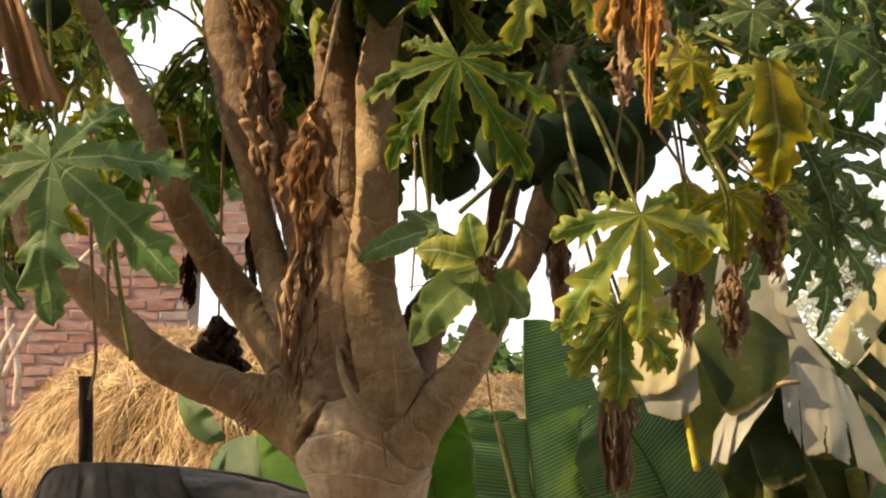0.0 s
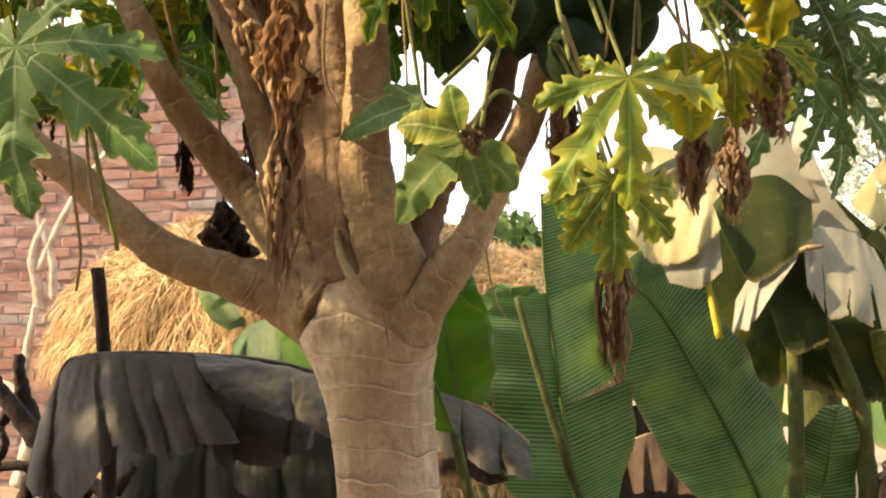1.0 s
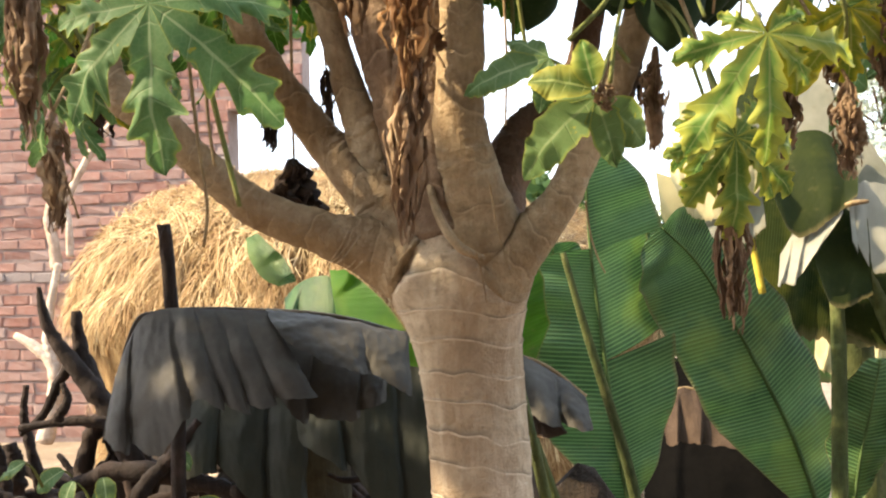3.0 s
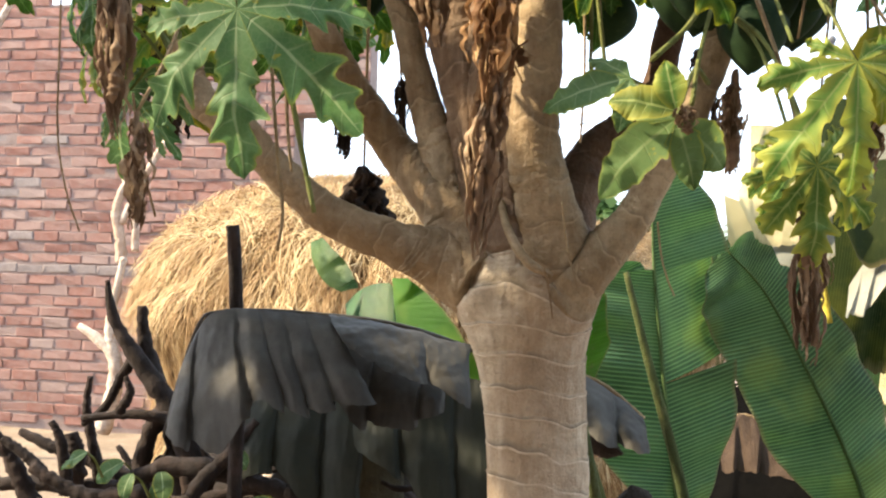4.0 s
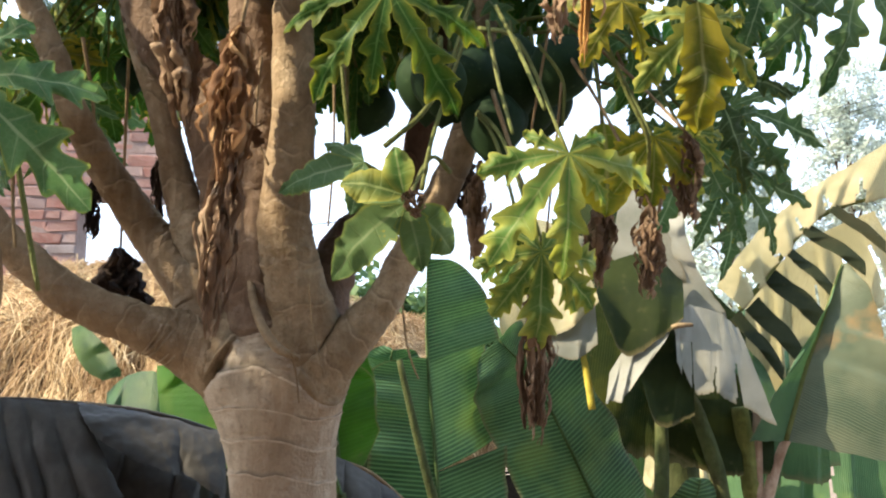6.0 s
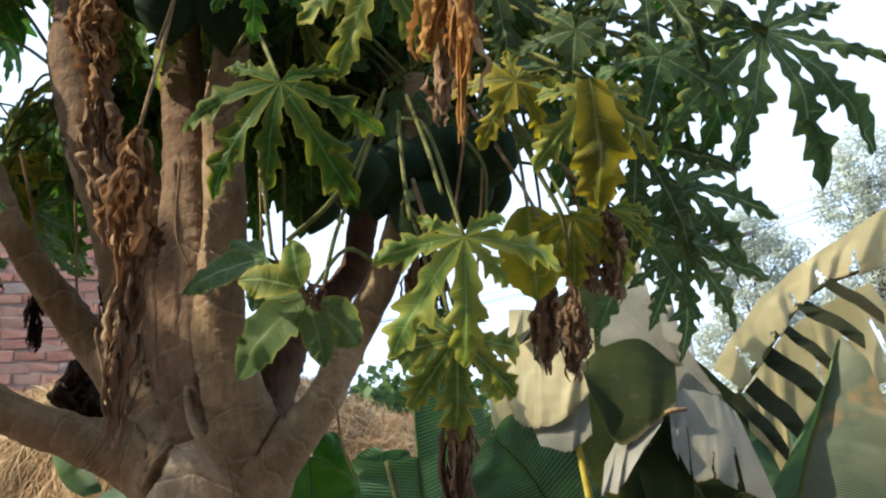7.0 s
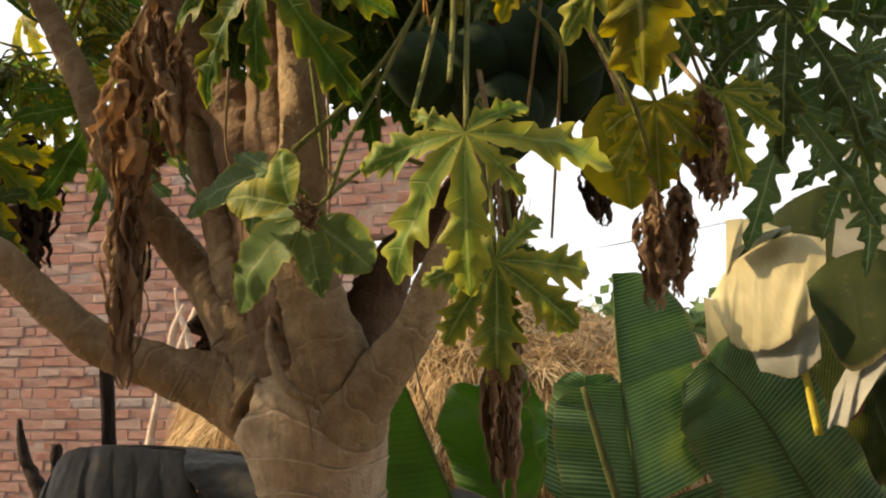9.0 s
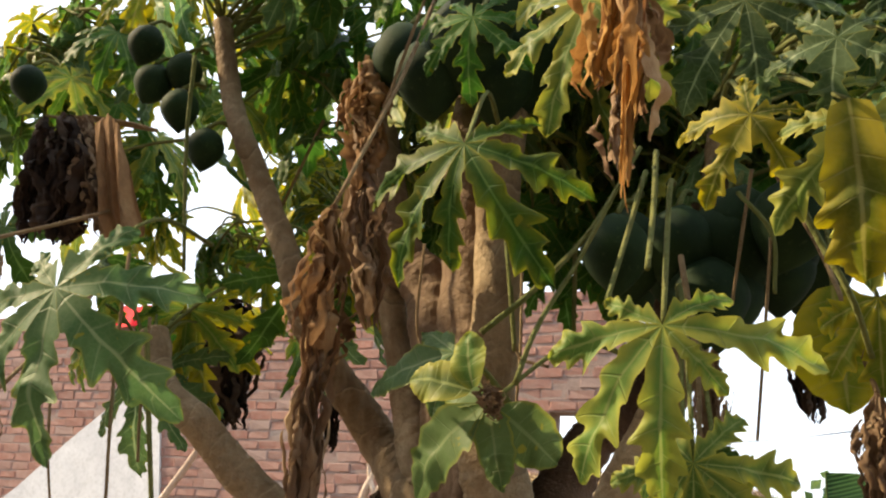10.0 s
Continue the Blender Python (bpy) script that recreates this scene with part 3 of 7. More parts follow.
def banana_leaf_bm(rib, half, face, seed, fold=(0.15, 0.15), tears=(), wave=0.02, tip=0.25, base=0.12, one_sided=0, n=64, droop_out=0.0):
    """A blade along its rib. half: its half width; face: the way the upper face looks; fold: how far each side falls away (radians);
    tears: places along the rib, with a side, where the blade is split; droop_out: how far the outer edge hangs straight down."""
    bm = bmesh.new()
    uvl = bm.loops.layers.uv.new("UVMap")
    uvs = {}
    line = spline(rib, n)
    face = Vector(face).normalized()
    length = sum((b - a).length for a, b in zip(line, line[1:]))
    rng = random.Random(seed)
    for sg in (-1, 1):
        if one_sided and sg != one_sided:
            continue
        cuts = sorted(c for c, side in tears if side == sg)
        rows, breaks = [], set()
        shear = 0.0
        stations = []
        for i in range(n + 1):
            stations.append((i, 0))
            if any(i / n <= c < (i + 1) / n for c in cuts):
                stations.append((i, 1))
        strip = 0
        jit = {}
        for i, again in stations:
            if again:
                strip += 1
            jit.setdefault(strip, (rng.uniform(-0.35, 0.35), rng.uniform(-0.02, 0.06), rng.uniform(0.85, 1.05)))
            f = i / n
            d = (line[min(i + 1, n)] - line[max(i - 1, 0)]).normalized()
            nrm = (face - d * face.dot(d)).normalized()
            out = d.cross(nrm) * sg
            w = half * min(1, (f / max(base, 1e-3)) ** 0.6 if f < base else 1) * (math.sqrt(max(0.0, 1 - ((f - (1 - tip)) / tip) ** 2)) if f > 1 - tip else 1)
            w = max(w, half * 0.02) * (1 + 0.05 * noise.noise((f * 9, seed, sg))) * jit[strip][2]
            row = []
            m = 8
            a0 = fold[0 if sg < 0 else 1] + (jit[strip][0] if cuts else 0)
            pos = line[i].copy()
            for j in range(m + 1):
                u = j / m
                ang = a0 * (0.4 + 0.9 * u) + droop_out * u * u
                if j:
                    pos = pos + (out * math.cos(ang) - nrm * math.sin(ang)) * (w / m)
                    pos = pos + d * (w / m) * (0.22 + jit[strip][1])
                q = pos + nrm * (wave * u * math.sin(f * length * 34 + seed + sg) + wave * 0.8 * u * noise.noise((f * 14, u * 2, seed)))
                v = bm.verts.new(q)
                uvs[v] = (sg * u, f * length * 10)
                row.append(v)
            if again:
                breaks.add(len(rows))
            rows.append(row)
        for k in range(len(rows) - 1):
            if k + 1 in breaks:
                continue
            a, b = rows[k], rows[k + 1]
            for j in range(8):
                vs = (a[j], a[j + 1], b[j + 1], b[j])
                bm.faces.new(vs if sg > 0 else vs[::-1])
    for f in bm.faces:
        for lp in f.loops:
            lp[uvl].uv = uvs[lp.vert]
    return bm


def banana_leaf(plant, rib, half, face, seed, material, rib_r=0.012, rib_mat=None, label="", name="leaf", **kw):
    leaf = part(name, banana_leaf_bm(rib, half, face, seed, **kw), material, plant, label)
    if rib_r:
        part("midrib", tube_bm(rib, [rib_r * 0.8, rib_r * 0.6, rib_r * 0.25], 40, 8), rib_mat or RIB, leaf)
    return leaf


# ---------------------------------------------------------------- ground, wall, distance
def build_ground():
    n = 90
    xs = [math.copysign(abs(i / n * 2 - 1) ** 3, i / n * 2 - 1) * 400 - 1 for i in range(n + 1)]
    verts, faces = [], []
    for j in range(n + 1):
        for i in range(n + 1):
            x, y = xs[i], xs[j] + 3
            z = 0.05 * noise.noise((x * 0.8, y * 0.8, 1)) + 0.03 * noise.noise((x * 3, y * 3, 4)) - 0.05
            verts.append((x, y, z))
    for j in range(n):
        for i in range(n):
            a = j * (n + 1) + i
            faces.append((a, a + 1, a + n + 2, a + n + 1))
    g = mesh_part("ground", verts, faces, SOIL, None, "", True)
    tagged(g, "dry brown bare soil of a farm yard", "ground", kind="structure")


build_ground()

WALL_Y, COURSE, BRICK_L = 7.24, 0.100, 0.27
WALL_X0, WALL_X1, UPPER_X1, LEDGE_Z, TOP_Z = -12.5, -2.74, -2.06, 2.90, 3.95


def box_bm(x0, y0, z0, x1, y1, z1, bevel=0.0, bm=None):
    bm = bm or bmesh.new()
    made = bmesh.ops.create_cube(bm, size=1)["verts"]
    for v in made:
        v.co = Vector(((x0 + x1) / 2 + v.co.x * (x1 - x0), (y0 + y1) / 2 + v.co.y * (y1 - y0), (z0 + z1) / 2 + v.co.z * (z1 - z0)))
    if bevel:
        bmesh.ops.bevel(bm, geom=list({e for v in made for e in v.link_edges}), offset=bevel, segments=1, affect='EDGES')
    return bm


def build_wall():
    bm = box_bm(WALL_X0, WALL_Y, -0.2, WALL_X1, WALL_Y + 0.28, TOP_Z - 0.03)
    bm = box_bm(WALL_X1, WALL_Y, LEDGE_Z, UPPER_X1, WALL_Y + 0.28, TOP_Z - 0.05, bm=bm)
    w = part("wall_north", bm, MORTAR, None, "", False)
    return tagged(w, "weathered red brick wall with pale mortar joints", "wall", kind="structure")


brick_wall = build_wall()

def drape_bm(top, bottom, seed, n=90, m=12, pleats=6.0, depth=0.04, slant=0.25, ragged=0.02, lean=0.0, step=0.0, tears=()):
    """A limp blade hanging from its rib in slanting pleats."""
    bm = bmesh.new()
    uvl = bm.loops.layers.uv.new("UVMap")
    uvs, rows = {}, []
    A, B = spline(top, n), spline(bottom, n)
    rng = random.Random(seed)
    cuts = [0.0]
    while cuts[-1] < 1:
        cuts.append(cuts[-1] + rng.uniform(0.5, 1.6) / pleats)
    edges = [q / cuts[-1] for q in cuts]
    deep = [rng.uniform(0.35, 1.2) for _ in edges]
    for i in range(n + 1):
        f = i / n
        row = []
        rag = 1 + ragged * 6 * noise.noise((f * pleats * 1.7, seed, 2)) * 0.3 + ragged * noise.noise((f * 40, seed, 5))
        xe = min(max(f + slant / pleats, 0.0), 0.9999)
        ke = max(q for q in range(len(edges) - 1) if edges[q] <= xe)
        rag += step * ((xe - edges[ke]) / (edges[ke + 1] - edges[ke]) - 0.5)
        for j in range(m + 1):
            g = j / m
            p = A[i].lerp(B[i], g * rag)
            x = f + slant * g / pleats
            k = max(m for m in range(len(edges) - 1) if edges[m] <= min(max(x, 0.0), 0.9999))
            ph = (min(max(x, 0), 1) - edges[k]) / (edges[k + 1] - edges[k])
            saw = (ph / 0.86 if ph < 0.86 else (1 - ph) / 0.14) * deep[k]
            p = p + Vector((0, -depth * saw * g ** 0.8 - lean * math.sin(g * math.pi * 0.5), (0.012 if pleats > 1.5 else 0.002) * noise.noise((f * 9, g * 3, seed))))
            v = bm.verts.new(p)
            uvs[v] = (g, f * 14 + g * 0.8)
            row.append(v)
        rows.append(row)
    for i, (a, b) in enumerate(zip(rows, rows[1:])):
        for j in range(m):
            if any(abs((i + 0.5) / n - q - 0.02 * noise.noise((j * 0.5, q * 9, seed))) < 0.03 * (j / m - from_g) for q, from_g in tears):
                continue
            bm.faces.new((a[j], a[j + 1], b[j + 1], b[j]))
    for f in bm.faces:
        for lp in f.loops:
            lp[uvl].uv = uvs[lp.vert]
    return bm


def limp_bm(top, bottom, edges, seed, depth=0.03, n=150, m=24):
    """A dead blade that hangs from its rib in soft folds, each lapping over the next; edges: where along the rib the folds begin."""
    bm = bmesh.new()
    uvl = bm.loops.layers.uv.new("UVMap")
    A, B = spline(top, n), spline(bottom, n)
    rows = []
    for i in range(n + 1):
        f = i / n
        row = []
        for j in range(m + 1):
            g = j / m
            x = min(max(f + 0.012 * noise.noise((g * 3, f * 5, seed)) * g, 0.0), 0.9999)
            k = max(q for q in range(len(edges) - 1) if edges[q] <= x)
            ph = (x - edges[k]) / (edges[k + 1] - edges[k])
            amp = depth * min(1.4, (edges[k + 1] - edges[k]) * 7) * (0.8 + 0.4 * noise.noise((k * 2.7, seed, 1)))
            fold = 0.6 * ph ** 0.9 + 0.5 * math.sin(math.pi * ph) if ph < 0.93 else (0.6 + 0.1) * (1 - ph) / 0.07
            hem = 1 + 0.10 * (ph - 0.6) + 0.035 * noise.noise((f * 17, seed, 4))
            p = A[i].lerp(B[i], g * hem)
            sag = 0.05 * math.sin(math.pi * 0.5 * g)
            p = p + Vector((0, -amp * fold * g ** 0.6 - sag, 0.03 * (g - g * g)))
            p += 0.006 * Vector(noise.noise_vector(p * 16 + Vector((seed, 0, 0)))) + 0.0025 * Vector(noise.noise_vector(p * 60))
            row.append(bm.verts.new(p))
        rows.append(row)
    for i in range(n):
        for j in range(m):
            face = bm.faces.new((rows[i][j], rows[i][j + 1], rows[i + 1][j + 1], rows[i + 1][j]))
            for lp, (ii, jj) in zip(face.loops, ((i, j), (i, j + 1), (i + 1, j + 1), (i + 1, j))):
                lp[uvl].uv = (jj / m, ii / n * 14)
    return bm


def blade(plant, edge_a, edge_b, seed, mat, label="", pleats=3.0, depth=0.03, lean=0.03, slant=0.3, name="leaf", step=0.12, tears=()):
    """A limp or torn piece of leaf between two edges."""
    return part(name, drape_bm(edge_a, edge_b, seed, 70, 12, pleats, depth, slant, 0.03, lean, step, tears), mat, plant, label)


# ---------------------------------------------------------------- papaya tree
tree = thing("papaya_tree", "many-branched papaya tree with green fruit and hanging dead leaves", "tree")


FUSED = []


def limb(name, pts, radii, n=40, segs=14, mat=None, rings=0, amp=0.05, rough=0.10, label="", groove=0.0):
    bm = tube_bm(pts, radii, n if n > 100 or not rings else n * 3, segs + 4, rough, rings, amp, True, len(pts) * 1.7, None, groove)
    ob = part(name, bm, mat or BARK, tree, label)
    if rings:
        FUSED.append((ob, np.array([tuple(p) for p in spline(pts, 90)]), np.array([lerp_list(radii, i / 90) for i in range(91)])))
    return ob


def fuse_limbs(k):
    """Lets limbs that meet grow into one another with a rounded web."""
    moved = []
    for ob, _, _ in FUSED:
        co = np.empty(len(ob.data.vertices) * 3)
        ob.data.vertices.foreach_get("co", co)
        co = co.reshape(-1, 3)
        best, grad = np.full(len(co), 9.0), np.zeros_like(co)
        own = np.zeros_like(co)
        for other, centre, radius in FUSED:
            d = np.full(len(co), 9.0)
            near_c = np.zeros_like(co)
            for c, r in zip(centre, radius):
                q = np.sqrt(((co - c) ** 2).sum(1)) - r
                closer = q < d
                d[closer], near_c[closer] = q[closer], c
            way = co - near_c
            way /= np.maximum(np.sqrt((way ** 2).sum(1)), 1e-6)[:, None]
            if other is ob:
                own = way
            else:
                closer = d < best
                best[closer], grad[closer] = d[closer], way[closer]
        h = np.clip(k - np.abs(best), 0, None) / k
        push = h * h * k * 0.36 * (best > -0.8 * k)
        share = np.clip(0.5 + 0.5 * best / k, 0.15, 1)[:, None]
        way = own * share + grad * (1 - share)
        way /= np.maximum(np.sqrt((way ** 2).sum(1)), 1e-6)[:, None]
        moved.append((ob, co + way * push[:, None]))
    for ob, co in moved:
        ob.data.vertices.foreach_set("co", co.ravel())
        ob.data.update()


def set_back(pts, radii, by):
    """Moves a limb away from the path's middle, keeping its outline."""
    eye, out, fat = Vector((0.17, -1.765, 1.648)), [], []
    for i, p in enumerate(pts):
        f = 1 + by * min(1.0, i / 2)
        out.append(tuple(eye + (Vector(p) - eye) * f))
        fat.append(radii[i] * f)
    return out, fat


limb("trunk", [(0.03, 0.09, -0.05), (0.03, 0.085, 0.45), (0.02, 0.08, 0.9), (0.01, 0.08, 1.3), (0.0, 0.08, 1.44), (-0.012, 0.08, 1.53), (-0.018, 0.08, 1.60), (-0.020, 0.085, 1.66), (-0.025, 0.09, 1.72), (-0.03, 0.09, 1.77)],
     [0.125, 0.107, 0.096, 0.088, 0.091, 0.099, 0.095, 0.072, 0.042, 0.012], 560, 44, BARK_TRUNK, 33, 0.03, 0.07, "pale brown ringed trunk", 0.09)
B1 = [(-0.015, 0.09, 1.535), (-0.085, 0.040, 1.605), (-0.167, -0.050, 1.649), (-0.239, -0.080, 1.682), (-0.322, -0.100, 1.716), (-0.385, -0.120, 1.765), (-0.433, -0.140, 1.814), (-0.456, -0.160, 1.846), (-0.53, -0.17, 1.90), (-0.57, -0.16, 1.99)]
B1, R1 = set_back(B1, [0.040, 0.045, 0.041, 0.036, 0.033, 0.030, 0.028, 0.027, 0.026, 0.024], 0.055)
limb("branch", B1, R1, 70, 16, None, 13, 0.02)
B2 = [(-0.084, 0.060, 1.619), (-0.153, 0.030, 1.726), (-0.231, 0.000, 1.821), (-0.287, -0.030, 1.905), (-0.321, -0.060, 1.963), (-0.352, -0.09, 2.03), (-0.40, -0.09, 2.14), (-0.47, -0.09, 2.27), (-0.55, -0.09, 2.42), (-0.61, -0.08, 2.60)]
B2, R2 = set_back(B2, [0.048, 0.036, 0.031, 0.028, 0.026, 0.024, 0.022, 0.020, 0.019, 0.018], 0.085)
limb("branch", B2, R2, 80, 16, None, 15, 0.02)
B3 = [(-0.115, 0.120, 1.720), (-0.171, 0.120, 1.823), (-0.211, 0.120, 1.917), (-0.243, 0.120, 2.017), (-0.271, 0.120, 2.128), (-0.30, 0.13, 2.25), (-0.34, 0.14, 2.4)]
limb("branch", B3, [0.04, 0.027, 0.022, 0.020, 0.019, 0.018, 0.016], 50, 14, None, 9, 0.02)
B4 = [(-0.018, 0.060, 1.582), (-0.040, 0.060, 1.740), (-0.053, 0.050, 1.888), (-0.065, 0.050, 2.028), (-0.083, 0.05, 2.2), (-0.1, 0.06, 2.36), (-0.11, 0.07, 2.55)]
limb("branch", B4, [0.045, 0.050, 0.047, 0.044, 0.042, 0.04, 0.036], 70, 18, BARK_SHADED, 12, 0.02, 0.11)
B4C = [(-0.072, 0.100, 1.741), (-0.113, 0.100, 1.915), (-0.148, 0.100, 2.018), (-0.182, 0.100, 2.122), (-0.25, 0.1, 2.2), (-0.31, 0.11, 2.38), (-0.34, 0.12, 2.55)]
limb("branch", B4C, [0.05, 0.045, 0.042, 0.038, 0.035, 0.03, 0.026], 60, 16, BARK_SHADED, 10, 0.02, 0.10)
B5 = [(0.025, 0.06, 1.56), (0.036, 0.02, 1.69), (0.021, 0.0, 1.773), (0.006, -0.01, 1.84), (0.004, -0.02, 1.907), (0.010, -0.02, 2.04), (0.0, -0.02, 2.22), (0.014, -0.02, 2.38), (0.03, 0.0, 2.55)]
limb("branch", B5, [0.038, 0.044, 0.041, 0.036, 0.034, 0.033, 0.032, 0.03, 0.026], 70, 16, None, 12, 0.02)
B6 = [(0.040, 0.120, 1.694), (0.086, 0.150, 1.840), (0.155, 0.160, 1.910), (0.204, 0.170, 1.979), (0.225, 0.16, 2.08), (0.26, 0.15, 2.2), (0.28, 0.14, 2.36)]
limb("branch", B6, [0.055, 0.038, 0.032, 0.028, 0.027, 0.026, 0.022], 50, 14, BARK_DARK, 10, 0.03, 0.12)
B7 = [(0.0, 0.08, 1.53), (0.042, 0.04, 1.592), (0.09, 0.025, 1.631), (0.133, 0.02, 1.680), (0.167, 0.02, 1.732), (0.191, 0.02, 1.783), (0.225, 0.02, 1.851), (0.260, 0.02, 1.921), (0.295, 0.02, 2.01), (0.32, 0.02, 2.14), (0.33, 0.03, 2.3)]
limb("branch", B7, [0.036, 0.042, 0.036, 0.032, 0.031, 0.030, 0.029, 0.028, 0.027, 0.025, 0.022], 70, 16, None, 12, 0.02)
fuse_limbs(0.085)

# a dry root-like shoot on the fork
limb("shoot", [(-0.063, 0.020, 1.772), (-0.045, -0.030, 1.716), (-0.023, -0.050, 1.674), (0.004, -0.060, 1.645), (0.037, -0.060, 1.630)], [0.006, 0.007, 0.008, 0.008, 0.005], 24, 8, BARK)


# pale scars across the lowest limb
rng = random.Random(12)
line = spline(B1, 90)
for k in range(11):
    i = 11 + round(k * 1.45)
    d = (line[i + 1] - line[i - 1]).normalized()
    side = d.cross(Vector((0, -1, 0))).normalized()
    out = side.cross(d)
    if out.y > 0:
        out = -out
    r = lerp_list(R1, i / 90) * 1.05
    lean = rng.uniform(-0.25, 0.25)
    span = rng.uniform(0.9, 1.5)
    pts = [line[i] + (out * math.cos(q) + side * math.sin(q)) * r + d * (lean * r * math.sin(q)) for q in (-span, -span * 0.4, span * 0.35, span)]
    limb("leaf_scar", pts, [0.0006, 0.0019, 0.0017, 0.0006], 12, 4, SCAR)

# the leaves that stand nearest, one by one
CR1, CR2, CR3, CR4, CR5, CR6, CR7 = [Vector(v) for v in (B1[-1], B2[-1], B3[-1], B4[-1], B5[-1], B6[-1], B7[-1])]
papaya_leaf(tree, (-0.329, -0.550, 1.954), (0.1, -0.25, -1), (0.05, -1, 0.45), 0.172, CR1 + Vector((0.1, 0, 0.15)), LEAF_BLUE, 3, 7, 0.3, "broad green papaya leaf", spread=140, wide=1.08, sizes=(0.62, 0.85, 1.0, 1.04, 0.9, 0.68, 0.5))
papaya_leaf(tree, (0.402, -0.540, 1.888), (0.12, -0.2, -1), (0.1, -1, 0.5), 0.125, (0.31, -0.16, 2.16), LEAF_YELLOW, 5, 7, 0.35, "yellow-green papaya leaf lit by the sun", spread=125, sizes=(0.5, 1.0, 0.55, 1.06, 1.05, 0.8, 0.45))
papaya_leaf(tree, (0.390, -0.380, 1.785), (0.1, -0.2, -1), (0.1, -1, 0.7), 0.115, (0.30, -0.1, 2.05), LEAF_YELLOW, 8, 7, 0.6, "small crumpled yellow-green papaya leaf", wide=1.15)
papaya_leaf(tree, (0.372, -0.350, 1.790), (-0.55, -0.15, -0.8), (-0.1, -1, 0.6), 0.082, (0.30, -0.1, 2.05), LEAF_RIMMED, 9, 7, 0.55, wide=1.2)
papaya_leaf(tree, (0.405, -0.340, 1.782), (0.65, -0.15, -0.7), (0.1, -1, 0.6), 0.072, (0.30, -0.1, 2.05), LEAF_YELLOW, 10, 5, 0.55, wide=1.2)
papaya_leaf(tree, (0.177, -0.500, 2.099), (-0.1, -0.25, -1), (0.05, -1, 0.35), 0.15, (0.03, -0.1, 2.3), LEAF_RIMMED, 13, 7, 0.45, "dark green papaya leaf with yellow rims", spread=118, wide=0.82, sizes=(0.5, 0.85, 1.05, 0.75, 0.95, 0.85, 0.55))
papaya_leaf(tree, (0.815, -0.400, 2.193), (0.45, -0.2, -1), (0.1, -1, 0.4), 0.20, (0.45, -0.15, 2.33), LEAF_BLUE, 21, 9, 0.12, "bluish green papaya leaf", spread=125, wide=0.76)
papaya_leaf(tree, (0.568, -0.520, 2.067), (0.05, -0.2, -1), (0.1, -1, 0.2), 0.12, (0.36, -0.12, 2.26), LEAF_YELLOW, 25, 5, 0.4, spread=100)
papaya_leaf(tree, (0.559, -0.530, 2.085), (0.17, -0.1, -1), (0.1, -1, 0.15), 0.15, (0.38, -0.2, 2.2), LEAF_OLD, 26, 1, 0.15, "papaya leaf turning yellow", wide=1.25, plain=0.28)
papaya_leaf(tree, (0.558, -0.300, 1.964), (0.1, -0.15, -1), (0.1, -1, 0.1), 0.09, (0.45, -0.1, 2.2), LEAF_OLD, 27, 5, 0.3, "papaya leaf turning yellow", spread=80, wide=1.5)
papaya_leaf(tree, (0.719, 0.050, 2.176), (0.55, -0.1, -0.8), (0.0, -1, 0.3), 0.20, (0.4, 0.05, 2.22), LEAF_BLUE, 31, 7, 0.35, wide=0.74)
papaya_leaf(tree, (0.717, 0.100, 2.050), (0.5, -0.1, -0.85), (0.0, -1, 0.3), 0.20, (0.4, 0.05, 2.15), LEAF_BLUE, 33, 7, 0.35, wide=0.72)
papaya_leaf(tree, (0.549, -0.500, 2.159), (-0.1, -0.2, -1), (0.0, -1, 0.6), 0.08, (0.35, -0.1, 2.3), LEAF_BLUE, 35, 5, 0.3)
papaya_leaf(tree, (0.659, -0.480, 2.129), (-0.3, -0.2, -1), (0.1, -1, 0.5), 0.09, (0.38, -0.1, 2.32), LEAF_BLUE, 37, 5, 0.3)
papaya_leaf(tree, (0.471, -0.500, 2.093), (-0.6, -0.2, -0.9), (0.2, -1, 0.4), 0.08, (0.35, -0.1, 2.25), LEAF_OLD, 39, 5, 0.6)
papaya_leaf(tree, (0.292, -0.450, 2.275), (-0.2, -0.25, -1), (0.1, -1, 0.6), 0.13, (0.1, -0.05, 2.5), LEAF_YELLOW, 41, 7, 0.4)
papaya_leaf(tree, (0.126, -0.400, 2.308), (0.0, -0.25, -1), (0.1, -1, 0.5), 0.09, (0.03, -0.05, 2.5), LEAF, 43, 7, 0.4)
papaya_leaf(tree, (0.452, -0.420, 2.258), (0.2, -0.25, -1), (0.1, -1, 0.5), 0.12, (0.3, -0.05, 2.45), LEAF_BLUE, 45, 7, 0.4)
papaya_leaf(tree, (0.656, -0.400, 2.283), (0.9, -0.25, -0.4), (0.1, -1, 0.5), 0.17, (0.3, -0.05, 2.45), LEAF_BLUE, 47, 9, 0.4, wide=0.75)
papaya_leaf(tree, (0.701, -0.400, 2.366), (0.9, -0.2, -0.5), (0.1, -1, 0.5), 0.13, (0.33, -0.05, 2.5), LEAF_BLUE, 49, 7, 0.4)
papaya_leaf(tree, (0.503, -0.200, 2.005), (0.0, -0.1, -1), (0.1, -1, 0.2), 0.115, (0.48, -0.1, 2.2), LEAF_OLD, 67, 1, 0.15, "papaya leaf turning yellow", wide=1.5, plain=0.9)
papaya_leaf(tree, (0.627, -0.200, 1.996), (0.1, -0.1, -1), (0.0, -1, 0.3), 0.10, (0.5, -0.1, 2.2), LEAF_YELLOW, 69, 5, 0.3, spread=90)
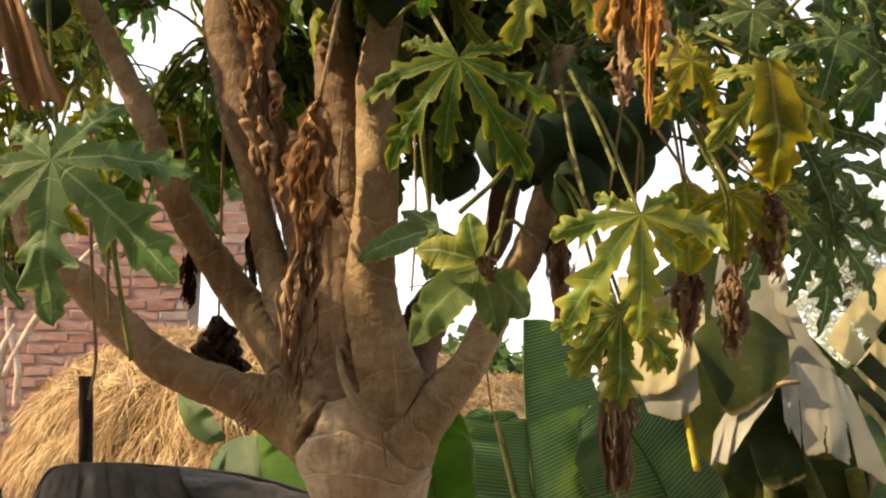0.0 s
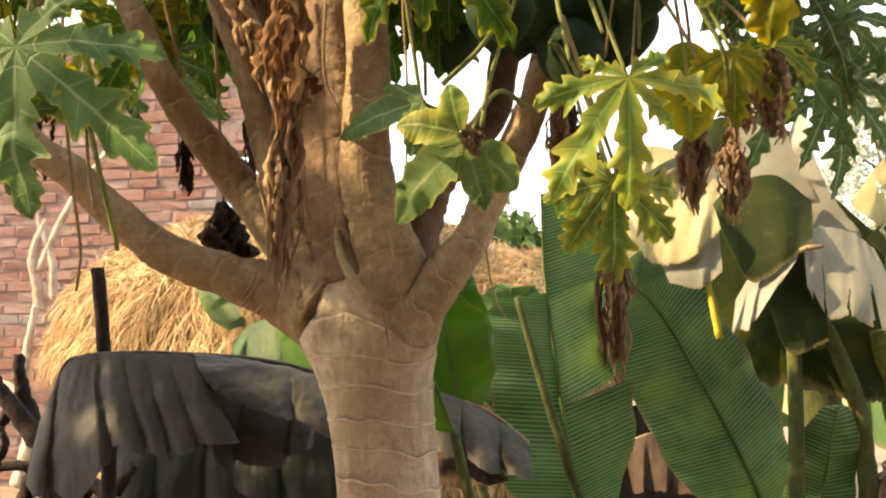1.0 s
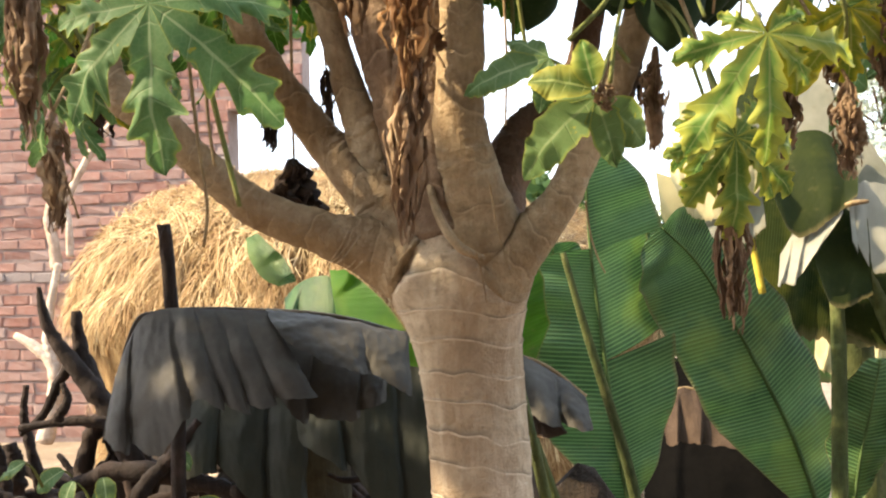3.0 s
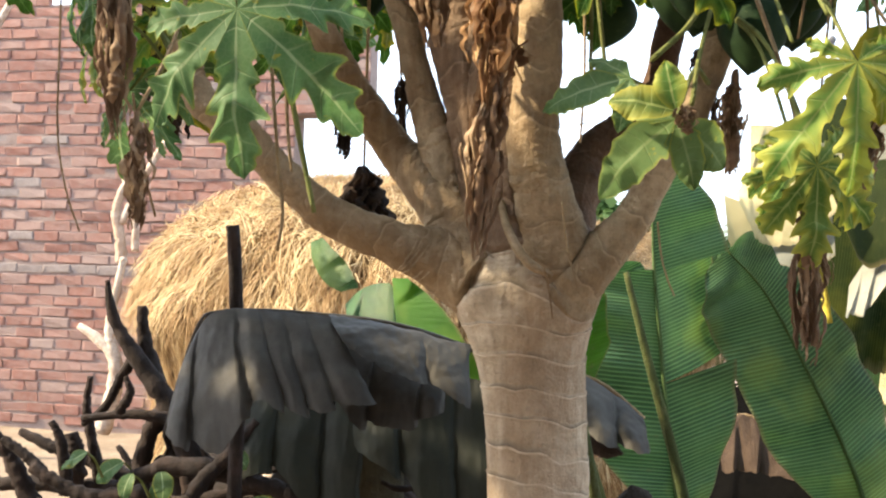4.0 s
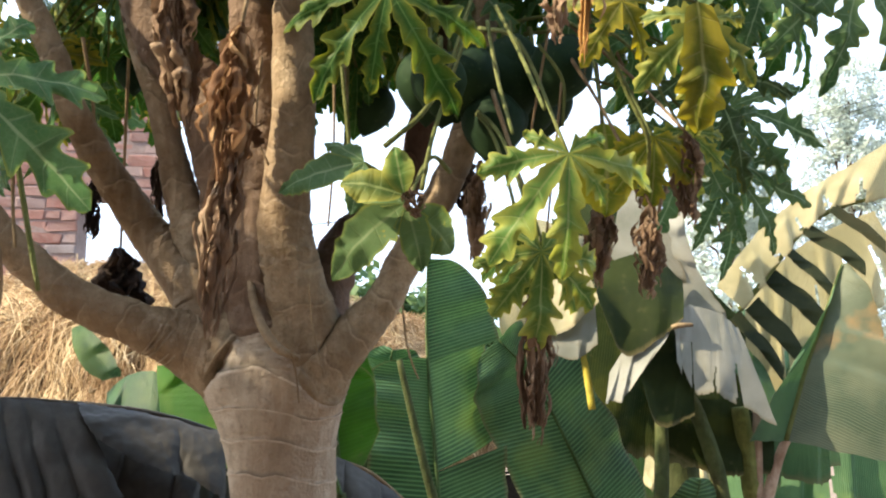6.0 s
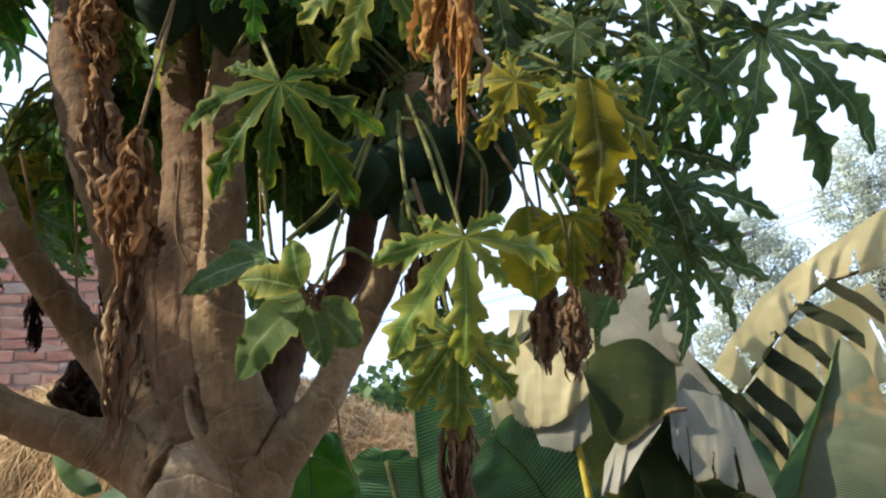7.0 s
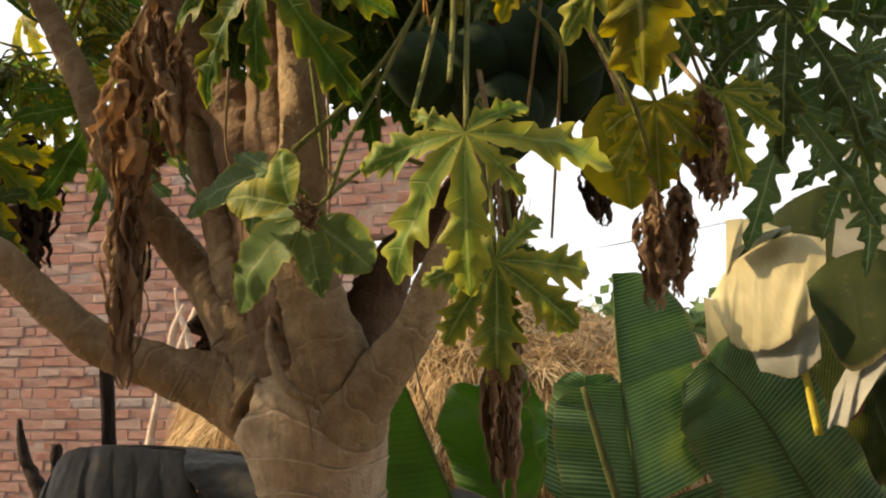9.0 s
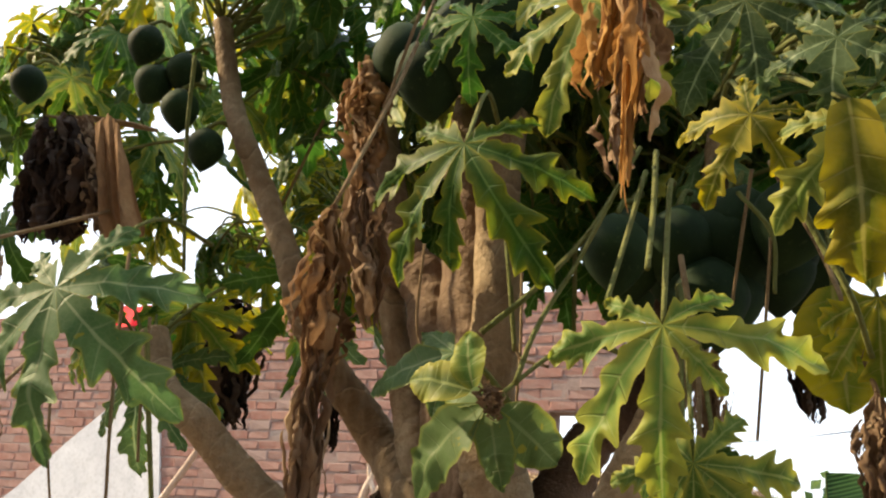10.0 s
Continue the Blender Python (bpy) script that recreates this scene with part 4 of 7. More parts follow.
for k, (p, s) in enumerate((((-0.036, 0.200, 2.275), 0.13), ((0.041, 0.250, 2.268), 0.14), ((0.138, 0.200, 2.268), 0.12), ((-0.016, 0.300, 2.211), 0.12), ((0.090, 0.250, 2.203), 0.12))):
    papaya_leaf(tree, p, (0.3 * math.sin(k * 2.3), -0.2, -1), (0.2 * math.cos(k * 1.7), -1, 0.5), s, CR5 - Vector((0, 0, 0.2)), LEAF, 170 + k, 7, 0.4)
papaya_leaf(tree, (0.826, 0.220, 2.144), (0.75, -0.1, -0.75), (0.0, -1, 0.3), 0.20, (0.5, 0.05, 2.25), LEAF_BLUE, 181, 9, 0.3, wide=0.74)
papaya_leaf(tree, (0.826, 0.220, 2.016), (0.7, -0.1, -0.8), (0.0, -1, 0.3), 0.18, (0.5, 0.05, 2.2), LEAF_BLUE, 183, 9, 0.3, wide=0.74)
# the tuft of young leaves on a broken tip
papaya_leaf(tree, (0.207, -0.470, 1.831), (-0.75, -0.1, -0.6), (-0.1, -1, 0.2), 0.115, (0.27, -0.15, 1.93), LEAF_SOFT, 51, 3, 0.15, spread=68, wide=0.95, plain=0.85, sizes=(0.7, 1.0, 0.62))
papaya_leaf(tree, (0.203, -0.500, 1.838), (-1, -0.1, 0.25), (0, -1, 0.35), 0.070, None, LEAF_YELLOW, 53, 1, 0.1, "small fresh yellow-green leaf", wide=1.15, plain=0.95)
papaya_leaf(tree, (0.205, -0.500, 1.840), (-0.18, -0.1, 1), (0, -1, 0.1), 0.058, None, LEAF_YELLOW, 55, 1, 0.1, "small fresh yellow-green leaf", wide=1.25, plain=0.95)
part("bud", strands(bmesh.new(), Vector((0.214, -0.485, 1.852)), Vector((0.218, -0.480, 1.812)), 0.035, 26, 62), DRY, tree, "shrivelled brown buds in the tuft")
papaya_leaf(tree, (0.152, -0.440, 1.888), (-1, -0.1, -0.25), (0, -1, 0.5), 0.10, (0.2, -0.4, 1.84), LEAF_BLUE, 57, 3, 0.2, spread=60, plain=0.7)
papaya_leaf(tree, (0.215, -0.460, 1.825), (0.8, -0.1, -0.6), (0, -1, 0.3), 0.06, None, LEAF_SOFT, 59, 1, 0.4, wide=1.6, plain=0.9)

# crowns of leaves further back
def crown(at, count, seed, reach, back, size, up=(0.0, 0.9)):
    rng = random.Random(seed)
    for k in range(count):
        a = rng.uniform(0, 2 * math.pi)
        el = rng.uniform(*up)
        d = Vector((math.cos(a) * math.cos(el), math.sin(a) * math.cos(el), math.sin(el)))
        if d.y < -0.25:
            d.y = -d.y * 0.7
        d.y += back
        r = reach * rng.uniform(0.6, 1.1)
        c = Vector(at) + d * r - Vector((0, 0, 0.35 * r * rng.uniform(0.2, 1)))
        lowest = 2.12 + 0.22 * c.y + size
        if -0.45 < c.x < 0.5 and c.y > -0.15 and c.z < lowest:
            c.z = lowest + rng.uniform(0, 0.25)
        out = Vector((d.x, d.y * 0.6, -0.6 - rng.uniform(0, 0.6)))
        face = Vector((d.x * 0.5 + rng.uniform(-0.3, 0.3), -0.5 + rng.uniform(-0.4, 0.4), 0.9))
        papaya_leaf(tree, c, out, face, size * rng.uniform(0.75, 1.15), at - Vector((0, 0, rng.uniform(0, 0.1))), rng.choice((LEAF, LEAF, LEAF_YELLOW, LEAF_OLD, LEAF_BLUE) if at[0] < -0.4 else (LEAF, LEAF, LEAF, LEAF_YELLOW, LEAF_BLUE)), seed * 50 + k, 7, rng.uniform(0.3, 0.7))


crown(CR1, 8, 1, 0.28, 0.15, 0.17)
crown(CR2, 14, 2, 0.34, 0.2, 0.18)
crown(CR3, 10, 3, 0.36, 0.3, 0.17, (-0.3, 0.9))
crown(CR4, 12, 4, 0.34, 0.2, 0.17)
crown(CR5, 12, 5, 0.34, 0.15, 0.17)
crown(CR6, 12, 6, 0.36, 0.3, 0.17, (-0.2, 0.9))
crown(CR7, 9, 7, 0.30, 0.25, 0.16, (-0.1, 0.9))
# lower, denser foliage round the tops of the stems
crown(Vector((-0.42, 0.30, 2.42)), 9, 8, 0.30, 0.3, 0.16, (-0.7, 0.4))
crown(Vector((-0.10, 0.25, 2.45)), 14, 9, 0.30, 0.25, 0.17, (-0.7, 0.3))
crown(Vector((0.20, 0.20, 2.42)), 16, 10, 0.32, 0.2, 0.17, (-0.7, 0.3))
crown(Vector((0.45, 0.15, 2.40)), 5, 11, 0.32, 0.1, 0.17, (-0.6, 0.4))
crown(Vector((0.52, 0.0, 2.34)), 2, 12, 0.22, 0.1, 0.15, (-0.8, 0.3))
crown(Vector((0.10, -0.10, 2.55)), 10, 13, 0.26, 0.0, 0.15, (-0.6, 0.2))
crown(Vector((-0.62, 0.45, 2.30)), 5, 14, 0.30, 0.3, 0.16, (-0.6, 0.4))
crown(Vector((-1.411, 0.200, 2.883)), 15, 15, 0.26, 0.1, 0.15, (-0.7, 0.4))
crown(Vector((-1.245, 0.700, 3.182)), 15, 16, 0.28, 0.2, 0.15, (-0.7, 0.4))
crown(Vector((-1.101, 0.700, 2.509)), 14, 17, 0.25, 0.2, 0.15, (-0.7, 0.4))
crown(Vector((-1.256, 0.200, 2.963)), 15, 23, 0.26, 0.1, 0.16, (-0.7, 0.4))
crown(Vector((-1.474, 0.500, 2.687)), 13, 24, 0.24, 0.2, 0.16, (-0.7, 0.4))
crown(Vector((-0.455, 0.400, 2.835)), 9, 18, 0.28, 0.2, 0.15, (-0.7, 0.4))
crown(Vector((-0.697, 0.900, 2.343)), 6, 19, 0.22, 0.2, 0.14, (-0.7, 0.4))
crown(Vector((-0.565, 0.800, 2.413)), 12, 25, 0.22, 0.2, 0.15, (-0.7, 0.4))
crown(Vector((0.358, 0.100, 2.379)), 9, 20, 0.22, 0.1, 0.15, (-0.7, 0.4))
crown(Vector((0.677, 0.000, 2.408)), 5, 21, 0.24, 0.0, 0.16, (-0.7, 0.4))
crown(Vector((0.077, 0.300, 2.209)), 8, 22, 0.20, 0.2, 0.14, (-0.7, 0.4))

crown(Vector((0.52, 0.20, 2.66)), 9, 26, 0.24, 0.1, 0.16, (-0.7, 0.3))
crown(Vector((0.66, 0.20, 2.54)), 8, 27, 0.22, 0.1, 0.16, (-0.7, 0.3))
crown(Vector((0.22, 0.30, 2.70)), 8, 28, 0.24, 0.2, 0.16, (-0.7, 0.3))
crown(Vector((-1.063, 0.900, 2.852)), 9, 29, 0.26, 0.1, 0.16, (-0.8, 0.5))
crown(Vector((-0.920, 0.900, 2.673)), 12, 30, 0.24, 0.1, 0.15, (-0.8, 0.5))
# the top of the crown, over the camera's head, mostly unseen and added to block light from above
rng = random.Random(77)
for k in range(40):
    x, y = rng.uniform(-0.8, 1.0), rng.uniform(-0.45, 0.8)
    z = rng.uniform(2.68, 3.15) + max(0, -y) * 0.1
    near_crown = min((CR2, CR3, CR4, CR5, CR6, CR7), key=lambda q: (q - Vector((x, y, z))).length)
    a = rng.uniform(0, 6.28)
    papaya_leaf(tree, (x, y, z), (math.cos(a), math.sin(a), -0.4), (rng.uniform(-0.3, 0.3), rng.uniform(-0.3, 0.3), 1), rng.uniform(0.16, 0.22), near_crown, LEAF, 3000 + k, 7, 0.5)

# dead leaves
dead_leaf(tree, (-0.012, -0.450, 2.063), (-0.030, -0.440, 1.835), 0.074, 1, DRY_TAN, 12, (-0.03, -0.2, 2.5), broad=1.5)
dead_leaf(tree, (-0.024, -0.440, 1.930), (-0.042, -0.415, 1.664), 0.054, 101, DRY, 12, None, "long twisted dead brown leaf")
dead_leaf(tree, (0.389, -0.620, 2.241), (0.366, -0.620, 2.078), 0.06, 2, DRY_GOLD, 6, None, broad=2.2)
dead_leaf(tree, (0.391, -0.630, 2.235), (0.405, -0.640, 2.021), 0.055, 203, DRY_TAN, 6, None, broad=2.2)
dead_leaf(tree, (0.385, -0.610, 2.162), (0.379, -0.600, 2.007), 0.05, 204, DRY, 6, None, broad=2.2)
dead_leaf(tree, (0.403, -0.650, 2.162), (0.400, -0.650, 1.963), 0.028, 202, DRY_GOLD, 4, (0.3, -0.2, 2.42), "golden brown dead leaf lit by the sun", broad=2.0)
dead_leaf(tree, (0.388, -0.350, 1.742), (0.390, -0.350, 1.535), 0.05, 3, DRY, 10, (0.33, -0.2, 2.05), "shrivelled brown dead leaf")
dead_leaf(tree, (0.553, -0.300, 1.867), (0.551, -0.300, 1.735), 0.05, 4, DRY, 9, (0.42, -0.1, 2.2))
dead_leaf(tree, (0.610, -0.280, 1.977), (0.609, -0.280, 1.844), 0.045, 5, DRY, 8, (0.45, -0.1, 2.2))
dead_leaf(tree, (-0.519, -0.500, 2.044), (-0.509, -0.500, 1.806), 0.055, 6, DRY, 9, (-0.5, -0.3, 2.15))
dead_leaf(tree, (-0.489, -0.480, 1.838), (-0.486, -0.480, 1.685), 0.05, 7, DRY, 8, (-0.5, -0.3, 2.05))
dead_leaf(tree, (-0.202, -0.120, 2.442), (-0.189, -0.120, 2.218), 0.08, 8, DRY_TAN, 10, None)
dead_leaf(tree, (-0.189, -0.120, 2.265), (-0.164, -0.100, 2.006), 0.075, 108, DRY, 10, None)
hung = part("dead_leaf", dry_bm((-0.423, 0.500, 1.851), (-0.407, 0.500, 1.702), 0.115, 9, 6, dry_bm((-0.418, 0.500, 1.841), (-0.396, 0.500, 1.687), 0.09, 19, 4)), DRY_DARK, tree, "blackened dead leaf")
part("petiole", tube_bm([(-0.423, 0.500, 1.851), (-0.36, 0.25, 2.3)], [0.003, 0.0035], 10, 6), PETIOLE_DRY, hung)
dead_leaf(tree, (-0.301, 0.300, 2.022), (-0.292, 0.300, 1.872), 0.035, 10, DRY_DARK, 6, (-0.33, 0.2, 2.3), "blackened dead leaf")
dead_leaf(tree, (-0.381, 0.150, 1.947), (-0.381, 0.150, 1.839), 0.035, 11, DRY_DARK, 6, (-0.4, 0.1, 2.2), "blackened dead leaf")
dead_leaf(tree, (-0.922, 0.500, 2.233), (-0.867, 0.500, 1.926), 0.15, 12, DRY_DARK, 14, (-0.5, 0.2, 2.5), "blackened dead leaf")
dead_leaf(tree, (0.328, 0.800, 2.176), (0.345, 0.800, 1.985), 0.07, 13, DRY_DARK, 7, (0.34, 0.3, 2.4), "blackened dead leaf")
dead_leaf(tree, (0.326, 0.000, 1.979), (0.321, 0.000, 1.811), 0.05, 14, DRY, 8, None)
dead_leaf(tree, (-0.704, -0.300, 2.329), (-0.695, -0.300, 2.114), 0.055, 15, DRY_DARK, 8, (-0.6, -0.15, 2.35), "brown crumpled dead leaf")
dead_leaf(tree, (-0.644, -0.300, 2.321), (-0.626, -0.300, 2.109), 0.10, 33, DRY_DARK, 16, (-0.6, -0.15, 2.35), "broad crumpled brown dead leaf")
dead_leaf(tree, (-0.623, -0.290, 2.323), (-0.560, -0.290, 2.116), 0.07, 34, DRY, 10, (-0.6, -0.15, 2.35))
part("dead_leaf", drape_bm([(-0.575, -0.310, 2.292), (-0.551, -0.310, 2.305), (-0.521, -0.310, 2.285)], [(-0.493, -0.300, 2.099), (-0.460, -0.300, 2.092), (-0.435, -0.300, 2.121)], 35, 40, 14, 3.0, 0.03, 0.4, 0.04, 0.02, 0.2), DRY_TAN, tree, "folded tan dead leaf")
papaya_leaf(tree, (-0.997, -0.100, 2.222), (-0.2, -0.2, -1), (0.1, -1, 0.5), 0.15, (-0.6, 0.0, 2.4), LEAF, 61, 7, 0.4)

papaya_leaf(tree, (-0.797, 0.300, 2.625), (0.1, -0.2, -1), (0.1, -1, 0.5), 0.16, (-0.5, 0.2, 2.6), LEAF_YELLOW, 65, 7, 0.4)
dead_leaf(tree, (0.469, -0.450, 2.332), (0.502, -0.450, 2.257), 0.08, 16, DRY, 8, None)

dead_leaf(tree, (0.614, 0.000, 2.018), (0.620, 0.000, 1.898), 0.07, 17, DRY, 8, (0.5, 0.0, 2.3))
dead_leaf(tree, (0.556, 0.100, 1.944), (0.548, 0.100, 1.776), 0.06, 18, DRY, 8, (0.5, 0.0, 2.3))
# fruit
for k, (p, r) in enumerate((
    ((0.340, -0.100, 2.016), 0.048), ((0.369, -0.050, 2.121), 0.05), ((0.446, -0.100, 2.112), 0.048), ((0.279, 0.000, 2.098), 0.042), ((0.412, 0.000, 2.077), 0.045),
    ((-0.385, 0.380, 2.210), 0.034), ((-0.380, 0.360, 2.200), 0.03), ((-0.813, 0.000, 2.622), 0.034), ((-0.778, 0.000, 2.530), 0.035), ((-0.697, 0.000, 2.464), 0.034), ((-0.621, -0.000, 2.374), 0.033), ((-0.720, 0.020, 2.555), 0.033),
    ((-0.067, -0.150, 2.368), 0.05), ((-0.004, -0.150, 2.414), 0.06), ((0.023, -0.100, 2.368), 0.05), ((0.048, -0.200, 2.441), 0.05), ((0.248, -0.200, 2.058), 0.04), ((0.301, -0.100, 2.090), 0.045),
    ((-1.136, 0.000, 2.583), 0.035), ((0.357, -0.050, 2.093), 0.06), ((0.411, 0.000, 2.112), 0.055), ((0.232, -0.100, 2.083), 0.05), ((-0.139, -0.100, 2.431), 0.05), ((0.036, -0.050, 2.427), 0.06),
    ((0.118, 0.300, 2.134), 0.045), ((0.268, 0.000, 2.102), 0.05), ((0.438, 0.100, 2.105), 0.055), ((0.345, -0.050, 2.033), 0.052))):
    fruit(tree, p, r, k, Vector(p) + Vector((0, 0.06, r * 2.2)))

# ---------------------------------------------------------------- banana plants
banana = thing("banana_plant", "banana plant with broad ribbed green leaves", "banana plant", group="banana plants")
banana_leaf(banana, [(0.376, 1.767, 0.762), (0.331, 1.767, 1.040), (0.289, 1.750, 1.386), (0.258, 1.733, 1.690), (0.251, 1.699, 1.961)], 0.265, (0.25, -1, 0.25), 3, BAN, 0.012, None, "broad dark green ribbed banana leaf", fold=(0.05, 0.15), tip=0.42, base=0.3, wave=0.014, one_sided=1, tears=((0.42, 1), (0.7, 1)))
banana_leaf(banana, [(0.377, 1.775, 0.760), (0.331, 1.775, 1.039), (0.289, 1.758, 1.385), (0.262, 1.741, 1.634)], 0.246, (0.25, -1, 0.25), 4, BAN, 0, None, "broad dark green ribbed banana leaf", fold=(0.05, 0.15), tip=0.2, base=0.3, wave=0.014, one_sided=-1)
banana_leaf(banana, [(1.046, 1.989, 0.697), (0.944, 1.961, 0.986), (0.802, 1.924, 1.274), (0.644, 1.896, 1.557), (0.506, 1.849, 1.704)], 0.238, (0.2, -1, 0.35), 5, BAN, 0.012, None, "broad green banana leaf with sun flecks in its colour", fold=(0.1, 0.1), tip=0.35, base=0.3, wave=0.012)
part("leaf_stalk", tube_bm([(0.170, 1.586, 1.624), (0.246, 1.586, 1.345), (0.350, 1.633, 0.989), (0.399, 1.680, 0.774)], [0.010, 0.014, 0.018, 0.02], 24, 10), STEM, banana)
part("stem", tube_bm([(1.040, 1.720, 1.540), (1.029, 1.640, 1.296), (1.013, 1.600, 0.830), (1.007, 1.600, 0.579)], [0.020, 0.024, 0.026, 0.03], 24, 12, 0.05), STEM, banana)
banana_leaf(banana, [(1.082, 1.700, 0.804), (1.100, 1.680, 0.955), (1.122, 1.640, 1.107), (1.144, 1.600, 1.274)], 0.11, (0.0, -1, 0.3), 7, BAN, 0.008, fold=(0.2, 0.3), tip=0.5, base=0.3)
part("pseudostem", tube_bm([(1.310, 1.700, -0.013), (1.342, 1.700, 0.760), (1.380, 1.700, 1.053), (1.335, 1.700, 1.275), (1.300, 1.700, 1.50)], [0.075, 0.065, 0.045, 0.032, 0.028], 40, 16, 0.1), STEM_YELLOW, banana)
PAPERY = mat_dry("papery_sheath", (0.20, 0.125, 0.075), (0.42, 0.30, 0.20), (0.62, 0.50, 0.36), 0.15)
for k, (top, foot, width) in enumerate((((1.33, 1.66, 1.14), (1.26, 1.60, 0.60), 0.17), ((1.37, 1.66, 1.10), (1.42, 1.62, 0.55), 0.16), ((1.27, 1.62, 0.98), (1.16, 1.56, 0.50), 0.13), ((1.32, 1.62, 0.80), (1.28, 1.58, 0.05), 0.24))):
    part("dry_sheath", strands(dry_bm(top, foot, width, 161 + k, 6), Vector(top), Vector(foot), width, 16, 261 + k), PAPERY, banana, "torn dry papery leaf sheath")
part("pseudostem", tube_bm([(1.245, 1.650, 0.775), (1.239, 1.650, 1.066), (1.213, 1.650, 1.284), (1.149, 1.650, 1.468), (1.115, 1.660, 1.54)], [0.036, 0.030, 0.027, 0.025, 0.022], 30, 12, 0.12), STEM, banana)
banana_leaf(banana, [(0.046, 1.300, 1.311), (0.053, 1.300, 1.442), (0.034, 1.300, 1.574), (0.017, 1.280, 1.705)], 0.075, (-0.2, -1, 0.2), 9, BAN_BRIGHT, 0.006, fold=(0.2, 0.5), tip=0.5, base=0.3)
banana_leaf(banana, [(0.060, 0.700, 1.316), (0.019, 0.680, 1.434), (-0.032, 0.650, 1.576), (-0.064, 0.600, 1.694)], 0.13, (0.35, -1, 0.2), 11, BAN_BRIGHT, 0.006, fold=(0.4, 0.1), tip=0.5, base=0.3, one_sided=-1, label="smooth bright green banana leaf")
banana_leaf(banana, [(0.028, 1.200, 1.253), (0.014, 1.150, 1.399), (-0.000, 1.100, 1.528), (0.001, 1.050, 1.641)], 0.14, (-0.1, -1, 0.2), 13, BAN_BRIGHT, 0.008, fold=(0.2, 0.3), tip=0.5, base=0.3)
# the leaf bases run down to the clump
for top, foot, r in (((0.376, 1.767, 0.762), (0.55, 1.85, -0.05), 0.026), ((1.046, 1.989, 0.697), (0.95, 2.1, -0.05), 0.028), ((1.007, 1.600, 0.579), (0.98, 1.65, -0.05), 0.03), ((0.399, 1.680, 0.774), (0.5, 1.75, -0.05), 0.022), ((1.082, 1.700, 0.804), (1.0, 1.75, -0.05), 0.02), ((0.060, 0.700, 1.316), (0.3, 0.75, -0.05), 0.02), ((0.028, 1.200, 1.253), (0.4, 1.25, -0.05), 0.02)):
    top, foot = Vector(top), Vector(foot)
    part("leaf_stalk", tube_bm([top, top.lerp(foot, 0.5) + Vector((0.02, 0, 0)), foot], [r * 0.6, r * 0.9, r * 1.3], 16, 10, 0.06), STEM, banana)
# the leaves seen behind the fork
blade(banana, [(-0.504, 1.200, 1.591), (-0.494, 1.200, 1.506), (-0.478, 1.200, 1.424), (-0.435, 1.200, 1.293)], [(-0.446, 1.200, 1.592), (-0.348, 1.180, 1.517), (-0.271, 1.180, 1.418), (-0.207, 1.200, 1.284)], 97, BAN_BRIGHT, "smooth bright green banana leaf", 1.2, 0.03, 0.03, step=0.0)
blade(banana, [(-0.667, 1.300, 1.507), (-0.613, 1.300, 1.556), (-0.541, 1.300, 1.573), (-0.511, 1.300, 1.551)], [(-0.646, 1.280, 1.474), (-0.591, 1.260, 1.440), (-0.517, 1.260, 1.404), (-0.447, 1.280, 1.383)], 98, BAN, "", 1.4, 0.03, 0.03, step=0.0)
blade(banana, [(-0.813, 1.400, 1.690), (-0.803, 1.400, 1.629), (-0.762, 1.400, 1.566), (-0.710, 1.400, 1.538)], [(-0.764, 1.400, 1.706), (-0.691, 1.380, 1.642), (-0.650, 1.380, 1.588), (-0.648, 1.400, 1.553)], 99, BAN, "", 1.4, 0.03, 0.03, step=0.0)


# a second plant behind, with more leaves
banana_back = thing("banana_plant", "banana plant with torn and drooping leaves", "banana plant", group="banana plants")
part("pseudostem", tube_bm([(1.35, 2.5, -0.05), (1.33, 2.5, 0.8), (1.28, 2.5, 1.5), (1.25, 2.5, 1.8)], [0.10, 0.09, 0.07, 0.05], 40, 16, 0.1, 5, 0.04), STEM, banana_back)

banana_leaf(banana_back, [(0.059, 1.900, 1.244), (0.082, 1.900, 1.400), (0.127, 1.850, 1.558), (0.142, 1.800, 1.654)], 0.12, (0.1, -1, 0.2), 53, BAN, 0.010, fold=(0.2, 0.2), tip=0.4)


BB = banana_back
# the folded cream leaf
blade(BB, [(0.530, 1.900, 1.899), (0.606, 1.900, 2.001), (0.747, 1.900, 2.077), (0.875, 1.900, 2.061)], [(0.538, 1.840, 1.852), (0.607, 1.840, 1.728), (0.714, 1.840, 1.739), (0.857, 1.840, 1.849)], 71, BAN_PALE, "cream-coloured banana leaf folded over", 2.0, 0.02, 0.06, step=0.03)
blade(BB, [(0.584, 1.960, 2.143), (0.675, 1.960, 2.137), (0.783, 1.960, 2.090)], [(0.577, 1.930, 1.955), (0.657, 1.930, 1.997), (0.788, 1.930, 2.030)], 72, BAN_PALE, "", 1.2, 0.02, 0.02, step=0.0)
blade(BB, [(0.601, 1.890, 2.034), (0.687, 1.890, 2.083), (0.777, 1.890, 2.105)], [(0.599, 1.880, 1.993), (0.685, 1.880, 2.043), (0.775, 1.880, 2.076)], 73, BAN_SHADED, "", 1.2, 0.02, 0.04, step=0.0)
blade(BB, [(0.633, 1.840, 1.755), (0.731, 1.840, 1.829), (0.837, 1.840, 1.836)], [(0.664, 1.800, 1.661), (0.748, 1.800, 1.640), (0.835, 1.800, 1.694)], 171, BAN_WHITE, "", 1.2, 0.02, 0.04, step=0.0)
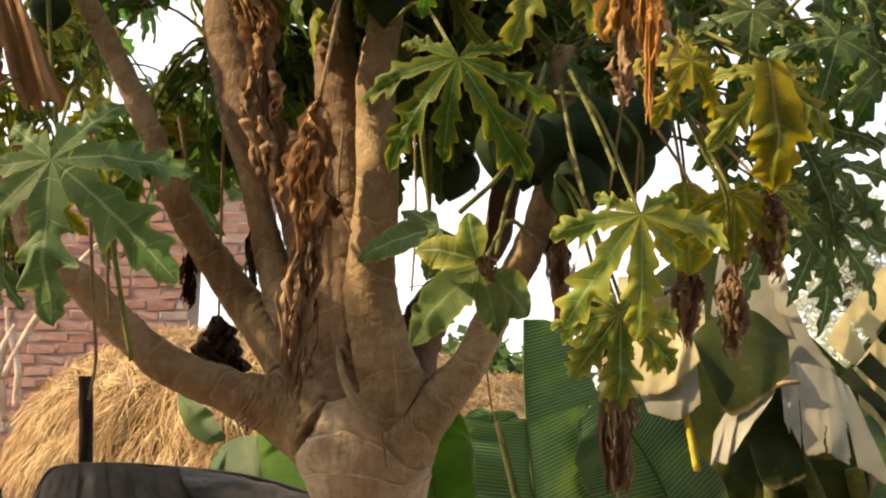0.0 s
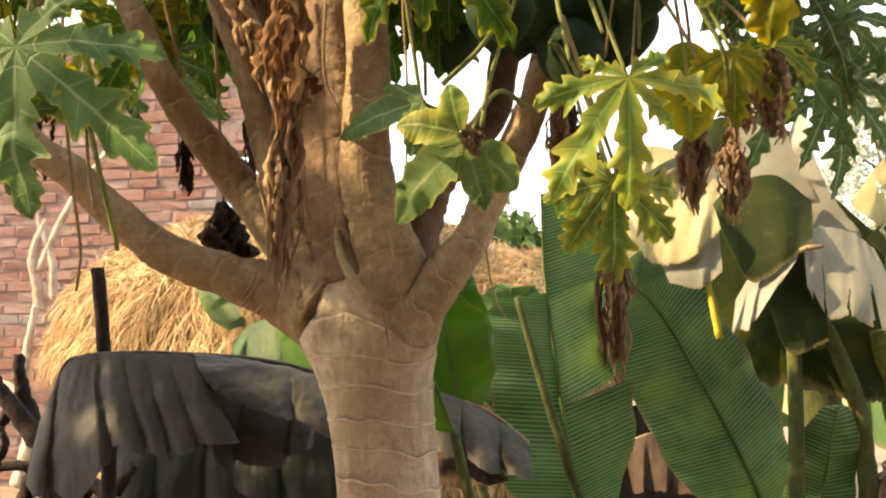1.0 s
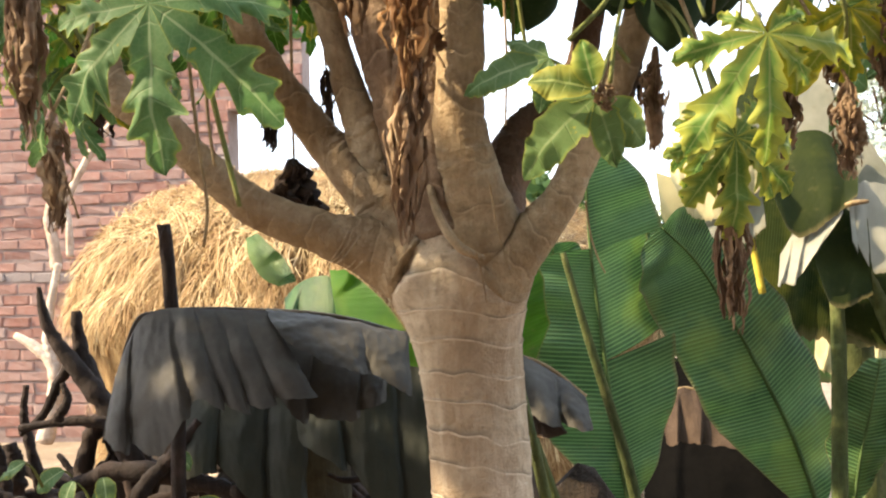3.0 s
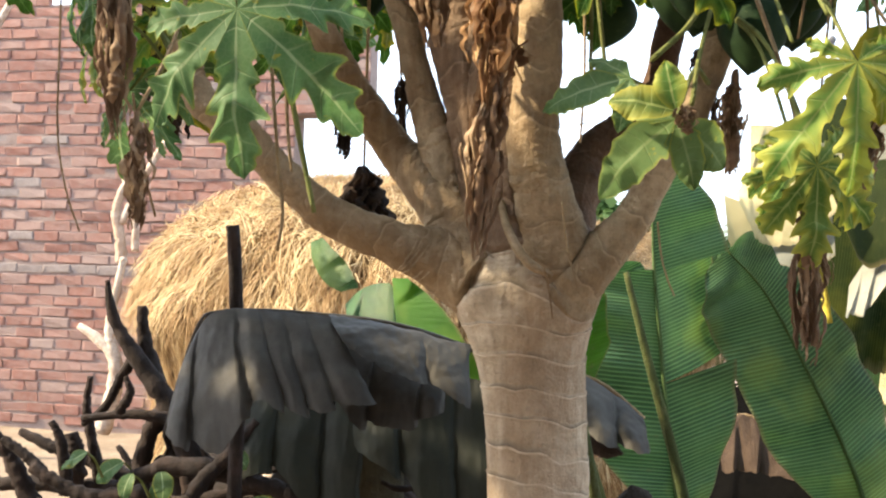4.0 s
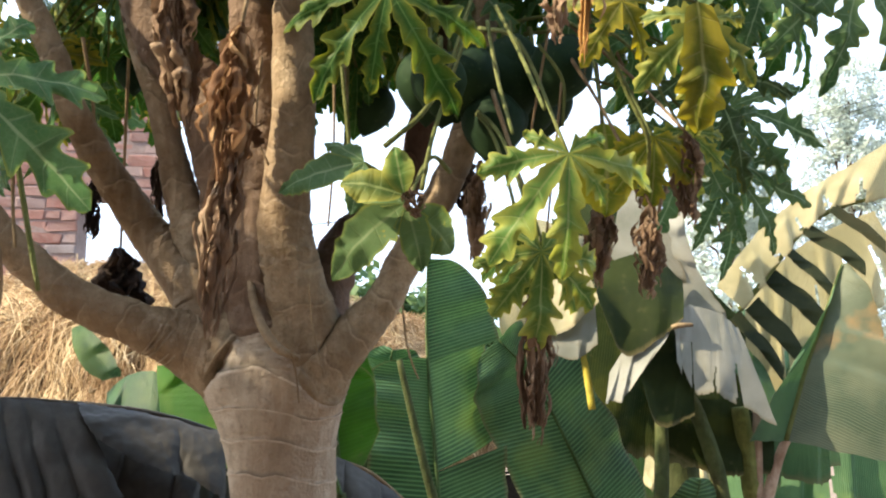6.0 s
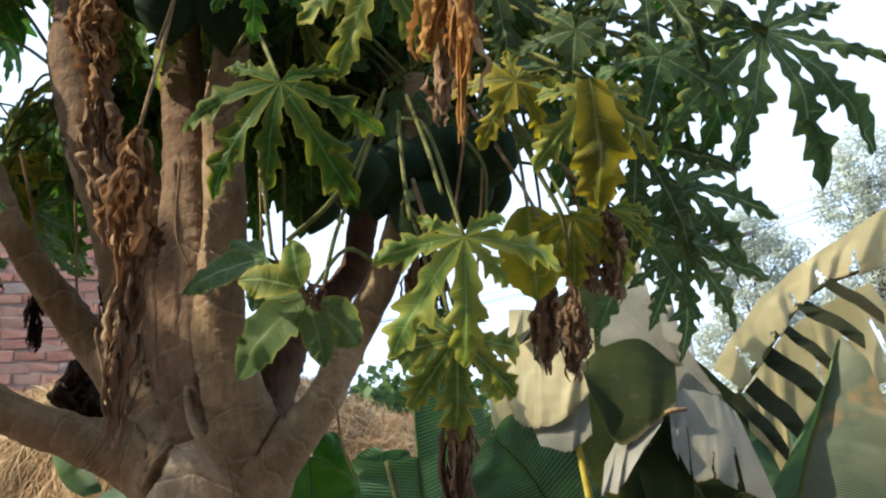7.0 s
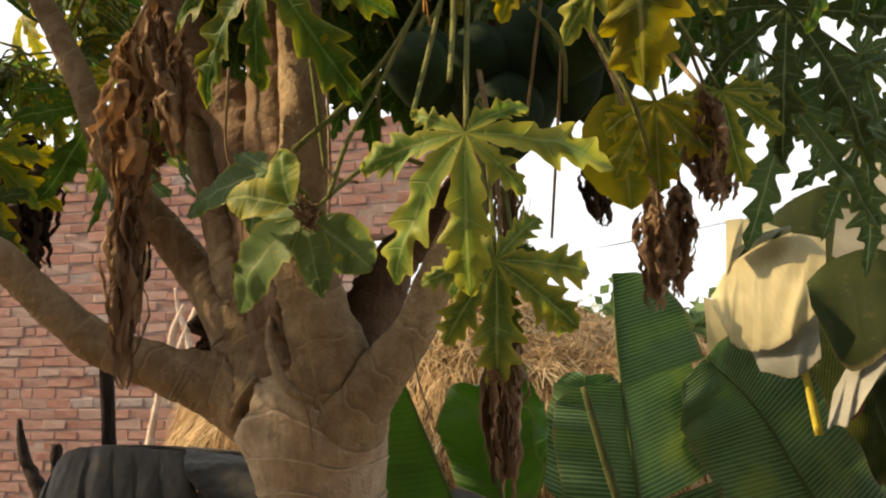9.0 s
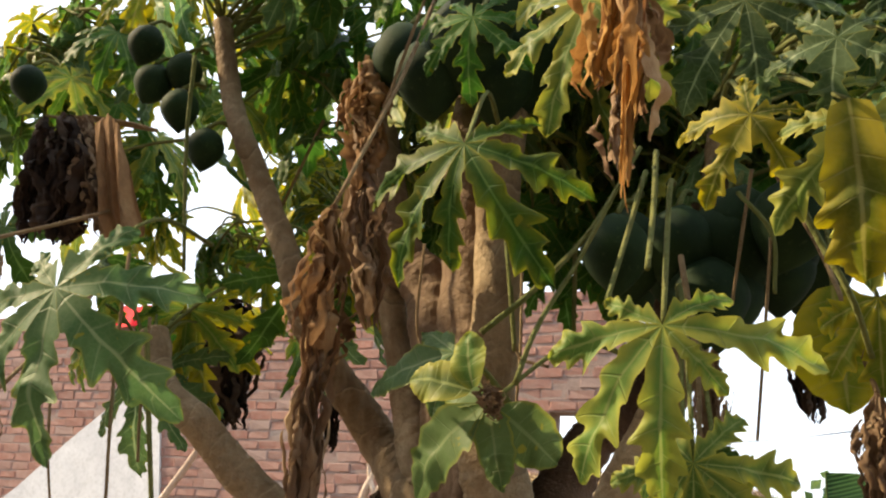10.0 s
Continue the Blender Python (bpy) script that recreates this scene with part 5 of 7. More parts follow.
# a leaf behind them, with the deep shade there put into its colour
blade(BB, [(0.593, 2.200, 1.727), (0.714, 2.200, 1.871), (0.977, 2.200, 2.056), (1.229, 2.200, 2.007), (1.488, 2.200, 1.791)], [(0.567, 2.120, 1.387), (0.666, 2.120, 1.327), (0.925, 2.120, 1.283), (1.166, 2.120, 1.278), (1.429, 2.120, 1.312)], 79, BAN_OLIVE_SHADED, "broad banana leaf with deep shade in its colour", 2.2, 0.05, 0.06, step=0.05)
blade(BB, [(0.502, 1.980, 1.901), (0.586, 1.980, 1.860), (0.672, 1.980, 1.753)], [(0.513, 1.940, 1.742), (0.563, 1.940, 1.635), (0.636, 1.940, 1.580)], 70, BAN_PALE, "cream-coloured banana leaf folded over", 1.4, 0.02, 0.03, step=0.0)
blade(BB, [(1.016, 1.950, 2.139), (1.065, 1.950, 2.183), (1.127, 1.950, 2.167)], [(0.965, 1.900, 1.650), (1.048, 1.900, 1.576), (1.137, 1.900, 1.582)], 179, BAN_SHADED, "", 1.3, 0.02, 0.04, step=0.1)
blade(BB, [(0.714, 2.050, 2.153), (0.795, 2.050, 2.211), (0.898, 2.050, 2.249), (1.025, 2.050, 2.225)], [(0.714, 2.000, 2.002), (0.799, 2.000, 1.946), (0.901, 2.000, 1.972), (1.020, 2.000, 2.062)], 69, BAN_OLIVE_SHADED, "ribbed green banana leaf with shade in its colour", 1.4, 0.02, 0.04, step=0.0)
# the olive leaf bent over, dark with painted shade, and the pale undersides that hang beside it
blade(BB, [(0.806, 1.740, 1.915), (0.872, 1.740, 1.974), (1.002, 1.740, 2.005), (1.118, 1.740, 1.918)], [(0.807, 1.660, 1.836), (0.893, 1.660, 1.658), (1.008, 1.660, 1.723), (1.085, 1.660, 1.785)], 74, BAN_OLIVE_SHADED, "olive banana leaf bent over, darkened for shade", 1.2, 0.02, 0.06, step=0.0)
blade(BB, [(1.003, 1.840, 2.348), (0.948, 1.840, 2.313), (0.915, 1.840, 2.174), (0.887, 1.840, 1.999)], [(1.011, 1.820, 2.335), (1.065, 1.820, 2.129), (1.131, 1.820, 1.953), (1.149, 1.820, 1.838)], 75, BAN_WHITE, "pale underside of a hanging banana leaf", 1.6, 0.02, 0.03, step=0.0)
blade(BB, [(1.094, 1.800, 2.223), (1.055, 1.800, 2.087), (1.080, 1.800, 1.933), (1.107, 1.800, 1.744)], [(1.105, 1.800, 2.219), (1.156, 1.800, 2.008), (1.240, 1.800, 1.854), (1.318, 1.800, 1.749)], 175, BAN_WHITE, "", 1.8, 0.02, 0.03, step=0.0)
blade(BB, [(1.068, 1.660, 1.812), (1.133, 1.660, 1.829), (1.217, 1.660, 1.809), (1.282, 1.660, 1.762)], [(1.061, 1.620, 1.651), (1.128, 1.620, 1.535), (1.207, 1.620, 1.561), (1.377, 1.620, 1.480)], 76, BAN_WHITE, "torn pale end of a hanging banana leaf", 1.8, 0.02, 0.03, 0.5, step=0.2, tears=((0.28, 0.35), (0.6, 0.5), (0.8, 0.3)))
blade(BB, [(0.953, 1.680, 1.636), (1.011, 1.680, 1.710), (1.067, 1.680, 1.737), (1.129, 1.680, 1.704)], [(0.955, 1.620, 1.549), (0.994, 1.620, 1.453), (1.054, 1.620, 1.435), (1.119, 1.620, 1.476)], 77, BAN_OLIVE_SHADED, "olive banana leaf bent over, darkened for shade", 1.2, 0.02, 0.04, step=0.0)
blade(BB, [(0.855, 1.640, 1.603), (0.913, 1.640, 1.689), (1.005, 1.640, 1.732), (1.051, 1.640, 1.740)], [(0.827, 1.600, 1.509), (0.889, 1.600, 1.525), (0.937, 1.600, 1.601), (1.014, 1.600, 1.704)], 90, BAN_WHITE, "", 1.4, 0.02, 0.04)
blade(BB, [(1.118, 1.760, 1.706), (1.206, 1.760, 1.631), (1.311, 1.760, 1.556), (1.434, 1.760, 1.482)], [(1.051, 1.720, 1.351), (1.156, 1.720, 1.297), (1.280, 1.720, 1.277), (1.406, 1.720, 1.292)], 178, BAN_OLIVE_SHADED, "", 1.2, 0.02, 0.04, step=0.0)
part("broken_stalk", tube_bm([(1.029, 1.620, 1.748), (1.071, 1.600, 1.761), (1.117, 1.600, 1.765)], [0.008, 0.009, 0.006], 12, 8), PETIOLE_DRY, BB)
# the torn leaf at the edge of the plot: a sunlit upper half, and strips that hang from its rib, dark with painted shade
torn = [(1.379, 1.950, 1.837), (1.460, 1.950, 1.938), (1.556, 1.970, 2.062), (1.655, 2.000, 2.166), (1.772, 2.000, 2.231), (1.940, 2.000, 2.279)]
blade(BB, [(1.296, 1.950, 1.918), (1.379, 1.950, 2.039), (1.483, 1.970, 2.161), (1.623, 2.000, 2.270), (1.786, 2.000, 2.377), (1.994, 2.000, 2.505)], torn, 78, BAN_PALE, "sunlit banana leaf torn into strips", 6, 0.03, 0.02, 0.6, step=0.12, tears=((0.14, 0.2), (0.33, 0.55), (0.52, 0.35), (0.7, 0.3), (0.86, 0.3)))
part("midrib", tube_bm(torn, [0.011, 0.010, 0.009, 0.006], 40, 8), PETIOLE, BB)
blade(BB, [(1.635, 1.976, 2.164), (1.700, 1.958, 2.120), (1.760, 1.942, 2.084), (1.822, 1.920, 2.022)], [(1.606, 1.976, 2.119), (1.670, 1.958, 2.073), (1.728, 1.942, 2.036), (1.815, 1.914, 1.967)], 80, BAN_SHADED, "", 1.2, 0.012, 0.012, step=0.0)
blade(BB, [(1.557, 1.976, 2.086), (1.612, 1.958, 2.034), (1.664, 1.942, 1.992), (1.715, 1.920, 1.922)], [(1.530, 1.976, 2.056), (1.583, 1.958, 2.001), (1.633, 1.942, 1.956), (1.703, 1.914, 1.874)], 81, BAN_SHADED, "", 1.2, 0.012, 0.012, step=0.0)
blade(BB, [(1.502, 1.976, 2.000), (1.567, 1.958, 1.944), (1.627, 1.942, 1.900), (1.685, 1.920, 1.823)], [(1.459, 1.976, 1.947), (1.521, 1.958, 1.889), (1.578, 1.942, 1.842), (1.663, 1.914, 1.755)], 82, BAN_SHADED, "", 1.2, 0.012, 0.012, step=0.0)
blade(BB, [(1.453, 1.976, 1.887), (1.506, 1.958, 1.825), (1.556, 1.942, 1.776), (1.601, 1.920, 1.695)], [(1.400, 1.976, 1.835), (1.455, 1.958, 1.775), (1.506, 1.942, 1.727), (1.579, 1.914, 1.639)], 83, BAN_SHADED, "", 1.2, 0.012, 0.012, step=0.0)
blade(BB, [(1.385, 1.976, 1.838), (1.436, 1.958, 1.772), (1.485, 1.942, 1.719), (1.529, 1.920, 1.635)], [(1.345, 1.976, 1.803), (1.397, 1.958, 1.738), (1.445, 1.942, 1.685), (1.514, 1.914, 1.588)], 84, BAN_SHADED, "", 1.2, 0.012, 0.012, step=0.0)
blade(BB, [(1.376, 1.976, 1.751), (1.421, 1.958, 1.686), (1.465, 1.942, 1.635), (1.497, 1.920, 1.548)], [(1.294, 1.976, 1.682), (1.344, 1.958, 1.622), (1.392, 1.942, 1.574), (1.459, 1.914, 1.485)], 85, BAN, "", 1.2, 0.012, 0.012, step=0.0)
blade(BB, [(1.734, 1.976, 2.240), (1.791, 1.958, 2.195), (1.845, 1.942, 2.159), (1.898, 1.920, 2.097)], [(1.708, 1.976, 2.203), (1.763, 1.958, 2.156), (1.816, 1.942, 2.118), (1.890, 1.914, 2.048)], 86, BAN_SHADED, "", 1.2, 0.012, 0.012, step=0.0)
blade(BB, [(1.444, 2.100, 1.849), (1.583, 2.100, 2.031), (1.737, 2.100, 2.143), (1.934, 2.100, 2.234)], [(1.439, 2.100, 1.508), (1.621, 2.100, 1.524), (1.807, 2.100, 1.780), (2.036, 2.100, 2.021)], 88, BAN_PALE, "torn sunlit banana leaf behind the strips", 4.0, 0.03, 0.02, 0.5, step=0.4, tears=((0.3, 0.4), (0.55, 0.2), (0.75, 0.2), (0.9, 0.1)))
# the leaf with a scorched top
scorched = [(1.454, 1.700, 1.396), (1.525, 1.720, 1.624), (1.575, 1.740, 1.741), (1.624, 1.750, 1.870), (1.670, 1.760, 1.992)]
blade(BB, scorched, [(1.780, 1.660, 1.341), (1.804, 1.660, 1.566), (1.777, 1.680, 1.717), (1.742, 1.720, 1.884), (1.676, 1.760, 1.996)], 110, BAN_SCORCHED, "green banana leaf with a scorched brown top", 3.0, 0.03, 0.03, 0.3, step=0.05)
blade(BB, scorched, [(1.308, 1.660, 1.393), (1.384, 1.670, 1.530), (1.476, 1.700, 1.661), (1.590, 1.740, 1.824), (1.664, 1.760, 1.989)], 111, BAN, "", 2.0, 0.02, 0.02, 0.3, step=0.05)
part("midrib", tube_bm(scorched, [0.010, 0.009, 0.006, 0.003], 30, 8), PETIOLE, BB)
part("leaf_stalk", tube_bm([(0.782, 1.780, 1.691), (0.798, 1.760, 1.603), (0.817, 1.740, 1.477)], [0.010, 0.012, 0.013], 12, 8), mat_bark("yellow_stalk", (0.34, 0.28, 0.03), (0.50, 0.42, 0.06), (0.58, 0.50, 0.12)), BB)
part("dry_stem", tube_bm([(1.368, 1.720, 1.560), (1.358, 1.700, 1.379), (1.351, 1.680, 1.162)], [0.014, 0.017, 0.022], 20, 10, 0.08), SHEATH, BB)
part("dry_stem", tube_bm([(1.476, 1.720, 1.425), (1.427, 1.700, 1.328), (1.366, 1.660, 1.166)], [0.014, 0.017, 0.022], 20, 10, 0.08), SHEATH, BB)
blade(BB, [(1.583, 2.300, 1.483), (1.669, 2.300, 1.636), (1.790, 2.300, 1.732)], [(1.545, 2.300, 1.199), (1.657, 2.300, 1.200), (1.826, 2.300, 1.238)], 91, BAN, "", 2.5, 0.03, 0.04)
blade(BB, [(1.230, 2.800, 1.248), (1.350, 2.800, 1.267), (1.494, 2.800, 1.298)], [(1.189, 2.750, 1.133), (1.316, 2.700, 1.062), (1.496, 2.750, 1.121)], 92, BAN_PALE, "", 2.5, 0.04, 0.06)
blade(BB, [(0.900, 2.900, 1.628), (1.050, 2.900, 1.671), (1.244, 2.900, 1.613), (1.482, 2.900, 1.478)], [(0.871, 2.850, 1.134), (1.055, 2.800, 1.084), (1.257, 2.850, 1.046), (1.475, 2.850, 1.062)], 93, BAN, "", 2.5, 0.06, 0.06)
blade(BB, [(1.487, 2.700, 1.815), (1.628, 2.700, 1.879), (1.782, 2.700, 1.801), (1.987, 2.700, 1.626)], [(1.481, 2.650, 1.484), (1.600, 2.600, 1.411), (1.752, 2.600, 1.266), (1.997, 2.650, 1.253)], 94, BAN, "", 3.5, 0.06, 0.06)

blade(BB, [(1.824, 3.200, 1.686), (2.062, 3.200, 1.834), (2.329, 3.200, 1.797), (2.634, 3.200, 1.681)], [(1.859, 3.150, 0.929), (2.076, 3.100, 0.950), (2.389, 3.100, 0.968), (2.650, 3.100, 1.009)], 95, BAN, "", 3.5, 0.08, 0.06, tears=((0.4, 0.3),))
blade(BB, [(1.616, 3.300, 1.508), (1.749, 3.300, 1.625), (1.914, 3.300, 1.635)], [(1.598, 3.250, 0.897), (1.770, 3.200, 0.915), (1.955, 3.200, 0.952)], 96, BAN, "", 2.5, 0.08, 0.06)

# the dead grey leaves that hang in folds
dead_banana = thing("dead_banana_leaf", "dead grey banana leaf hanging limp in folds", "leaf")
part("blade", limp_bm([(-0.815, 0.47, 1.415), (-0.790, 0.47, 1.480), (-0.750, 0.47, 1.516), (-0.690, 0.48, 1.528), (-0.630, 0.48, 1.528), (-0.560, 0.49, 1.523), (-0.490, 0.50, 1.515)],
                      [(-0.818, 0.42, 1.246), (-0.750, 0.40, 1.232), (-0.672, 0.39, 1.236), (-0.590, 0.39, 1.338), (-0.510, 0.39, 1.318), (-0.440, 0.40, 1.330), (-0.356, 0.42, 1.350)],
                      (0, 0.17, 0.46, 0.61, 0.73, 0.86, 1.0), 130, 0.032), GREY_LIMP, dead_banana)
part("blade", limp_bm([(-0.503, 0.52, 1.518), (-0.396, 0.53, 1.505), (-0.284, 0.54, 1.482), (-0.179, 0.56, 1.457)],
                      [(-0.435, 0.46, 1.461), (-0.350, 0.46, 1.421), (-0.254, 0.47, 1.387), (-0.160, 0.49, 1.335)], (0, 0.68, 1.0), 135, 0.022), GREY_LIMP, dead_banana)
part("blade", limp_bm([(-0.480, 0.57, 1.49), (-0.400, 0.58, 1.468), (-0.330, 0.59, 1.44), (-0.240, 0.60, 1.40)],
                      [(-0.470, 0.53, 1.325), (-0.400, 0.52, 1.284), (-0.310, 0.52, 1.282), (-0.225, 0.54, 1.318)], (0, 0.35, 0.8, 1.0), 136, 0.025), GREY_LIMP, dead_banana)
# blackish blades fill the shaded hollow under the leaf
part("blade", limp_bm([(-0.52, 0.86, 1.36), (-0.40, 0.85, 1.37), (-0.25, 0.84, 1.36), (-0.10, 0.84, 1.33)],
                      [(-0.50, 0.84, 1.16), (-0.36, 0.82, 1.10), (-0.22, 0.80, 0.92), (-0.08, 0.80, 0.88)], (0, 0.3, 0.65, 1.0), 137, 0.03), LIMP_SHADED, dead_banana, "blackish lower half of the leaf, painted as deep shade")
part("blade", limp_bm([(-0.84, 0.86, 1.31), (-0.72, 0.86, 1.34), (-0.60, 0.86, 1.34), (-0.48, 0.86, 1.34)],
                      [(-0.82, 0.84, 1.05), (-0.72, 0.84, 1.10), (-0.60, 0.84, 1.02), (-0.48, 0.84, 1.04)], (0, 0.35, 0.7, 1.0), 138, 0.03), LIMP_SHADED, dead_banana, "blackish lower half of the leaf, painted as deep shade")
part("midrib", tube_bm([(-0.890, 0.520, 1.218), (-0.858, 0.520, 1.344), (-0.805, 0.510, 1.488), (-0.763, 0.530, 1.514), (-0.667, 0.550, 1.520), (-0.556, 0.570, 1.515), (-0.416, 0.580, 1.505), (-0.309, 0.620, 1.482), (-0.165, 0.700, 1.427)], [0.003, 0.004, 0.005, 0.005, 0.006, 0.006, 0.007], 60, 8), GREY_LIMP, dead_banana)
dead_banana2 = thing("dead_banana_leaf", "dead brown banana leaf hanging behind the trunk", "leaf")
part("blade", limp_bm([(-0.056, 1.000, 1.394), (0.032, 1.000, 1.368), (0.121, 1.000, 1.325), (0.222, 1.000, 1.249)], [(-0.05, 0.97, 1.25), (0.04, 0.95, 1.235), (0.13, 0.94, 1.20), (0.235, 0.97, 1.18)], (0, 0.4, 0.75, 1.0), 9, 0.04), GREY_LIMP, dead_banana2)
part("blade", limp_bm([(-0.05, 1.04, 1.27), (0.04, 1.03, 1.25), (0.12, 1.02, 1.22)], [(-0.02, 1.0, 1.15), (0.07, 0.98, 1.155), (0.17, 0.98, 1.17)], (0, 0.5, 1.0), 10, 0.03), DRY_DARK, dead_banana2)
part("midrib", tube_bm([(-0.057, 1.010, 1.393), (0.032, 1.010, 1.360), (0.121, 1.010, 1.327), (0.222, 1.010, 1.248)], [0.008, 0.007, 0.005], 20, 8), PETIOLE_DRY, dead_banana2)
dead_banana3 = thing("dead_banana_leaf", "dead brown banana leaf drooping over dark shade", "leaf")
part("blade", drape_bm([(0.545, 2.550, 1.016), (0.661, 2.550, 1.058), (0.774, 2.550, 1.007), (0.931, 2.550, 0.933)], [(0.567, 2.500, 0.850), (0.670, 2.500, 0.853), (0.760, 2.500, 0.843), (0.917, 2.500, 0.827)], 11, pleats=2.4, depth=0.05, lean=0.04), DRY_DARK, dead_banana3)
part("midrib", tube_bm([(0.545, 2.560, 1.014), (0.662, 2.560, 1.056), (0.775, 2.560, 1.006), (0.933, 2.560, 0.931)], [0.008, 0.007, 0.005], 20, 8), PETIOLE_DRY, dead_banana3)

# ---------------------------------------------------------------- haystack
HAY_C, HAY_R, HAY_H = (-1.12, 4.95), (1.86, 1.15), 2.12


def hay_point(u, v):
    """A place on the stack: u round it, v from its foot (0) to its top (1)."""
    r = math.cos(max(0.0, (v - 0.5) / 0.5) * math.pi / 2) ** 0.62 if v > 0.5 else 1.0
    r *= 1.0 - 0.10 * (1 - min(1.0, max(0.0, (v - 0.36) / 0.16))) + 0.03 * math.exp(-((v - 0.52) / 0.06) ** 2)
    x, y = HAY_C[0] + HAY_R[0] * r * math.cos(u), HAY_C[1] + HAY_R[1] * r * math.sin(u)
    z = HAY_H * (v * 1.24 if v < 0.5 else 0.62 + 0.38 * math.sin((v - 0.5) / 0.5 * math.pi / 2))
    z *= 1 - 0.085 * min(1.0, max(0.0, (x + 0.75) / 0.7))
    p = Vector((x, y, z))
    d = Vector((math.cos(u), math.sin(u), 0.4))
    return p + d * (0.09 * noise.noise(p * 1.6) + 0.05 * noise.noise(p * 4.5))


def build_hay():
    root = thing("haystack", "tall loose haystack of golden straw", "haystack")
    verts, faces, N, M = [], [], 72, 36
    for j in range(M + 1):
        for i in range(N):
            verts.append(hay_point(2 * math.pi * i / N, j / M))
    for j in range(M):
        for i in range(N):
            faces.append((j * N + i, j * N + (i + 1) % N, (j + 1) * N + (i + 1) % N, (j + 1) * N + i))
    mesh_part("core", verts, faces, STRAW_CORE_SHADED, root, "", True)
    rng = random.Random(4)
    verts, faces = [], []
    for k in range(46000):
        u, v = rng.uniform(math.pi * 0.9, math.pi * 2.1), rng.uniform(0.0, 1.0) ** 0.9
        p = hay_point(u, v)
        a = hay_point(u + 0.02, v)
        b = hay_point(u, min(1, v + 0.02))
        t1, t2 = (a - p), (b - p)
        if t1.length < 1e-5 or t2.length < 1e-5:
            continue
        t1.normalize(), t2.normalize()
        nrm = t1.cross(t2).normalized()
        skirt = min(1.0, max(0.0, (0.70 - v) / 0.1))
        lock = noise.noise((u * 26, v * 5, 3)) * 0.6 + noise.noise((u * 60, v * 9, 8)) * 0.4
        if skirt > 0.5 and lock < -0.12 and rng.random() < 0.8:
            continue
        ang = rng.gauss(-math.pi / 2 + 0.5 * noise.noise((u * 18, v * 4, 6)), 0.42) if skirt > 0.3 else rng.uniform(0, 2 * math.pi)
        d = t1 * math.cos(ang) + t2 * math.sin(ang) + nrm * (rng.uniform(-0.05, 0.22) if skirt > 0.3 else rng.uniform(-0.05, 0.3))
        d.normalize()
        ln, w = rng.uniform(0.08, 0.30), rng.uniform(0.0013, 0.0029)
        s = d.cross(nrm).normalized() * w
        q = p + nrm * (rng.uniform(0.0, 0.03) + skirt * 0.09 * max(0.0, lock + 0.12))
        m = q + d * ln * 0.5 + nrm * rng.uniform(-0.01, 0.02)
        e = q + d * ln + Vector((0, 0, -0.25 * ln)) + nrm * rng.uniform(-0.02, 0.02)
        n0 = len(verts)
        verts += [q - s, q + s, m + s, m - s, e + s * 0.5, e - s * 0.5]
        faces += [(n0, n0 + 1, n0 + 2, n0 + 3), (n0 + 3, n0 + 2, n0 + 4, n0 + 5)]
    st = mesh_part("straw", verts, faces, STRAW, root)
    tagged(st, kind="stuff")


build_hay()

# ---------------------------------------------------------------- posts, sticks, dead wood
def stick(name, pts, radii, mat, label, category, rough=0.2, n=24, group=""):
    return tagged(part(name, tube_bm(pts, radii, n, 9, rough, seed=len(pts)), mat), label, category, group)


stick("wooden_post", [(-0.773, 0.620, 1.718), (-0.759, 0.620, 1.533), (-0.746, 0.620, 1.344), (-0.76, 0.63, 0.7), (-0.75, 0.63, -0.05)], [0.016, 0.0165, 0.018, 0.019, 0.02], WOOD_BURNT, "dark weathered wooden post", "post")

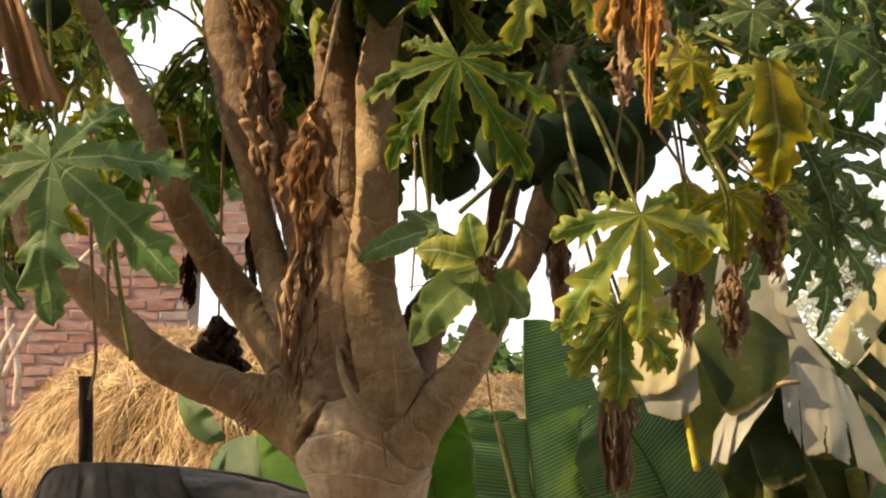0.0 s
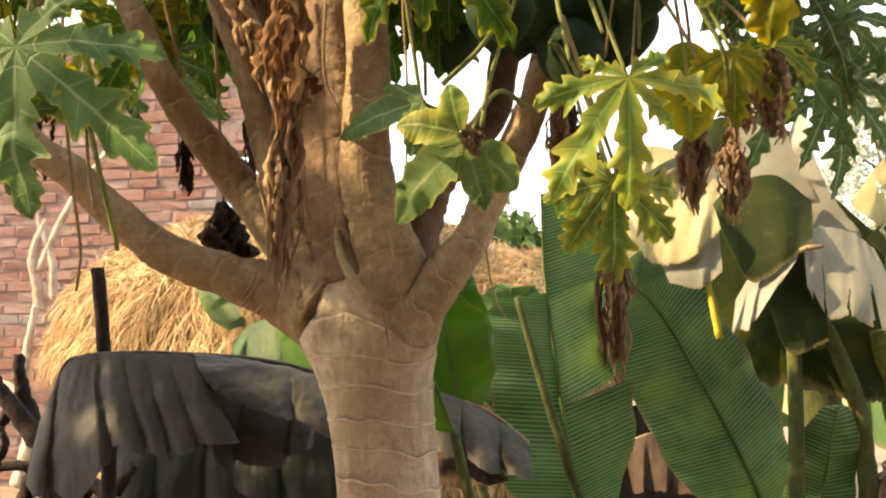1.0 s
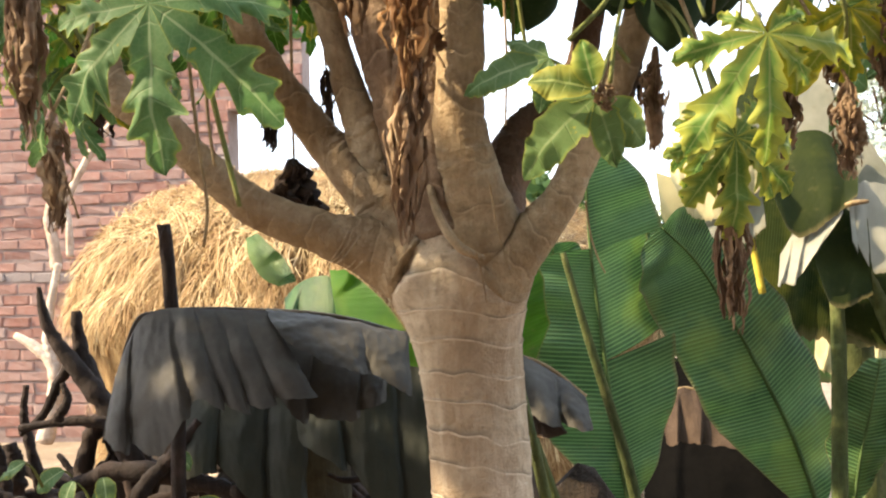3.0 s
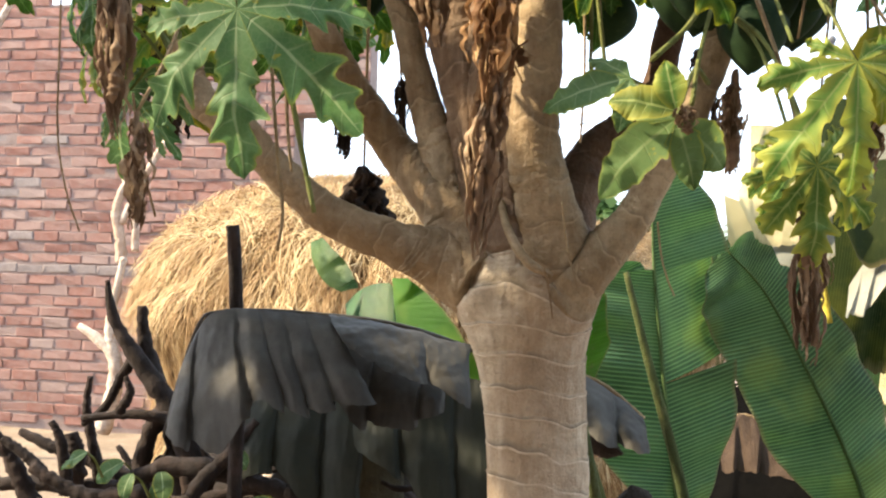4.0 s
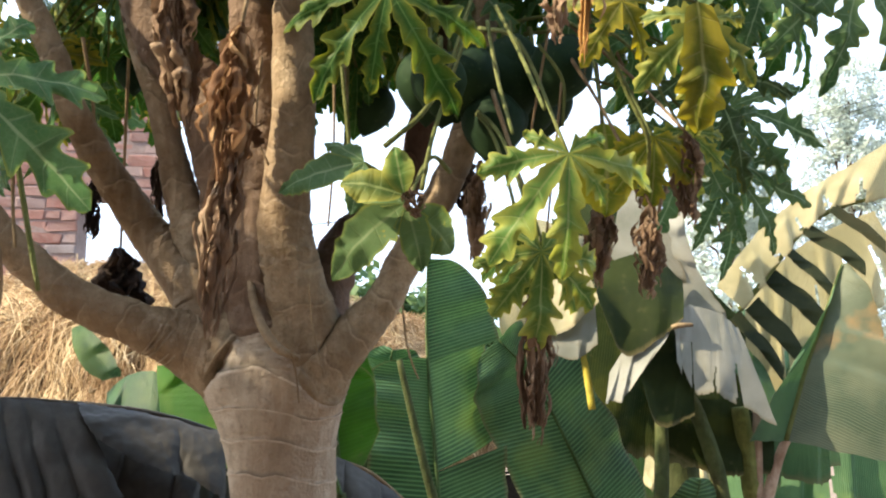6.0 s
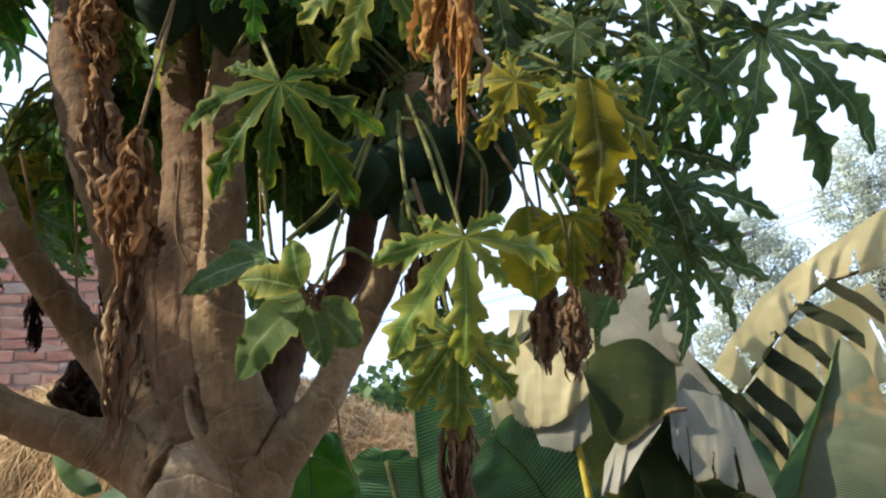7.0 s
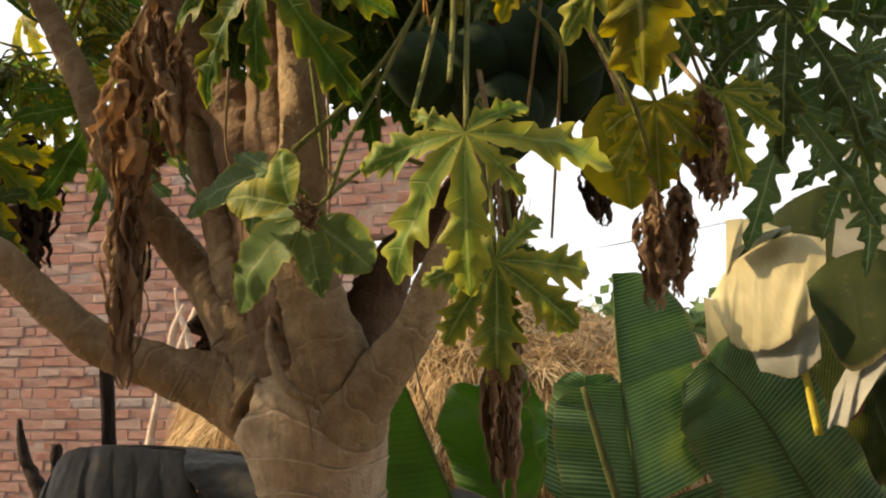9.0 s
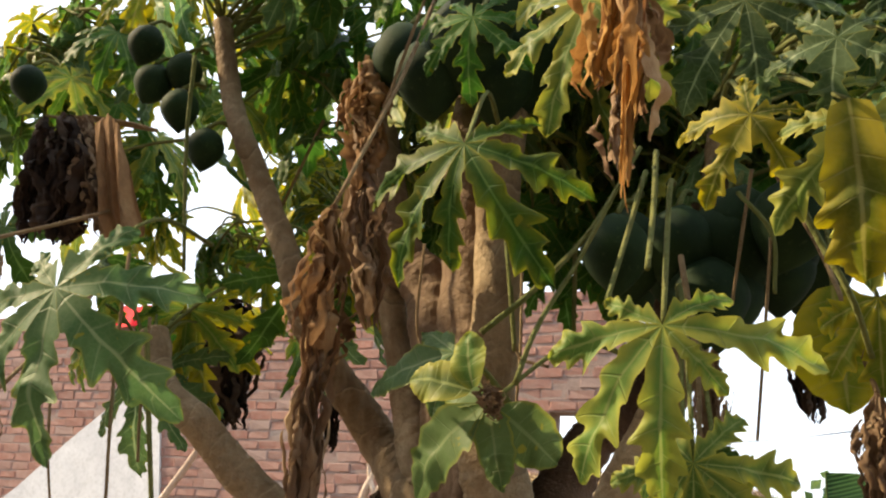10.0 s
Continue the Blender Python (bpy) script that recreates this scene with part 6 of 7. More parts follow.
for k, (pts, r) in enumerate((
    ([(-1.263, 0.950, 1.565), (-1.244, 0.950, 1.471), (-1.189, 0.950, 1.379), (-1.093, 0.950, 1.259), (-1.022, 0.950, 1.139), (-0.984, 0.950, 0.987)], (0.006, 0.016, 0.022, 0.03, 0.034, 0.036)),
    ([(-1.179, 1.000, 1.495), (-1.169, 1.000, 1.392), (-1.125, 1.000, 1.283), (-1.077, 1.000, 1.127), (-1.037, 1.000, 0.972)], (0.014, 0.02, 0.022, 0.025, 0.026)),
    ([(-1.603, 1.100, 1.100), (-1.474, 1.100, 1.054), (-1.328, 1.100, 1.013), (-1.167, 1.100, 0.942)], (0.012, 0.02, 0.024, 0.025)),
    ([(-1.357, 1.050, 1.282), (-1.366, 1.050, 1.200), (-1.351, 1.050, 1.119), (-1.318, 1.050, 0.975)], (0.008, 0.012, 0.016, 0.018)),
    ([(-1.298, 0.900, 1.185), (-1.166, 0.900, 1.203), (-1.051, 0.900, 1.199), (-0.937, 0.900, 1.167), (-0.855, 0.900, 1.112)], (0.010, 0.013, 0.018, 0.02, 0.02)),
    ([(-1.385, 1.000, 1.125), (-1.364, 1.000, 1.046), (-1.377, 1.000, 0.949)], (0.02, 0.026, 0.03)),
    ([(-0.761, 0.800, 1.222), (-0.826, 0.780, 1.135), (-0.887, 0.750, 1.065), (-0.917, 0.720, 0.999)], (0.012, 0.018, 0.02, 0.022)),
    ([(-0.837, 0.850, 1.137), (-0.745, 0.850, 1.157), (-0.624, 0.850, 1.179), (-0.537, 0.860, 1.197)], (0.014, 0.016, 0.014, 0.008)),
    ([(-0.792, 0.950, 1.061), (-0.698, 0.950, 1.090), (-0.628, 0.950, 1.124)], (0.010, 0.010, 0.008)),
    ([(-1.656, 0.900, 1.173), (-1.550, 0.900, 1.116), (-1.495, 0.900, 1.041), (-1.439, 0.900, 0.936)], (0.012, 0.02, 0.024, 0.03)),
    ([(-0.989, 1.000, 1.023), (-0.826, 1.000, 1.065), (-0.796, 1.000, 1.144)], (0.02, 0.024, 0.018)),
    ([(-1.711, 1.050, 0.949), (-1.495, 1.050, 0.963), (-1.283, 1.050, 0.961), (-1.060, 1.050, 0.992)], (0.02, 0.024, 0.028, 0.03)),
    ([(-1.095, 0.800, 1.056), (-0.971, 0.800, 1.093), (-0.816, 0.800, 1.074), (-0.664, 0.800, 1.041)], (0.02, 0.026, 0.026, 0.02)),
    ([(-1.194, 0.980, 1.345), (-1.234, 0.980, 1.280), (-1.274, 0.980, 1.206), (-1.340, 0.980, 1.155)], (0.016, 0.014, 0.012, 0.008)),
    ([(-1.080, 0.960, 1.227), (-1.126, 0.960, 1.147), (-1.148, 0.960, 1.067), (-1.153, 0.960, 0.973)], (0.024, 0.026, 0.026, 0.03)),
    ([(-1.378, 0.880, 1.176), (-1.351, 0.880, 1.131), (-1.335, 0.880, 1.055), (-1.328, 0.880, 0.979)], (0.009, 0.014, 0.018, 0.02)),
    ([(-1.171, 0.860, 1.213), (-1.141, 0.860, 1.268), (-1.154, 0.860, 1.312)], (0.014, 0.012, 0.007)),
    ([(-1.501, 0.850, 1.127), (-1.415, 0.850, 1.071), (-1.354, 0.850, 1.014)], (0.012, 0.016, 0.02)),
    ([(-1.355, 0.750, 1.078), (-1.209, 0.750, 1.015), (-1.038, 0.750, 1.027)], (0.016, 0.02, 0.022)),
)):
    stick("dead_branch", pts, r, WOOD_BURNT, "gnarled dark dead branch in a pile of firewood", "branch", 0.35, 36, "firewood pile")

# the tangle of shorter branches in the pile
rng = random.Random(55)
for k in range(34):
    p = Vector((rng.uniform(-1.3, -0.3), rng.uniform(0.78, 1.15), rng.uniform(0.72, 1.06)))
    a, ln = rng.uniform(0, math.pi), rng.uniform(0.14, 0.34)
    u = Vector((math.cos(a), rng.uniform(-0.3, 0.3), abs(math.sin(a)) * 0.75)) * ln
    bend = Vector((rng.uniform(-1, 1), rng.uniform(-1, 1), rng.uniform(-1, 1))) * ln * 0.14
    r = rng.uniform(0.008, 0.02)
    stick("dead_branch", [p - u * 0.5, p + bend, p + u * 0.3 - bend, p + u * 0.55], (r * 1.3, r, r * 0.9, r * 0.5), WOOD_BURNT, "gnarled dark dead branch in a pile of firewood", "branch", 0.35, 20, "firewood pile")

# pile that the dead branches rest on
def heap(name, centre, size, mat, label, category, seed, rough=0.25):
    bm = bmesh.new()
    bmesh.ops.create_icosphere(bm, subdivisions=4, radius=1)
    for v in bm.verts:
        p = v.co.copy()
        k = 1 + rough * noise.noise(p * 2.1 + Vector((seed, 0, 0))) + rough * 0.5 * noise.noise(p * 5 + Vector((seed, 0, 0)))
        v.co = Vector((centre[0] + p.x * size[0] * k, centre[1] + p.y * size[1] * k, centre[2] + max(-0.2, p.z) * size[2] * k))
    return tagged(part(name, bm, mat), label, category)


# litter colour lowered to near black for the shade under the grey leaf
LITTER_SHADED = mat_simple("leaf_litter_shaded", (0.014, 0.011, 0.008), (0.04, 0.028, 0.02), 9, 0.95, 0.8, 0.03)
SHADE_BLACK = mat_simple("shade_black", (0.005, 0.005, 0.005), (0.012, 0.011, 0.01), 6, 0.95, 0.4, 0.01, 0.05)
heap("litter_mound", (-0.85, 1.25, 0.0), (0.75, 0.42, 1.06), LITTER_SHADED, "mound of litter under the dead branches, darkened for shade", "mound", 3, 0.35)
# a black sheet added where only shade lies between the banana leaves
sheet = thing("shade_sheet", "black sheet standing in for the shade between the banana plants", "tarpaulin")
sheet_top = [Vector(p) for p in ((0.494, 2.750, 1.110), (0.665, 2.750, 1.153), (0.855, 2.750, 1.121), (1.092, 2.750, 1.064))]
part("cloth", drape_bm(sheet_top, [Vector((p.x, p.y - 0.12, -0.04)) for p in sheet_top], 25, 60, 12, 2, 0.012), SHADE_BLACK, sheet)
part("rope", tube_bm([p + Vector((0, 0, 0.004)) for p in sheet_top], [0.005, 0.005], 20, 6), SHADE_BLACK, sheet)
heap("soil_mound", (0.15, 1.35, 0.0), (0.55, 0.3, 0.95), LITTER_SHADED, "low mound of banana litter and soil, darkened for shade", "mound", 7, 0.3)
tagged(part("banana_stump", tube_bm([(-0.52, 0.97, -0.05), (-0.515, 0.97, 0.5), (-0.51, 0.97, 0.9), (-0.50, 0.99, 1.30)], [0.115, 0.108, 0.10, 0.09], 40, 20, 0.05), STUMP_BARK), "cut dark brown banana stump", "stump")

# low leaves of weeds between the branches
weeds = thing("weed", "low broad-leaved weeds among the firewood", "weed", kind="stuff")
rng = random.Random(8)
for k in range(8):
    x, y = rng.uniform(-1.15, -0.62), rng.uniform(0.45, 0.8)
    c = Vector((x, y, rng.uniform(1.03, 1.17)))
    a = rng.uniform(-1.2, 1.2)
    papaya_leaf(weeds, c, (math.sin(a), -0.4, -0.35), (rng.uniform(-0.4, 0.4), -0.5, 0.8), rng.uniform(0.05, 0.09), c + Vector((rng.uniform(-0.03, 0.03), 0.06, -0.07)), LEAF_BLUE, 900 + k, 1, 0.3, wide=1.3, plain=0.95)

stick("pale_stick", [(-0.857, 1.150, 0.999), (-0.769, 1.150, 1.025), (-0.675, 1.150, 1.054)], (0.011, 0.012, 0.010), WOOD_PALE, "short pale barkless stick on the woodpile", "stick", 0.1)
# bare pale branches leaning by the wall
for pts, r in (
    ([(-3.542, 5.600, 1.544), (-3.569, 5.600, 1.757), (-3.603, 5.600, 1.927), (-3.564, 5.600, 2.078), (-3.497, 5.600, 2.229)], (0.045, 0.04, 0.035, 0.03, 0.016)),
    ([(-3.554, 5.600, 1.843), (-3.479, 5.600, 2.016), (-3.288, 5.600, 2.361), (-3.053, 5.600, 2.670), (-2.916, 5.600, 2.832)], (0.028, 0.026, 0.028, 0.026, 0.018)),
    ([(-3.441, 5.600, 1.633), (-3.453, 5.600, 1.931), (-3.540, 5.600, 2.164), (-3.575, 5.600, 2.357)], (0.03, 0.026, 0.02, 0.01)),
    ([(-2.938, 4.200, 0.526), (-2.874, 4.200, 0.771), (-2.871, 4.200, 0.977), (-2.980, 4.200, 1.093), (-3.114, 4.200, 1.174)], (0.055, 0.05, 0.042, 0.036, 0.02)),
    ([(-2.871, 4.200, 0.977), (-2.909, 4.200, 1.183), (-2.834, 4.200, 1.600)], (0.04, 0.03, 0.02)),
):
    stick("dry_branch", pts, r, WOOD_PALE, "bare pale branch leaning by the brick wall", "branch", 0.25, 30, "bare branches")
stick("bamboo_pole", [(-7.2, 5.6, -0.05), (-5.336, 5.600, 2.198), (-4.656, 5.600, 3.309), (-4.434, 5.600, 3.704), (-4.260, 5.600, 4.052)], (0.03, 0.03, 0.028, 0.026, 0.02), WOOD_PALE, "pale bamboo pole leaning in the yard", "pole", 0.05)

# thin dry stalks hanging from the crown
for pts, r in (
    ([(-0.679, -0.350, 2.075), (-0.679, -0.350, 1.940), (-0.678, -0.350, 1.822), (-0.662, -0.350, 1.739), (-0.639, -0.350, 1.679)], 0.0022),
    ([(-0.320, -0.450, 2.025), (-0.316, -0.450, 1.896), (-0.305, -0.450, 1.784), (-0.296, -0.450, 1.709), (-0.302, -0.450, 1.657)], 0.0034),
    ([(-0.316, -0.400, 1.952), (-0.309, -0.400, 1.828), (-0.301, -0.400, 1.766)], 0.0034),
    ([(-0.026, -0.200, 2.090), (-0.029, -0.200, 1.978), (-0.007, -0.200, 1.922)], 0.003),
    ([(0.093, -0.200, 2.125), (0.105, -0.200, 2.030), (0.117, -0.200, 1.937)], 0.005),
    ([(0.053, -0.120, 1.748), (0.063, -0.120, 1.678), (0.083, -0.120, 1.604)], 0.0022),
    ([(-0.585, -0.100, 2.513), (-0.576, -0.100, 2.347), (-0.540, -0.100, 2.107)], 0.006),
    ([(0.099, -0.200, 2.106), (0.108, -0.200, 2.013), (0.121, -0.200, 1.934), (0.164, -0.200, 1.916)], 0.0035),
    ([(0.416, -0.200, 2.154), (0.402, -0.200, 2.062), (0.391, -0.200, 1.986)], 0.003),
    ([(0.437, -0.200, 2.066), (0.434, -0.200, 2.025), (0.418, -0.200, 1.829)], 0.003),
    ([(0.399, -0.200, 2.126), (0.438, -0.200, 2.070), (0.440, -0.200, 1.998)], 0.004),
    ([(-0.586, -0.300, 1.890), (-0.567, -0.300, 1.783), (-0.544, -0.300, 1.704)], 0.003),
    ([(-0.319, -0.400, 1.938), (-0.300, -0.400, 1.849), (-0.268, -0.400, 1.711)], 0.0055),
    ([(0.077, -0.100, 2.115), (0.082, -0.100, 1.961), (0.078, -0.100, 1.843)], 0.003),
    ([(0.083, 0.100, 2.170), (0.085, 0.100, 2.068), (0.085, 0.100, 1.997)], 0.005),
    ([(0.202, -0.100, 1.720), (0.209, -0.100, 1.667), (0.219, -0.100, 1.632), (0.231, -0.100, 1.604)], 0.0022),
    ([(0.024, -0.070, 1.643), (0.033, -0.060, 1.602), (0.039, -0.060, 1.559)], 0.0022),
    ([(-0.024, -0.350, 2.210), (0.011, -0.350, 2.321), (0.043, -0.350, 2.426)], 0.0035),
    ([(0.177, -0.430, 1.911), (0.227, -0.400, 1.967), (0.262, -0.330, 2.052), (0.292, -0.250, 2.177)], 0.0048),
    ([(0.227, -0.450, 1.852), (0.237, -0.420, 1.919), (0.258, -0.360, 2.006), (0.290, -0.300, 2.126)], 0.004),
    ([(0.314, -0.300, 2.125), (0.324, -0.400, 2.015), (0.337, -0.500, 1.919)], 0.0042),
    ([(0.326, -0.300, 2.149), (0.353, -0.400, 2.051), (0.376, -0.500, 1.951)], 0.0045),
    ([(0.475, -0.350, 2.093), (0.509, -0.350, 2.014), (0.538, -0.350, 1.952), (0.550, -0.300, 1.902)], 0.005),
):
    part("dry_stalk" if r < 0.004 else "stalk", tube_bm(pts, [r * 0.78, r * 0.72, r * 0.62], 20, 6), PETIOLE_DRY if r in (0.0022, 0.003, 0.0034, 0.0035) else PETIOLE, tree)

# banana flower and fruit stalk
flower = thing("banana_flower", "purple-brown banana flower on a thick stalk", "flower")
part("bud", fruit_bm(0.022, 0.09, 2), mat_simple("purple_bract", (0.10, 0.03, 0.025), (0.20, 0.07, 0.05), 18, 0.6)).parent = flower
part("flower_stalk", tube_bm([(0, 0, 0.03), (0.02, 0.0, 0.10), (0.06, 0.04, 0.16), (0.12, 0.07, 0.10)], [0.010, 0.010, 0.011, 0.012], 14, 8), STEM).parent = flower
flower.matrix_world = Matrix.Translation((0.915, 1.72, 1.56))

# ---------------------------------------------------------------- trees in the distance
def foliage_mat(name, a, b):
    k = Mat(name, 0.6, 0.3)
    isl = k.n("ShaderNodeNewGeometry").outputs["Random Per Island"]
    base = k.mix(isl, a, b)
    k.colour(base)
    k.through_light(base, 0.35)
    return k.m


FOLIAGE = foliage_mat("bush_leaves", (0.05, 0.10, 0.03), (0.12, 0.19, 0.06))
# pale leaf colour: the haze of distance is painted into it
FOLIAGE_HAZED = foliage_mat("far_leaves_hazed", (0.40, 0.45, 0.37), (0.48, 0.53, 0.45))


def leafy_tree(name, base, height, blobs, count, leaf, mat, seed, label, trunk_r=0.08, long=1.6):
    """A tree: trunk, limbs to each clump, and a crown of single leaves in uneven clumps."""
    root = thing(name, label, "tree")
    rng = random.Random(seed)
    base = Vector(base)
    top = base + Vector((0, 0, height))
    bm = tube_bm([base, base.lerp(top, 0.5) + Vector((0.03 * height * 0.3, 0, 0)), top], [trunk_r, trunk_r * 0.7, trunk_r * 0.3], 12, 8, 0.1)
    for c, r in blobs:
        bm = tube_bm([base.lerp(top, 0.55), (base.lerp(top, 0.7) + Vector(c)) / 2, Vector(c)], [trunk_r * 0.45, trunk_r * 0.3, trunk_r * 0.12], 6, 6, 0.1, bm=bm)
    part("trunk", bm, BARK_DARK, root)
    verts, faces = [], []
    total = sum(r * r for _, r in blobs)
    for c, r in blobs:
        for k in range(int(count * r * r / total)):
            d = Vector((rng.gauss(0, 1), rng.gauss(0, 1), rng.gauss(0, 1))).normalized()
            q = r * rng.uniform(0.25, 1.0) ** 0.5 * (1 + 0.5 * noise.noise(d * 2.3 + Vector((seed, r, 0))))
            p = Vector(c) + Vector((d.x * q, d.y * q, d.z * q * 0.8))
            if noise.noise(p * (1.6 / r)) < -0.18:
                continue
            t = Vector((rng.uniform(-1, 1), rng.uniform(-1, 1), rng.uniform(-1.2, 0.4))).normalized() * leaf * long * rng.uniform(0.6, 1.2)
            s = t.cross(Vector((rng.uniform(-1, 1), rng.uniform(-1, 1), rng.uniform(-1, 1)))).normalized() * leaf * 0.5
            n0 = len(verts)
            verts += [p, p + t * 0.5 + s, p + t, p + t * 0.5 - s]
            faces.append((n0, n0 + 1, n0 + 2, n0 + 3))
    mesh_part("crown", verts, faces, mat, root)
    return root


leafy_tree("bush", (-0.1, 6.6, 0), 1.9, [((-0.55, 6.5, 1.75), 0.45), ((-0.15, 6.5, 1.9), 0.5), ((0.25, 6.6, 1.8), 0.5), ((0.1, 6.5, 1.3), 0.6), ((-0.5, 6.6, 1.2), 0.5), ((0.7, 6.8, 1.5), 0.55), ((1.2, 7.0, 1.3), 0.6)], 8000, 0.095, FOLIAGE, 3, "dense green bush behind the haystack", 0.05, 1.3)
leafy_tree("eucalyptus_tree", (9.7, 30, 0), 8.2, [((9.6, 30, 8.3), 1.0), ((8.8, 30, 7.2), 0.9), ((10.4, 30, 7.3), 1.1), ((9.5, 30, 6.0), 1.2), ((10.8, 30.5, 5.6), 1.2), ((8.7, 30.5, 4.8), 1.1)], 16000, 0.075, FOLIAGE_HAZED, 4, "tall eucalyptus tree far off, haze in its leaf colour", 0.12, 2.4)
leafy_tree("eucalyptus_tree", (14.3, 32, 0), 10.5, [((14.2, 32, 11.0), 1.3), ((13.4, 32, 9.6), 1.1), ((15.1, 32, 9.4), 1.3), ((14.2, 32, 8.0), 1.5), ((15.5, 32, 6.8), 1.5), ((13.3, 32, 6.4), 1.1)], 18000, 0.08, FOLIAGE_HAZED, 5, "tall eucalyptus tree far off, haze in its leaf colour", 0.14, 2.4)
leafy_tree("far_tree", (-2.0, 40, 0), 2.8, [((-12 + 2.6 * k, 40 + (k % 3), 1.8 + 0.7 * ((k * 7) % 3)), 2.0) for k in range(13)], 12000, 0.2, FOLIAGE_HAZED, 8, "line of trees on the horizon, haze in their leaf colour", 0.1, 1.5)
leafy_tree("far_tree", (8.0, 22, 0), 2.8, [((7.2, 22, 3.2), 1.0), ((8.2, 22, 3.3), 1.0), ((9.2, 22, 3.1), 1.2), ((6.3, 22, 2.6), 1.0), ((10.4, 22, 3.0), 1.3), ((8.0, 22, 2.0), 1.4), ((11.8, 22, 3.0), 1.4)], 9000, 0.12, FOLIAGE_HAZED, 6, "row of low green trees far off, pale with painted haze", 0.1, 1.5)

# an unseen tree added beside the yard to dapple the trunk with shade
shade = []
for target, r in (((0.0, 0.0, 1.15), 0.5), ((0.1, 0.0, 0.5), 0.5), ((-0.05, 0.1, 1.6), 0.32), ((-0.35, -0.1, 1.75), 0.32), ((-0.6, 0.5, 1.15), 0.5), ((-0.2, 0.5, 0.9), 0.45), ((0.45, 2.0, 0.75), 0.4)):
    shade.append((tuple(Vector(target) + sun_from * 4.4), r))
leafy_tree("unseen_shade_tree", (-3.5, -1.8, 0), 3.2, shade, 1250, 0.12, FOLIAGE, 9, "unseen leafy tree added to cast dappled shade", 0.08, 1.4)

pole = thing("utility_pole", "grey concrete utility pole with insulators and wires", "pole")
part("shaft", tube_bm([(7.35, 28, -0.1), (7.1, 28, 4.3), (6.4, 28, 8.3)], [0.14, 0.12, 0.09], 12, 8), CONCRETE, pole)
def crossarm(a, b, r):
    bm = bmesh.new()
    bmesh.ops.create_cube(bm, size=1)
    a, b = Vector(a), Vector(b)
    m = turn_to((a + b) / 2, b - a, (0, 0, 1)) @ Matrix.Diagonal((r * 2, (b - a).length, r * 2, 1))
    bmesh.ops.transform(bm, matrix=m, verts=bm.verts)
    return part("crossarm", bm, METAL, pole, "", False)


crossarm((6.05, 27.9, 6.95), (9.1, 27.7, 7.75), 0.06)
crossarm((6.15, 27.9, 6.35), (8.15, 27.9, 6.75), 0.05)
crossarm((5.75, 27.9, 7.55), (6.55, 27.9, 6.95), 0.035)
for x, z in ((5.75, 7.6), (6.75, 7.2), (7.35, 7.35), (7.95, 7.5), (8.5, 7.62)):
    part("insulator", tube_bm([(x, 27.85, z - 0.05), (x, 27.85, z + 0.08), (x, 27.85, z + 0.14), (x, 27.85, z + 0.26), (x, 27.85, z + 0.36)], [0.03, 0.11, 0.06, 0.12, 0.05], 10, 8), METAL, pole, "dark glazed insulator")
for z0, x0 in ((7.3, 5.8), (7.3, 7.3), (7.3, 7.9)):
    wire = tube_bm([(-14, 29, 5.0), (-4, 28.6, 5.2), (x0, 27.95, z0), (16, 27, 10.2)], [0.009] * 4, 40, 5)
    part("wire", wire, METAL, pole)

# ---------------------------------------------------------------- things at the wall
plaster_bm = bmesh.new()
outline = [(-10.5, 0.0), (-6.95, 0.0), (-7.0, 1.9), (-7.12, 2.6), (-7.2, 3.04), (-7.55, 3.10), (-7.85, 2.95), (-8.43, 2.54), (-9.1, 2.02), (-10.5, 1.1)]
front_v = [plaster_bm.verts.new((x, WALL_Y - 0.035, z)) for x, z in outline]
back_v = [plaster_bm.verts.new((x, WALL_Y - 0.004, z)) for x, z in outline]
plaster_bm.faces.new(front_v)
for a in range(len(outline)):
    plaster_bm.faces.new((front_v[a], back_v[a], back_v[(a + 1) % len(outline)], front_v[(a + 1) % len(outline)]))
tagged(part("white_plaster", plaster_bm, PLASTER, None, "", False), "whitewashed plaster on the brick wall", "wall", kind="structure")
red = thing("red_cloth", "bright red cloth draped over the wall top", "cloth")
part("cloth", drape_bm([(-8.15, 7.2, 4.16), (-7.9, 7.2, 4.06), (-7.5, 7.2, 4.05), (-7.15, 7.2, 4.10)], [(-8.1, 7.17, 3.87), (-7.85, 7.16, 3.80), (-7.45, 7.17, 3.82), (-7.15, 7.17, 3.83)], 15, 40, 8, 6, 0.05), CLOTH_RED, red)

# unseen wall added at the camera's back to cut the frontal skylight
tagged(part("wall_south", box_bm(-5, -3.9, -0.2, 8, -3.6, 7.4), MORTAR, None, "", False), "plain unseen wall added behind the camera to block skylight", "wall", kind="structure")

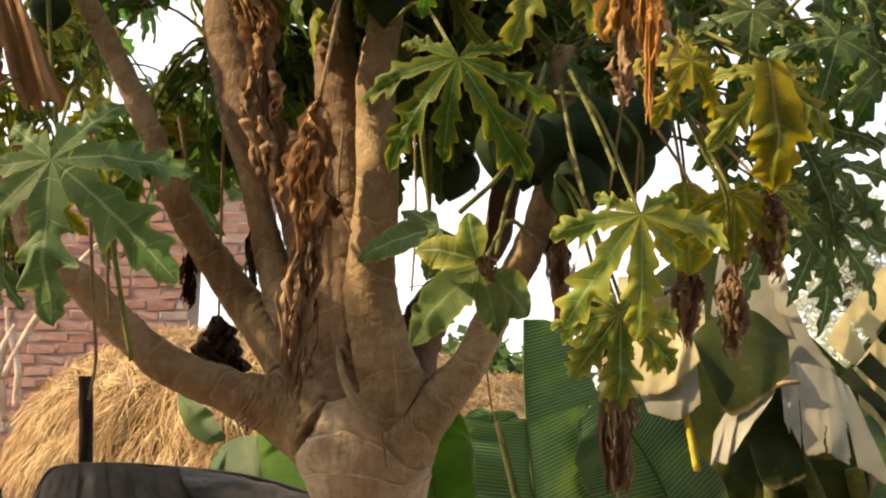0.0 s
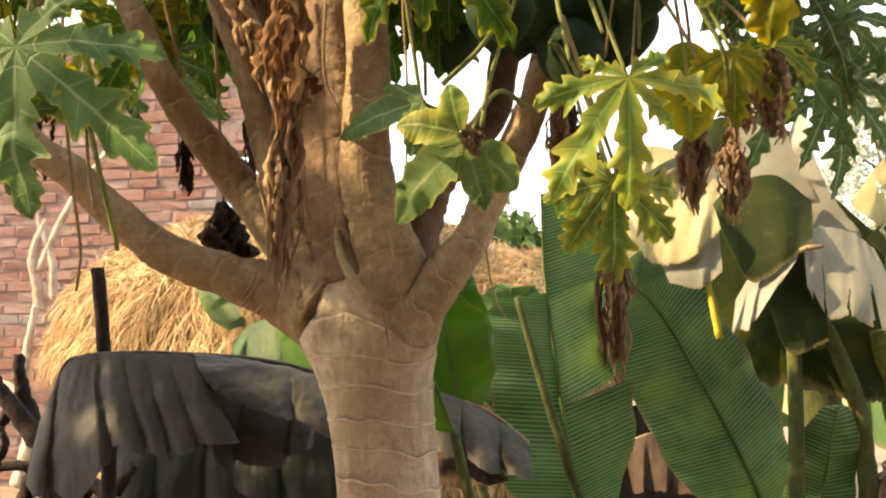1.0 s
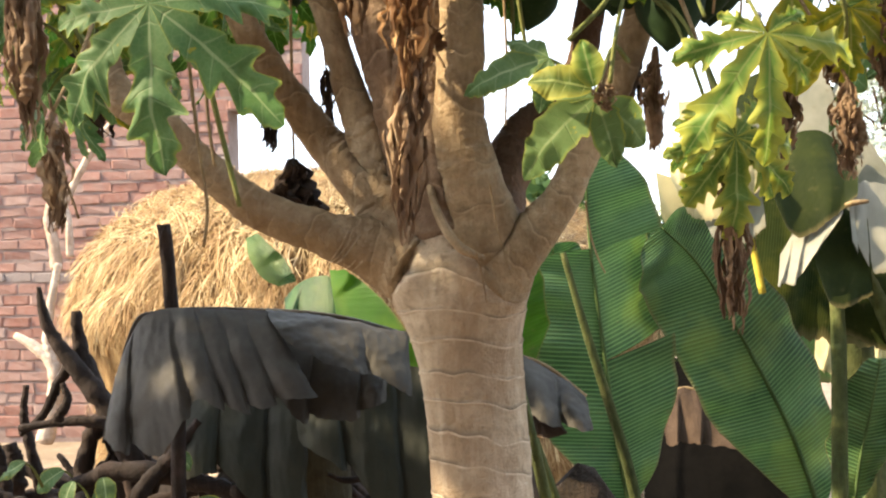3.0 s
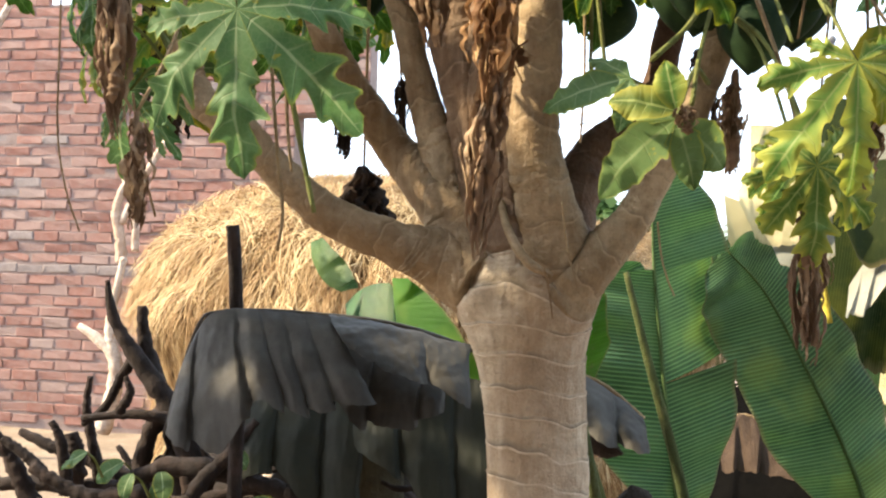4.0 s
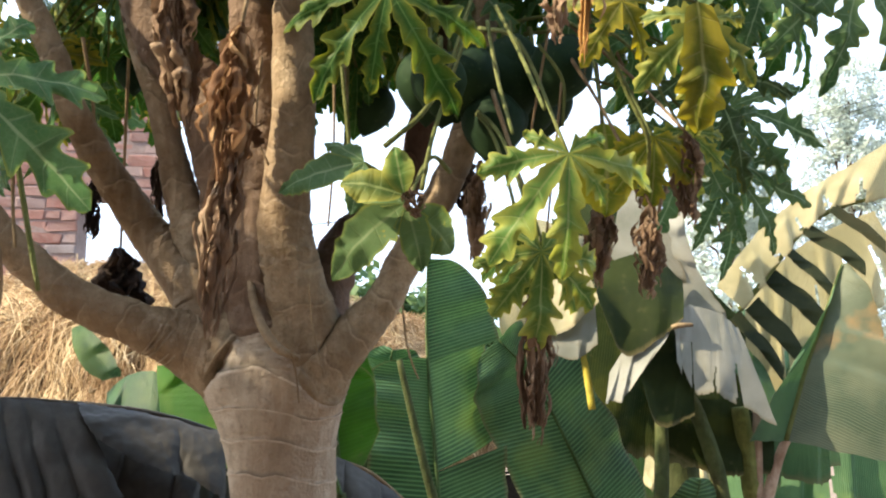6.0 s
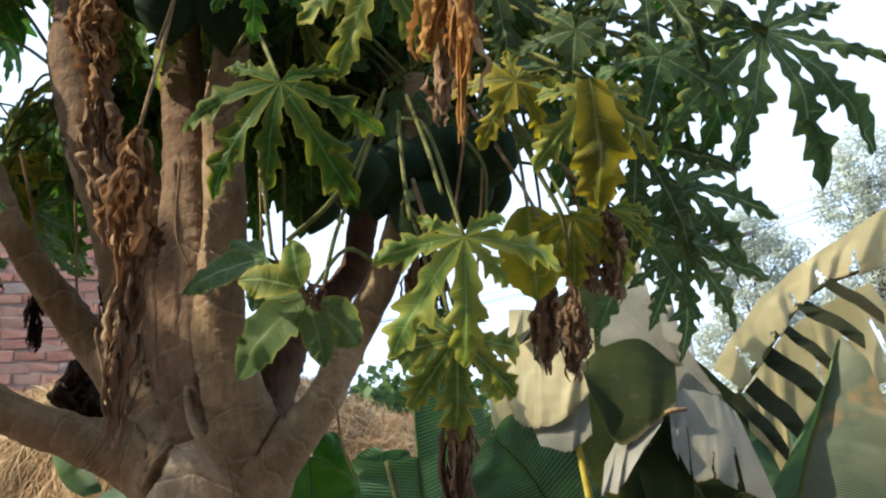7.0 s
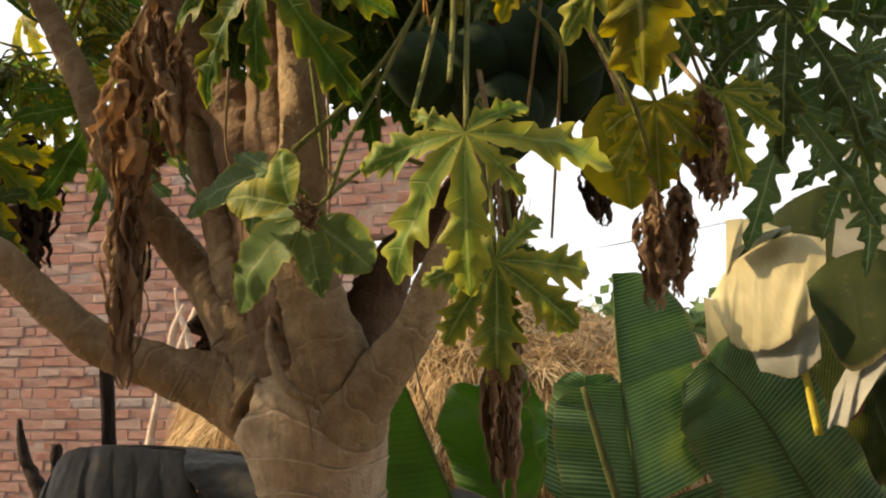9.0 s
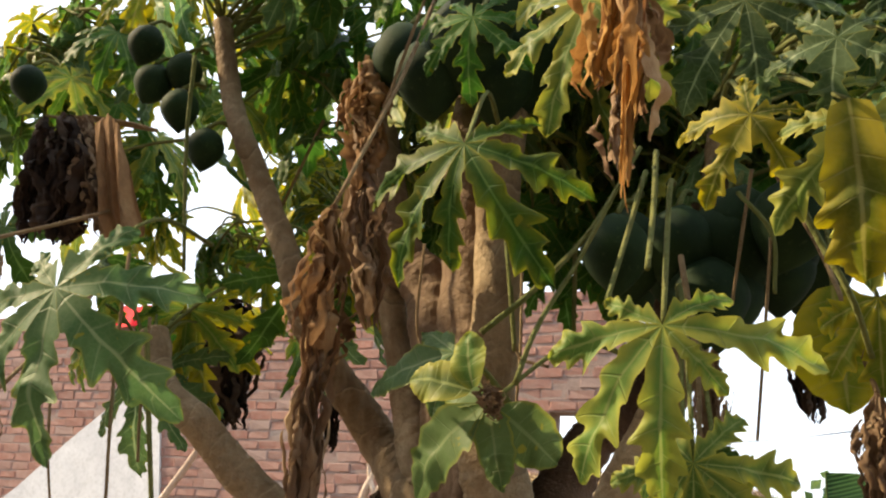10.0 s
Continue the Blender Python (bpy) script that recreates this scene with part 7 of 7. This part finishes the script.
# ---------------------------------------------------------------- bricks, last
def brick_meshes():
    made = []
    for k in range(6):
        rng = random.Random(70 + k)
        bm = bmesh.new()
        bmesh.ops.create_cube(bm, size=1)
        bmesh.ops.bevel(bm, geom=bm.edges[:], offset=0.06, segments=1, affect='EDGES')
        for v in bm.verts:
            v.co += Vector((rng.uniform(-0.03, 0.03), rng.uniform(-0.10, 0.10), rng.uniform(-0.07, 0.07)))
        me = bpy.data.meshes.new("brick")
        bm.to_mesh(me)
        bm.free()
        me.materials.append(BRICK)
        made.append(me)
    return made


BRICKS = brick_meshes()
GREY_BRICK = BRICKS[0].copy()
GREY_BRICK.materials.clear()
GREY_BRICK.materials.append(GREY_MORTAR)
rng = random.Random(21)
rest_v, rest_f, singles = [], [], 0
unit_v = [[tuple(v.co) for v in me.vertices] for me in BRICKS]
unit_f = [[tuple(p.vertices) for p in me.polygons] for me in BRICKS]
rows_n = int(TOP_Z / COURSE)
for row in range(rows_n + 1):
    z = row * COURSE + COURSE / 2
    end = UPPER_X1 if z > LEDGE_Z else WALL_X1
    x = end - (BRICK_L * 0.5 if row % 2 else 0) * rng.uniform(0.9, 1.1)
    first = True
    while x > WALL_X0 + 0.3:
        if first and row % 2:
            x0, x1, first = x, end, False
        else:
            ln = BRICK_L * (rng.choice((1, 1, 1, 0.5)) if row % 6 == 3 else 1) * rng.uniform(0.94, 1.05)
            x1, x0 = x, x - ln
            x = x0
        if row == rows_n and rng.random() < 0.35:
            continue
        size = Vector((x1 - x0 - rng.uniform(0.003, 0.010), 0.07, COURSE - rng.uniform(0.010, 0.028)))
        place = Vector(((x0 + x1) / 2, WALL_Y + 0.024 + rng.uniform(-0.006, 0.008), z + rng.uniform(-0.004, 0.004)))
        k = rng.randrange(6)
        grey = row in (13, 14) and place.x < -4.0 and rng.random() < 0.8 or rng.random() < 0.03
        if -5.7 < place.x < -2.75 and 1.35 < z and singles < 300:
            ob = new("brick", GREY_BRICK if grey else BRICKS[k])
            ob.location, ob.scale = place, size
            ob.rotation_euler = (0, rng.uniform(-0.012, 0.012), rng.choice((0, math.pi)))
            ob.parent = brick_wall
            singles += 1
        else:
            n0 = len(rest_v)
            rest_v += [(place.x + v[0] * size.x, place.y + v[1] * size.y, place.z + v[2] * size.z) for v in unit_v[k]]
            rest_f += [tuple(n0 + i for i in f) for f in unit_f[k]]
tagged(mesh_part("brickwork", rest_v, rest_f, BRICK, brick_wall), kind="stuff")
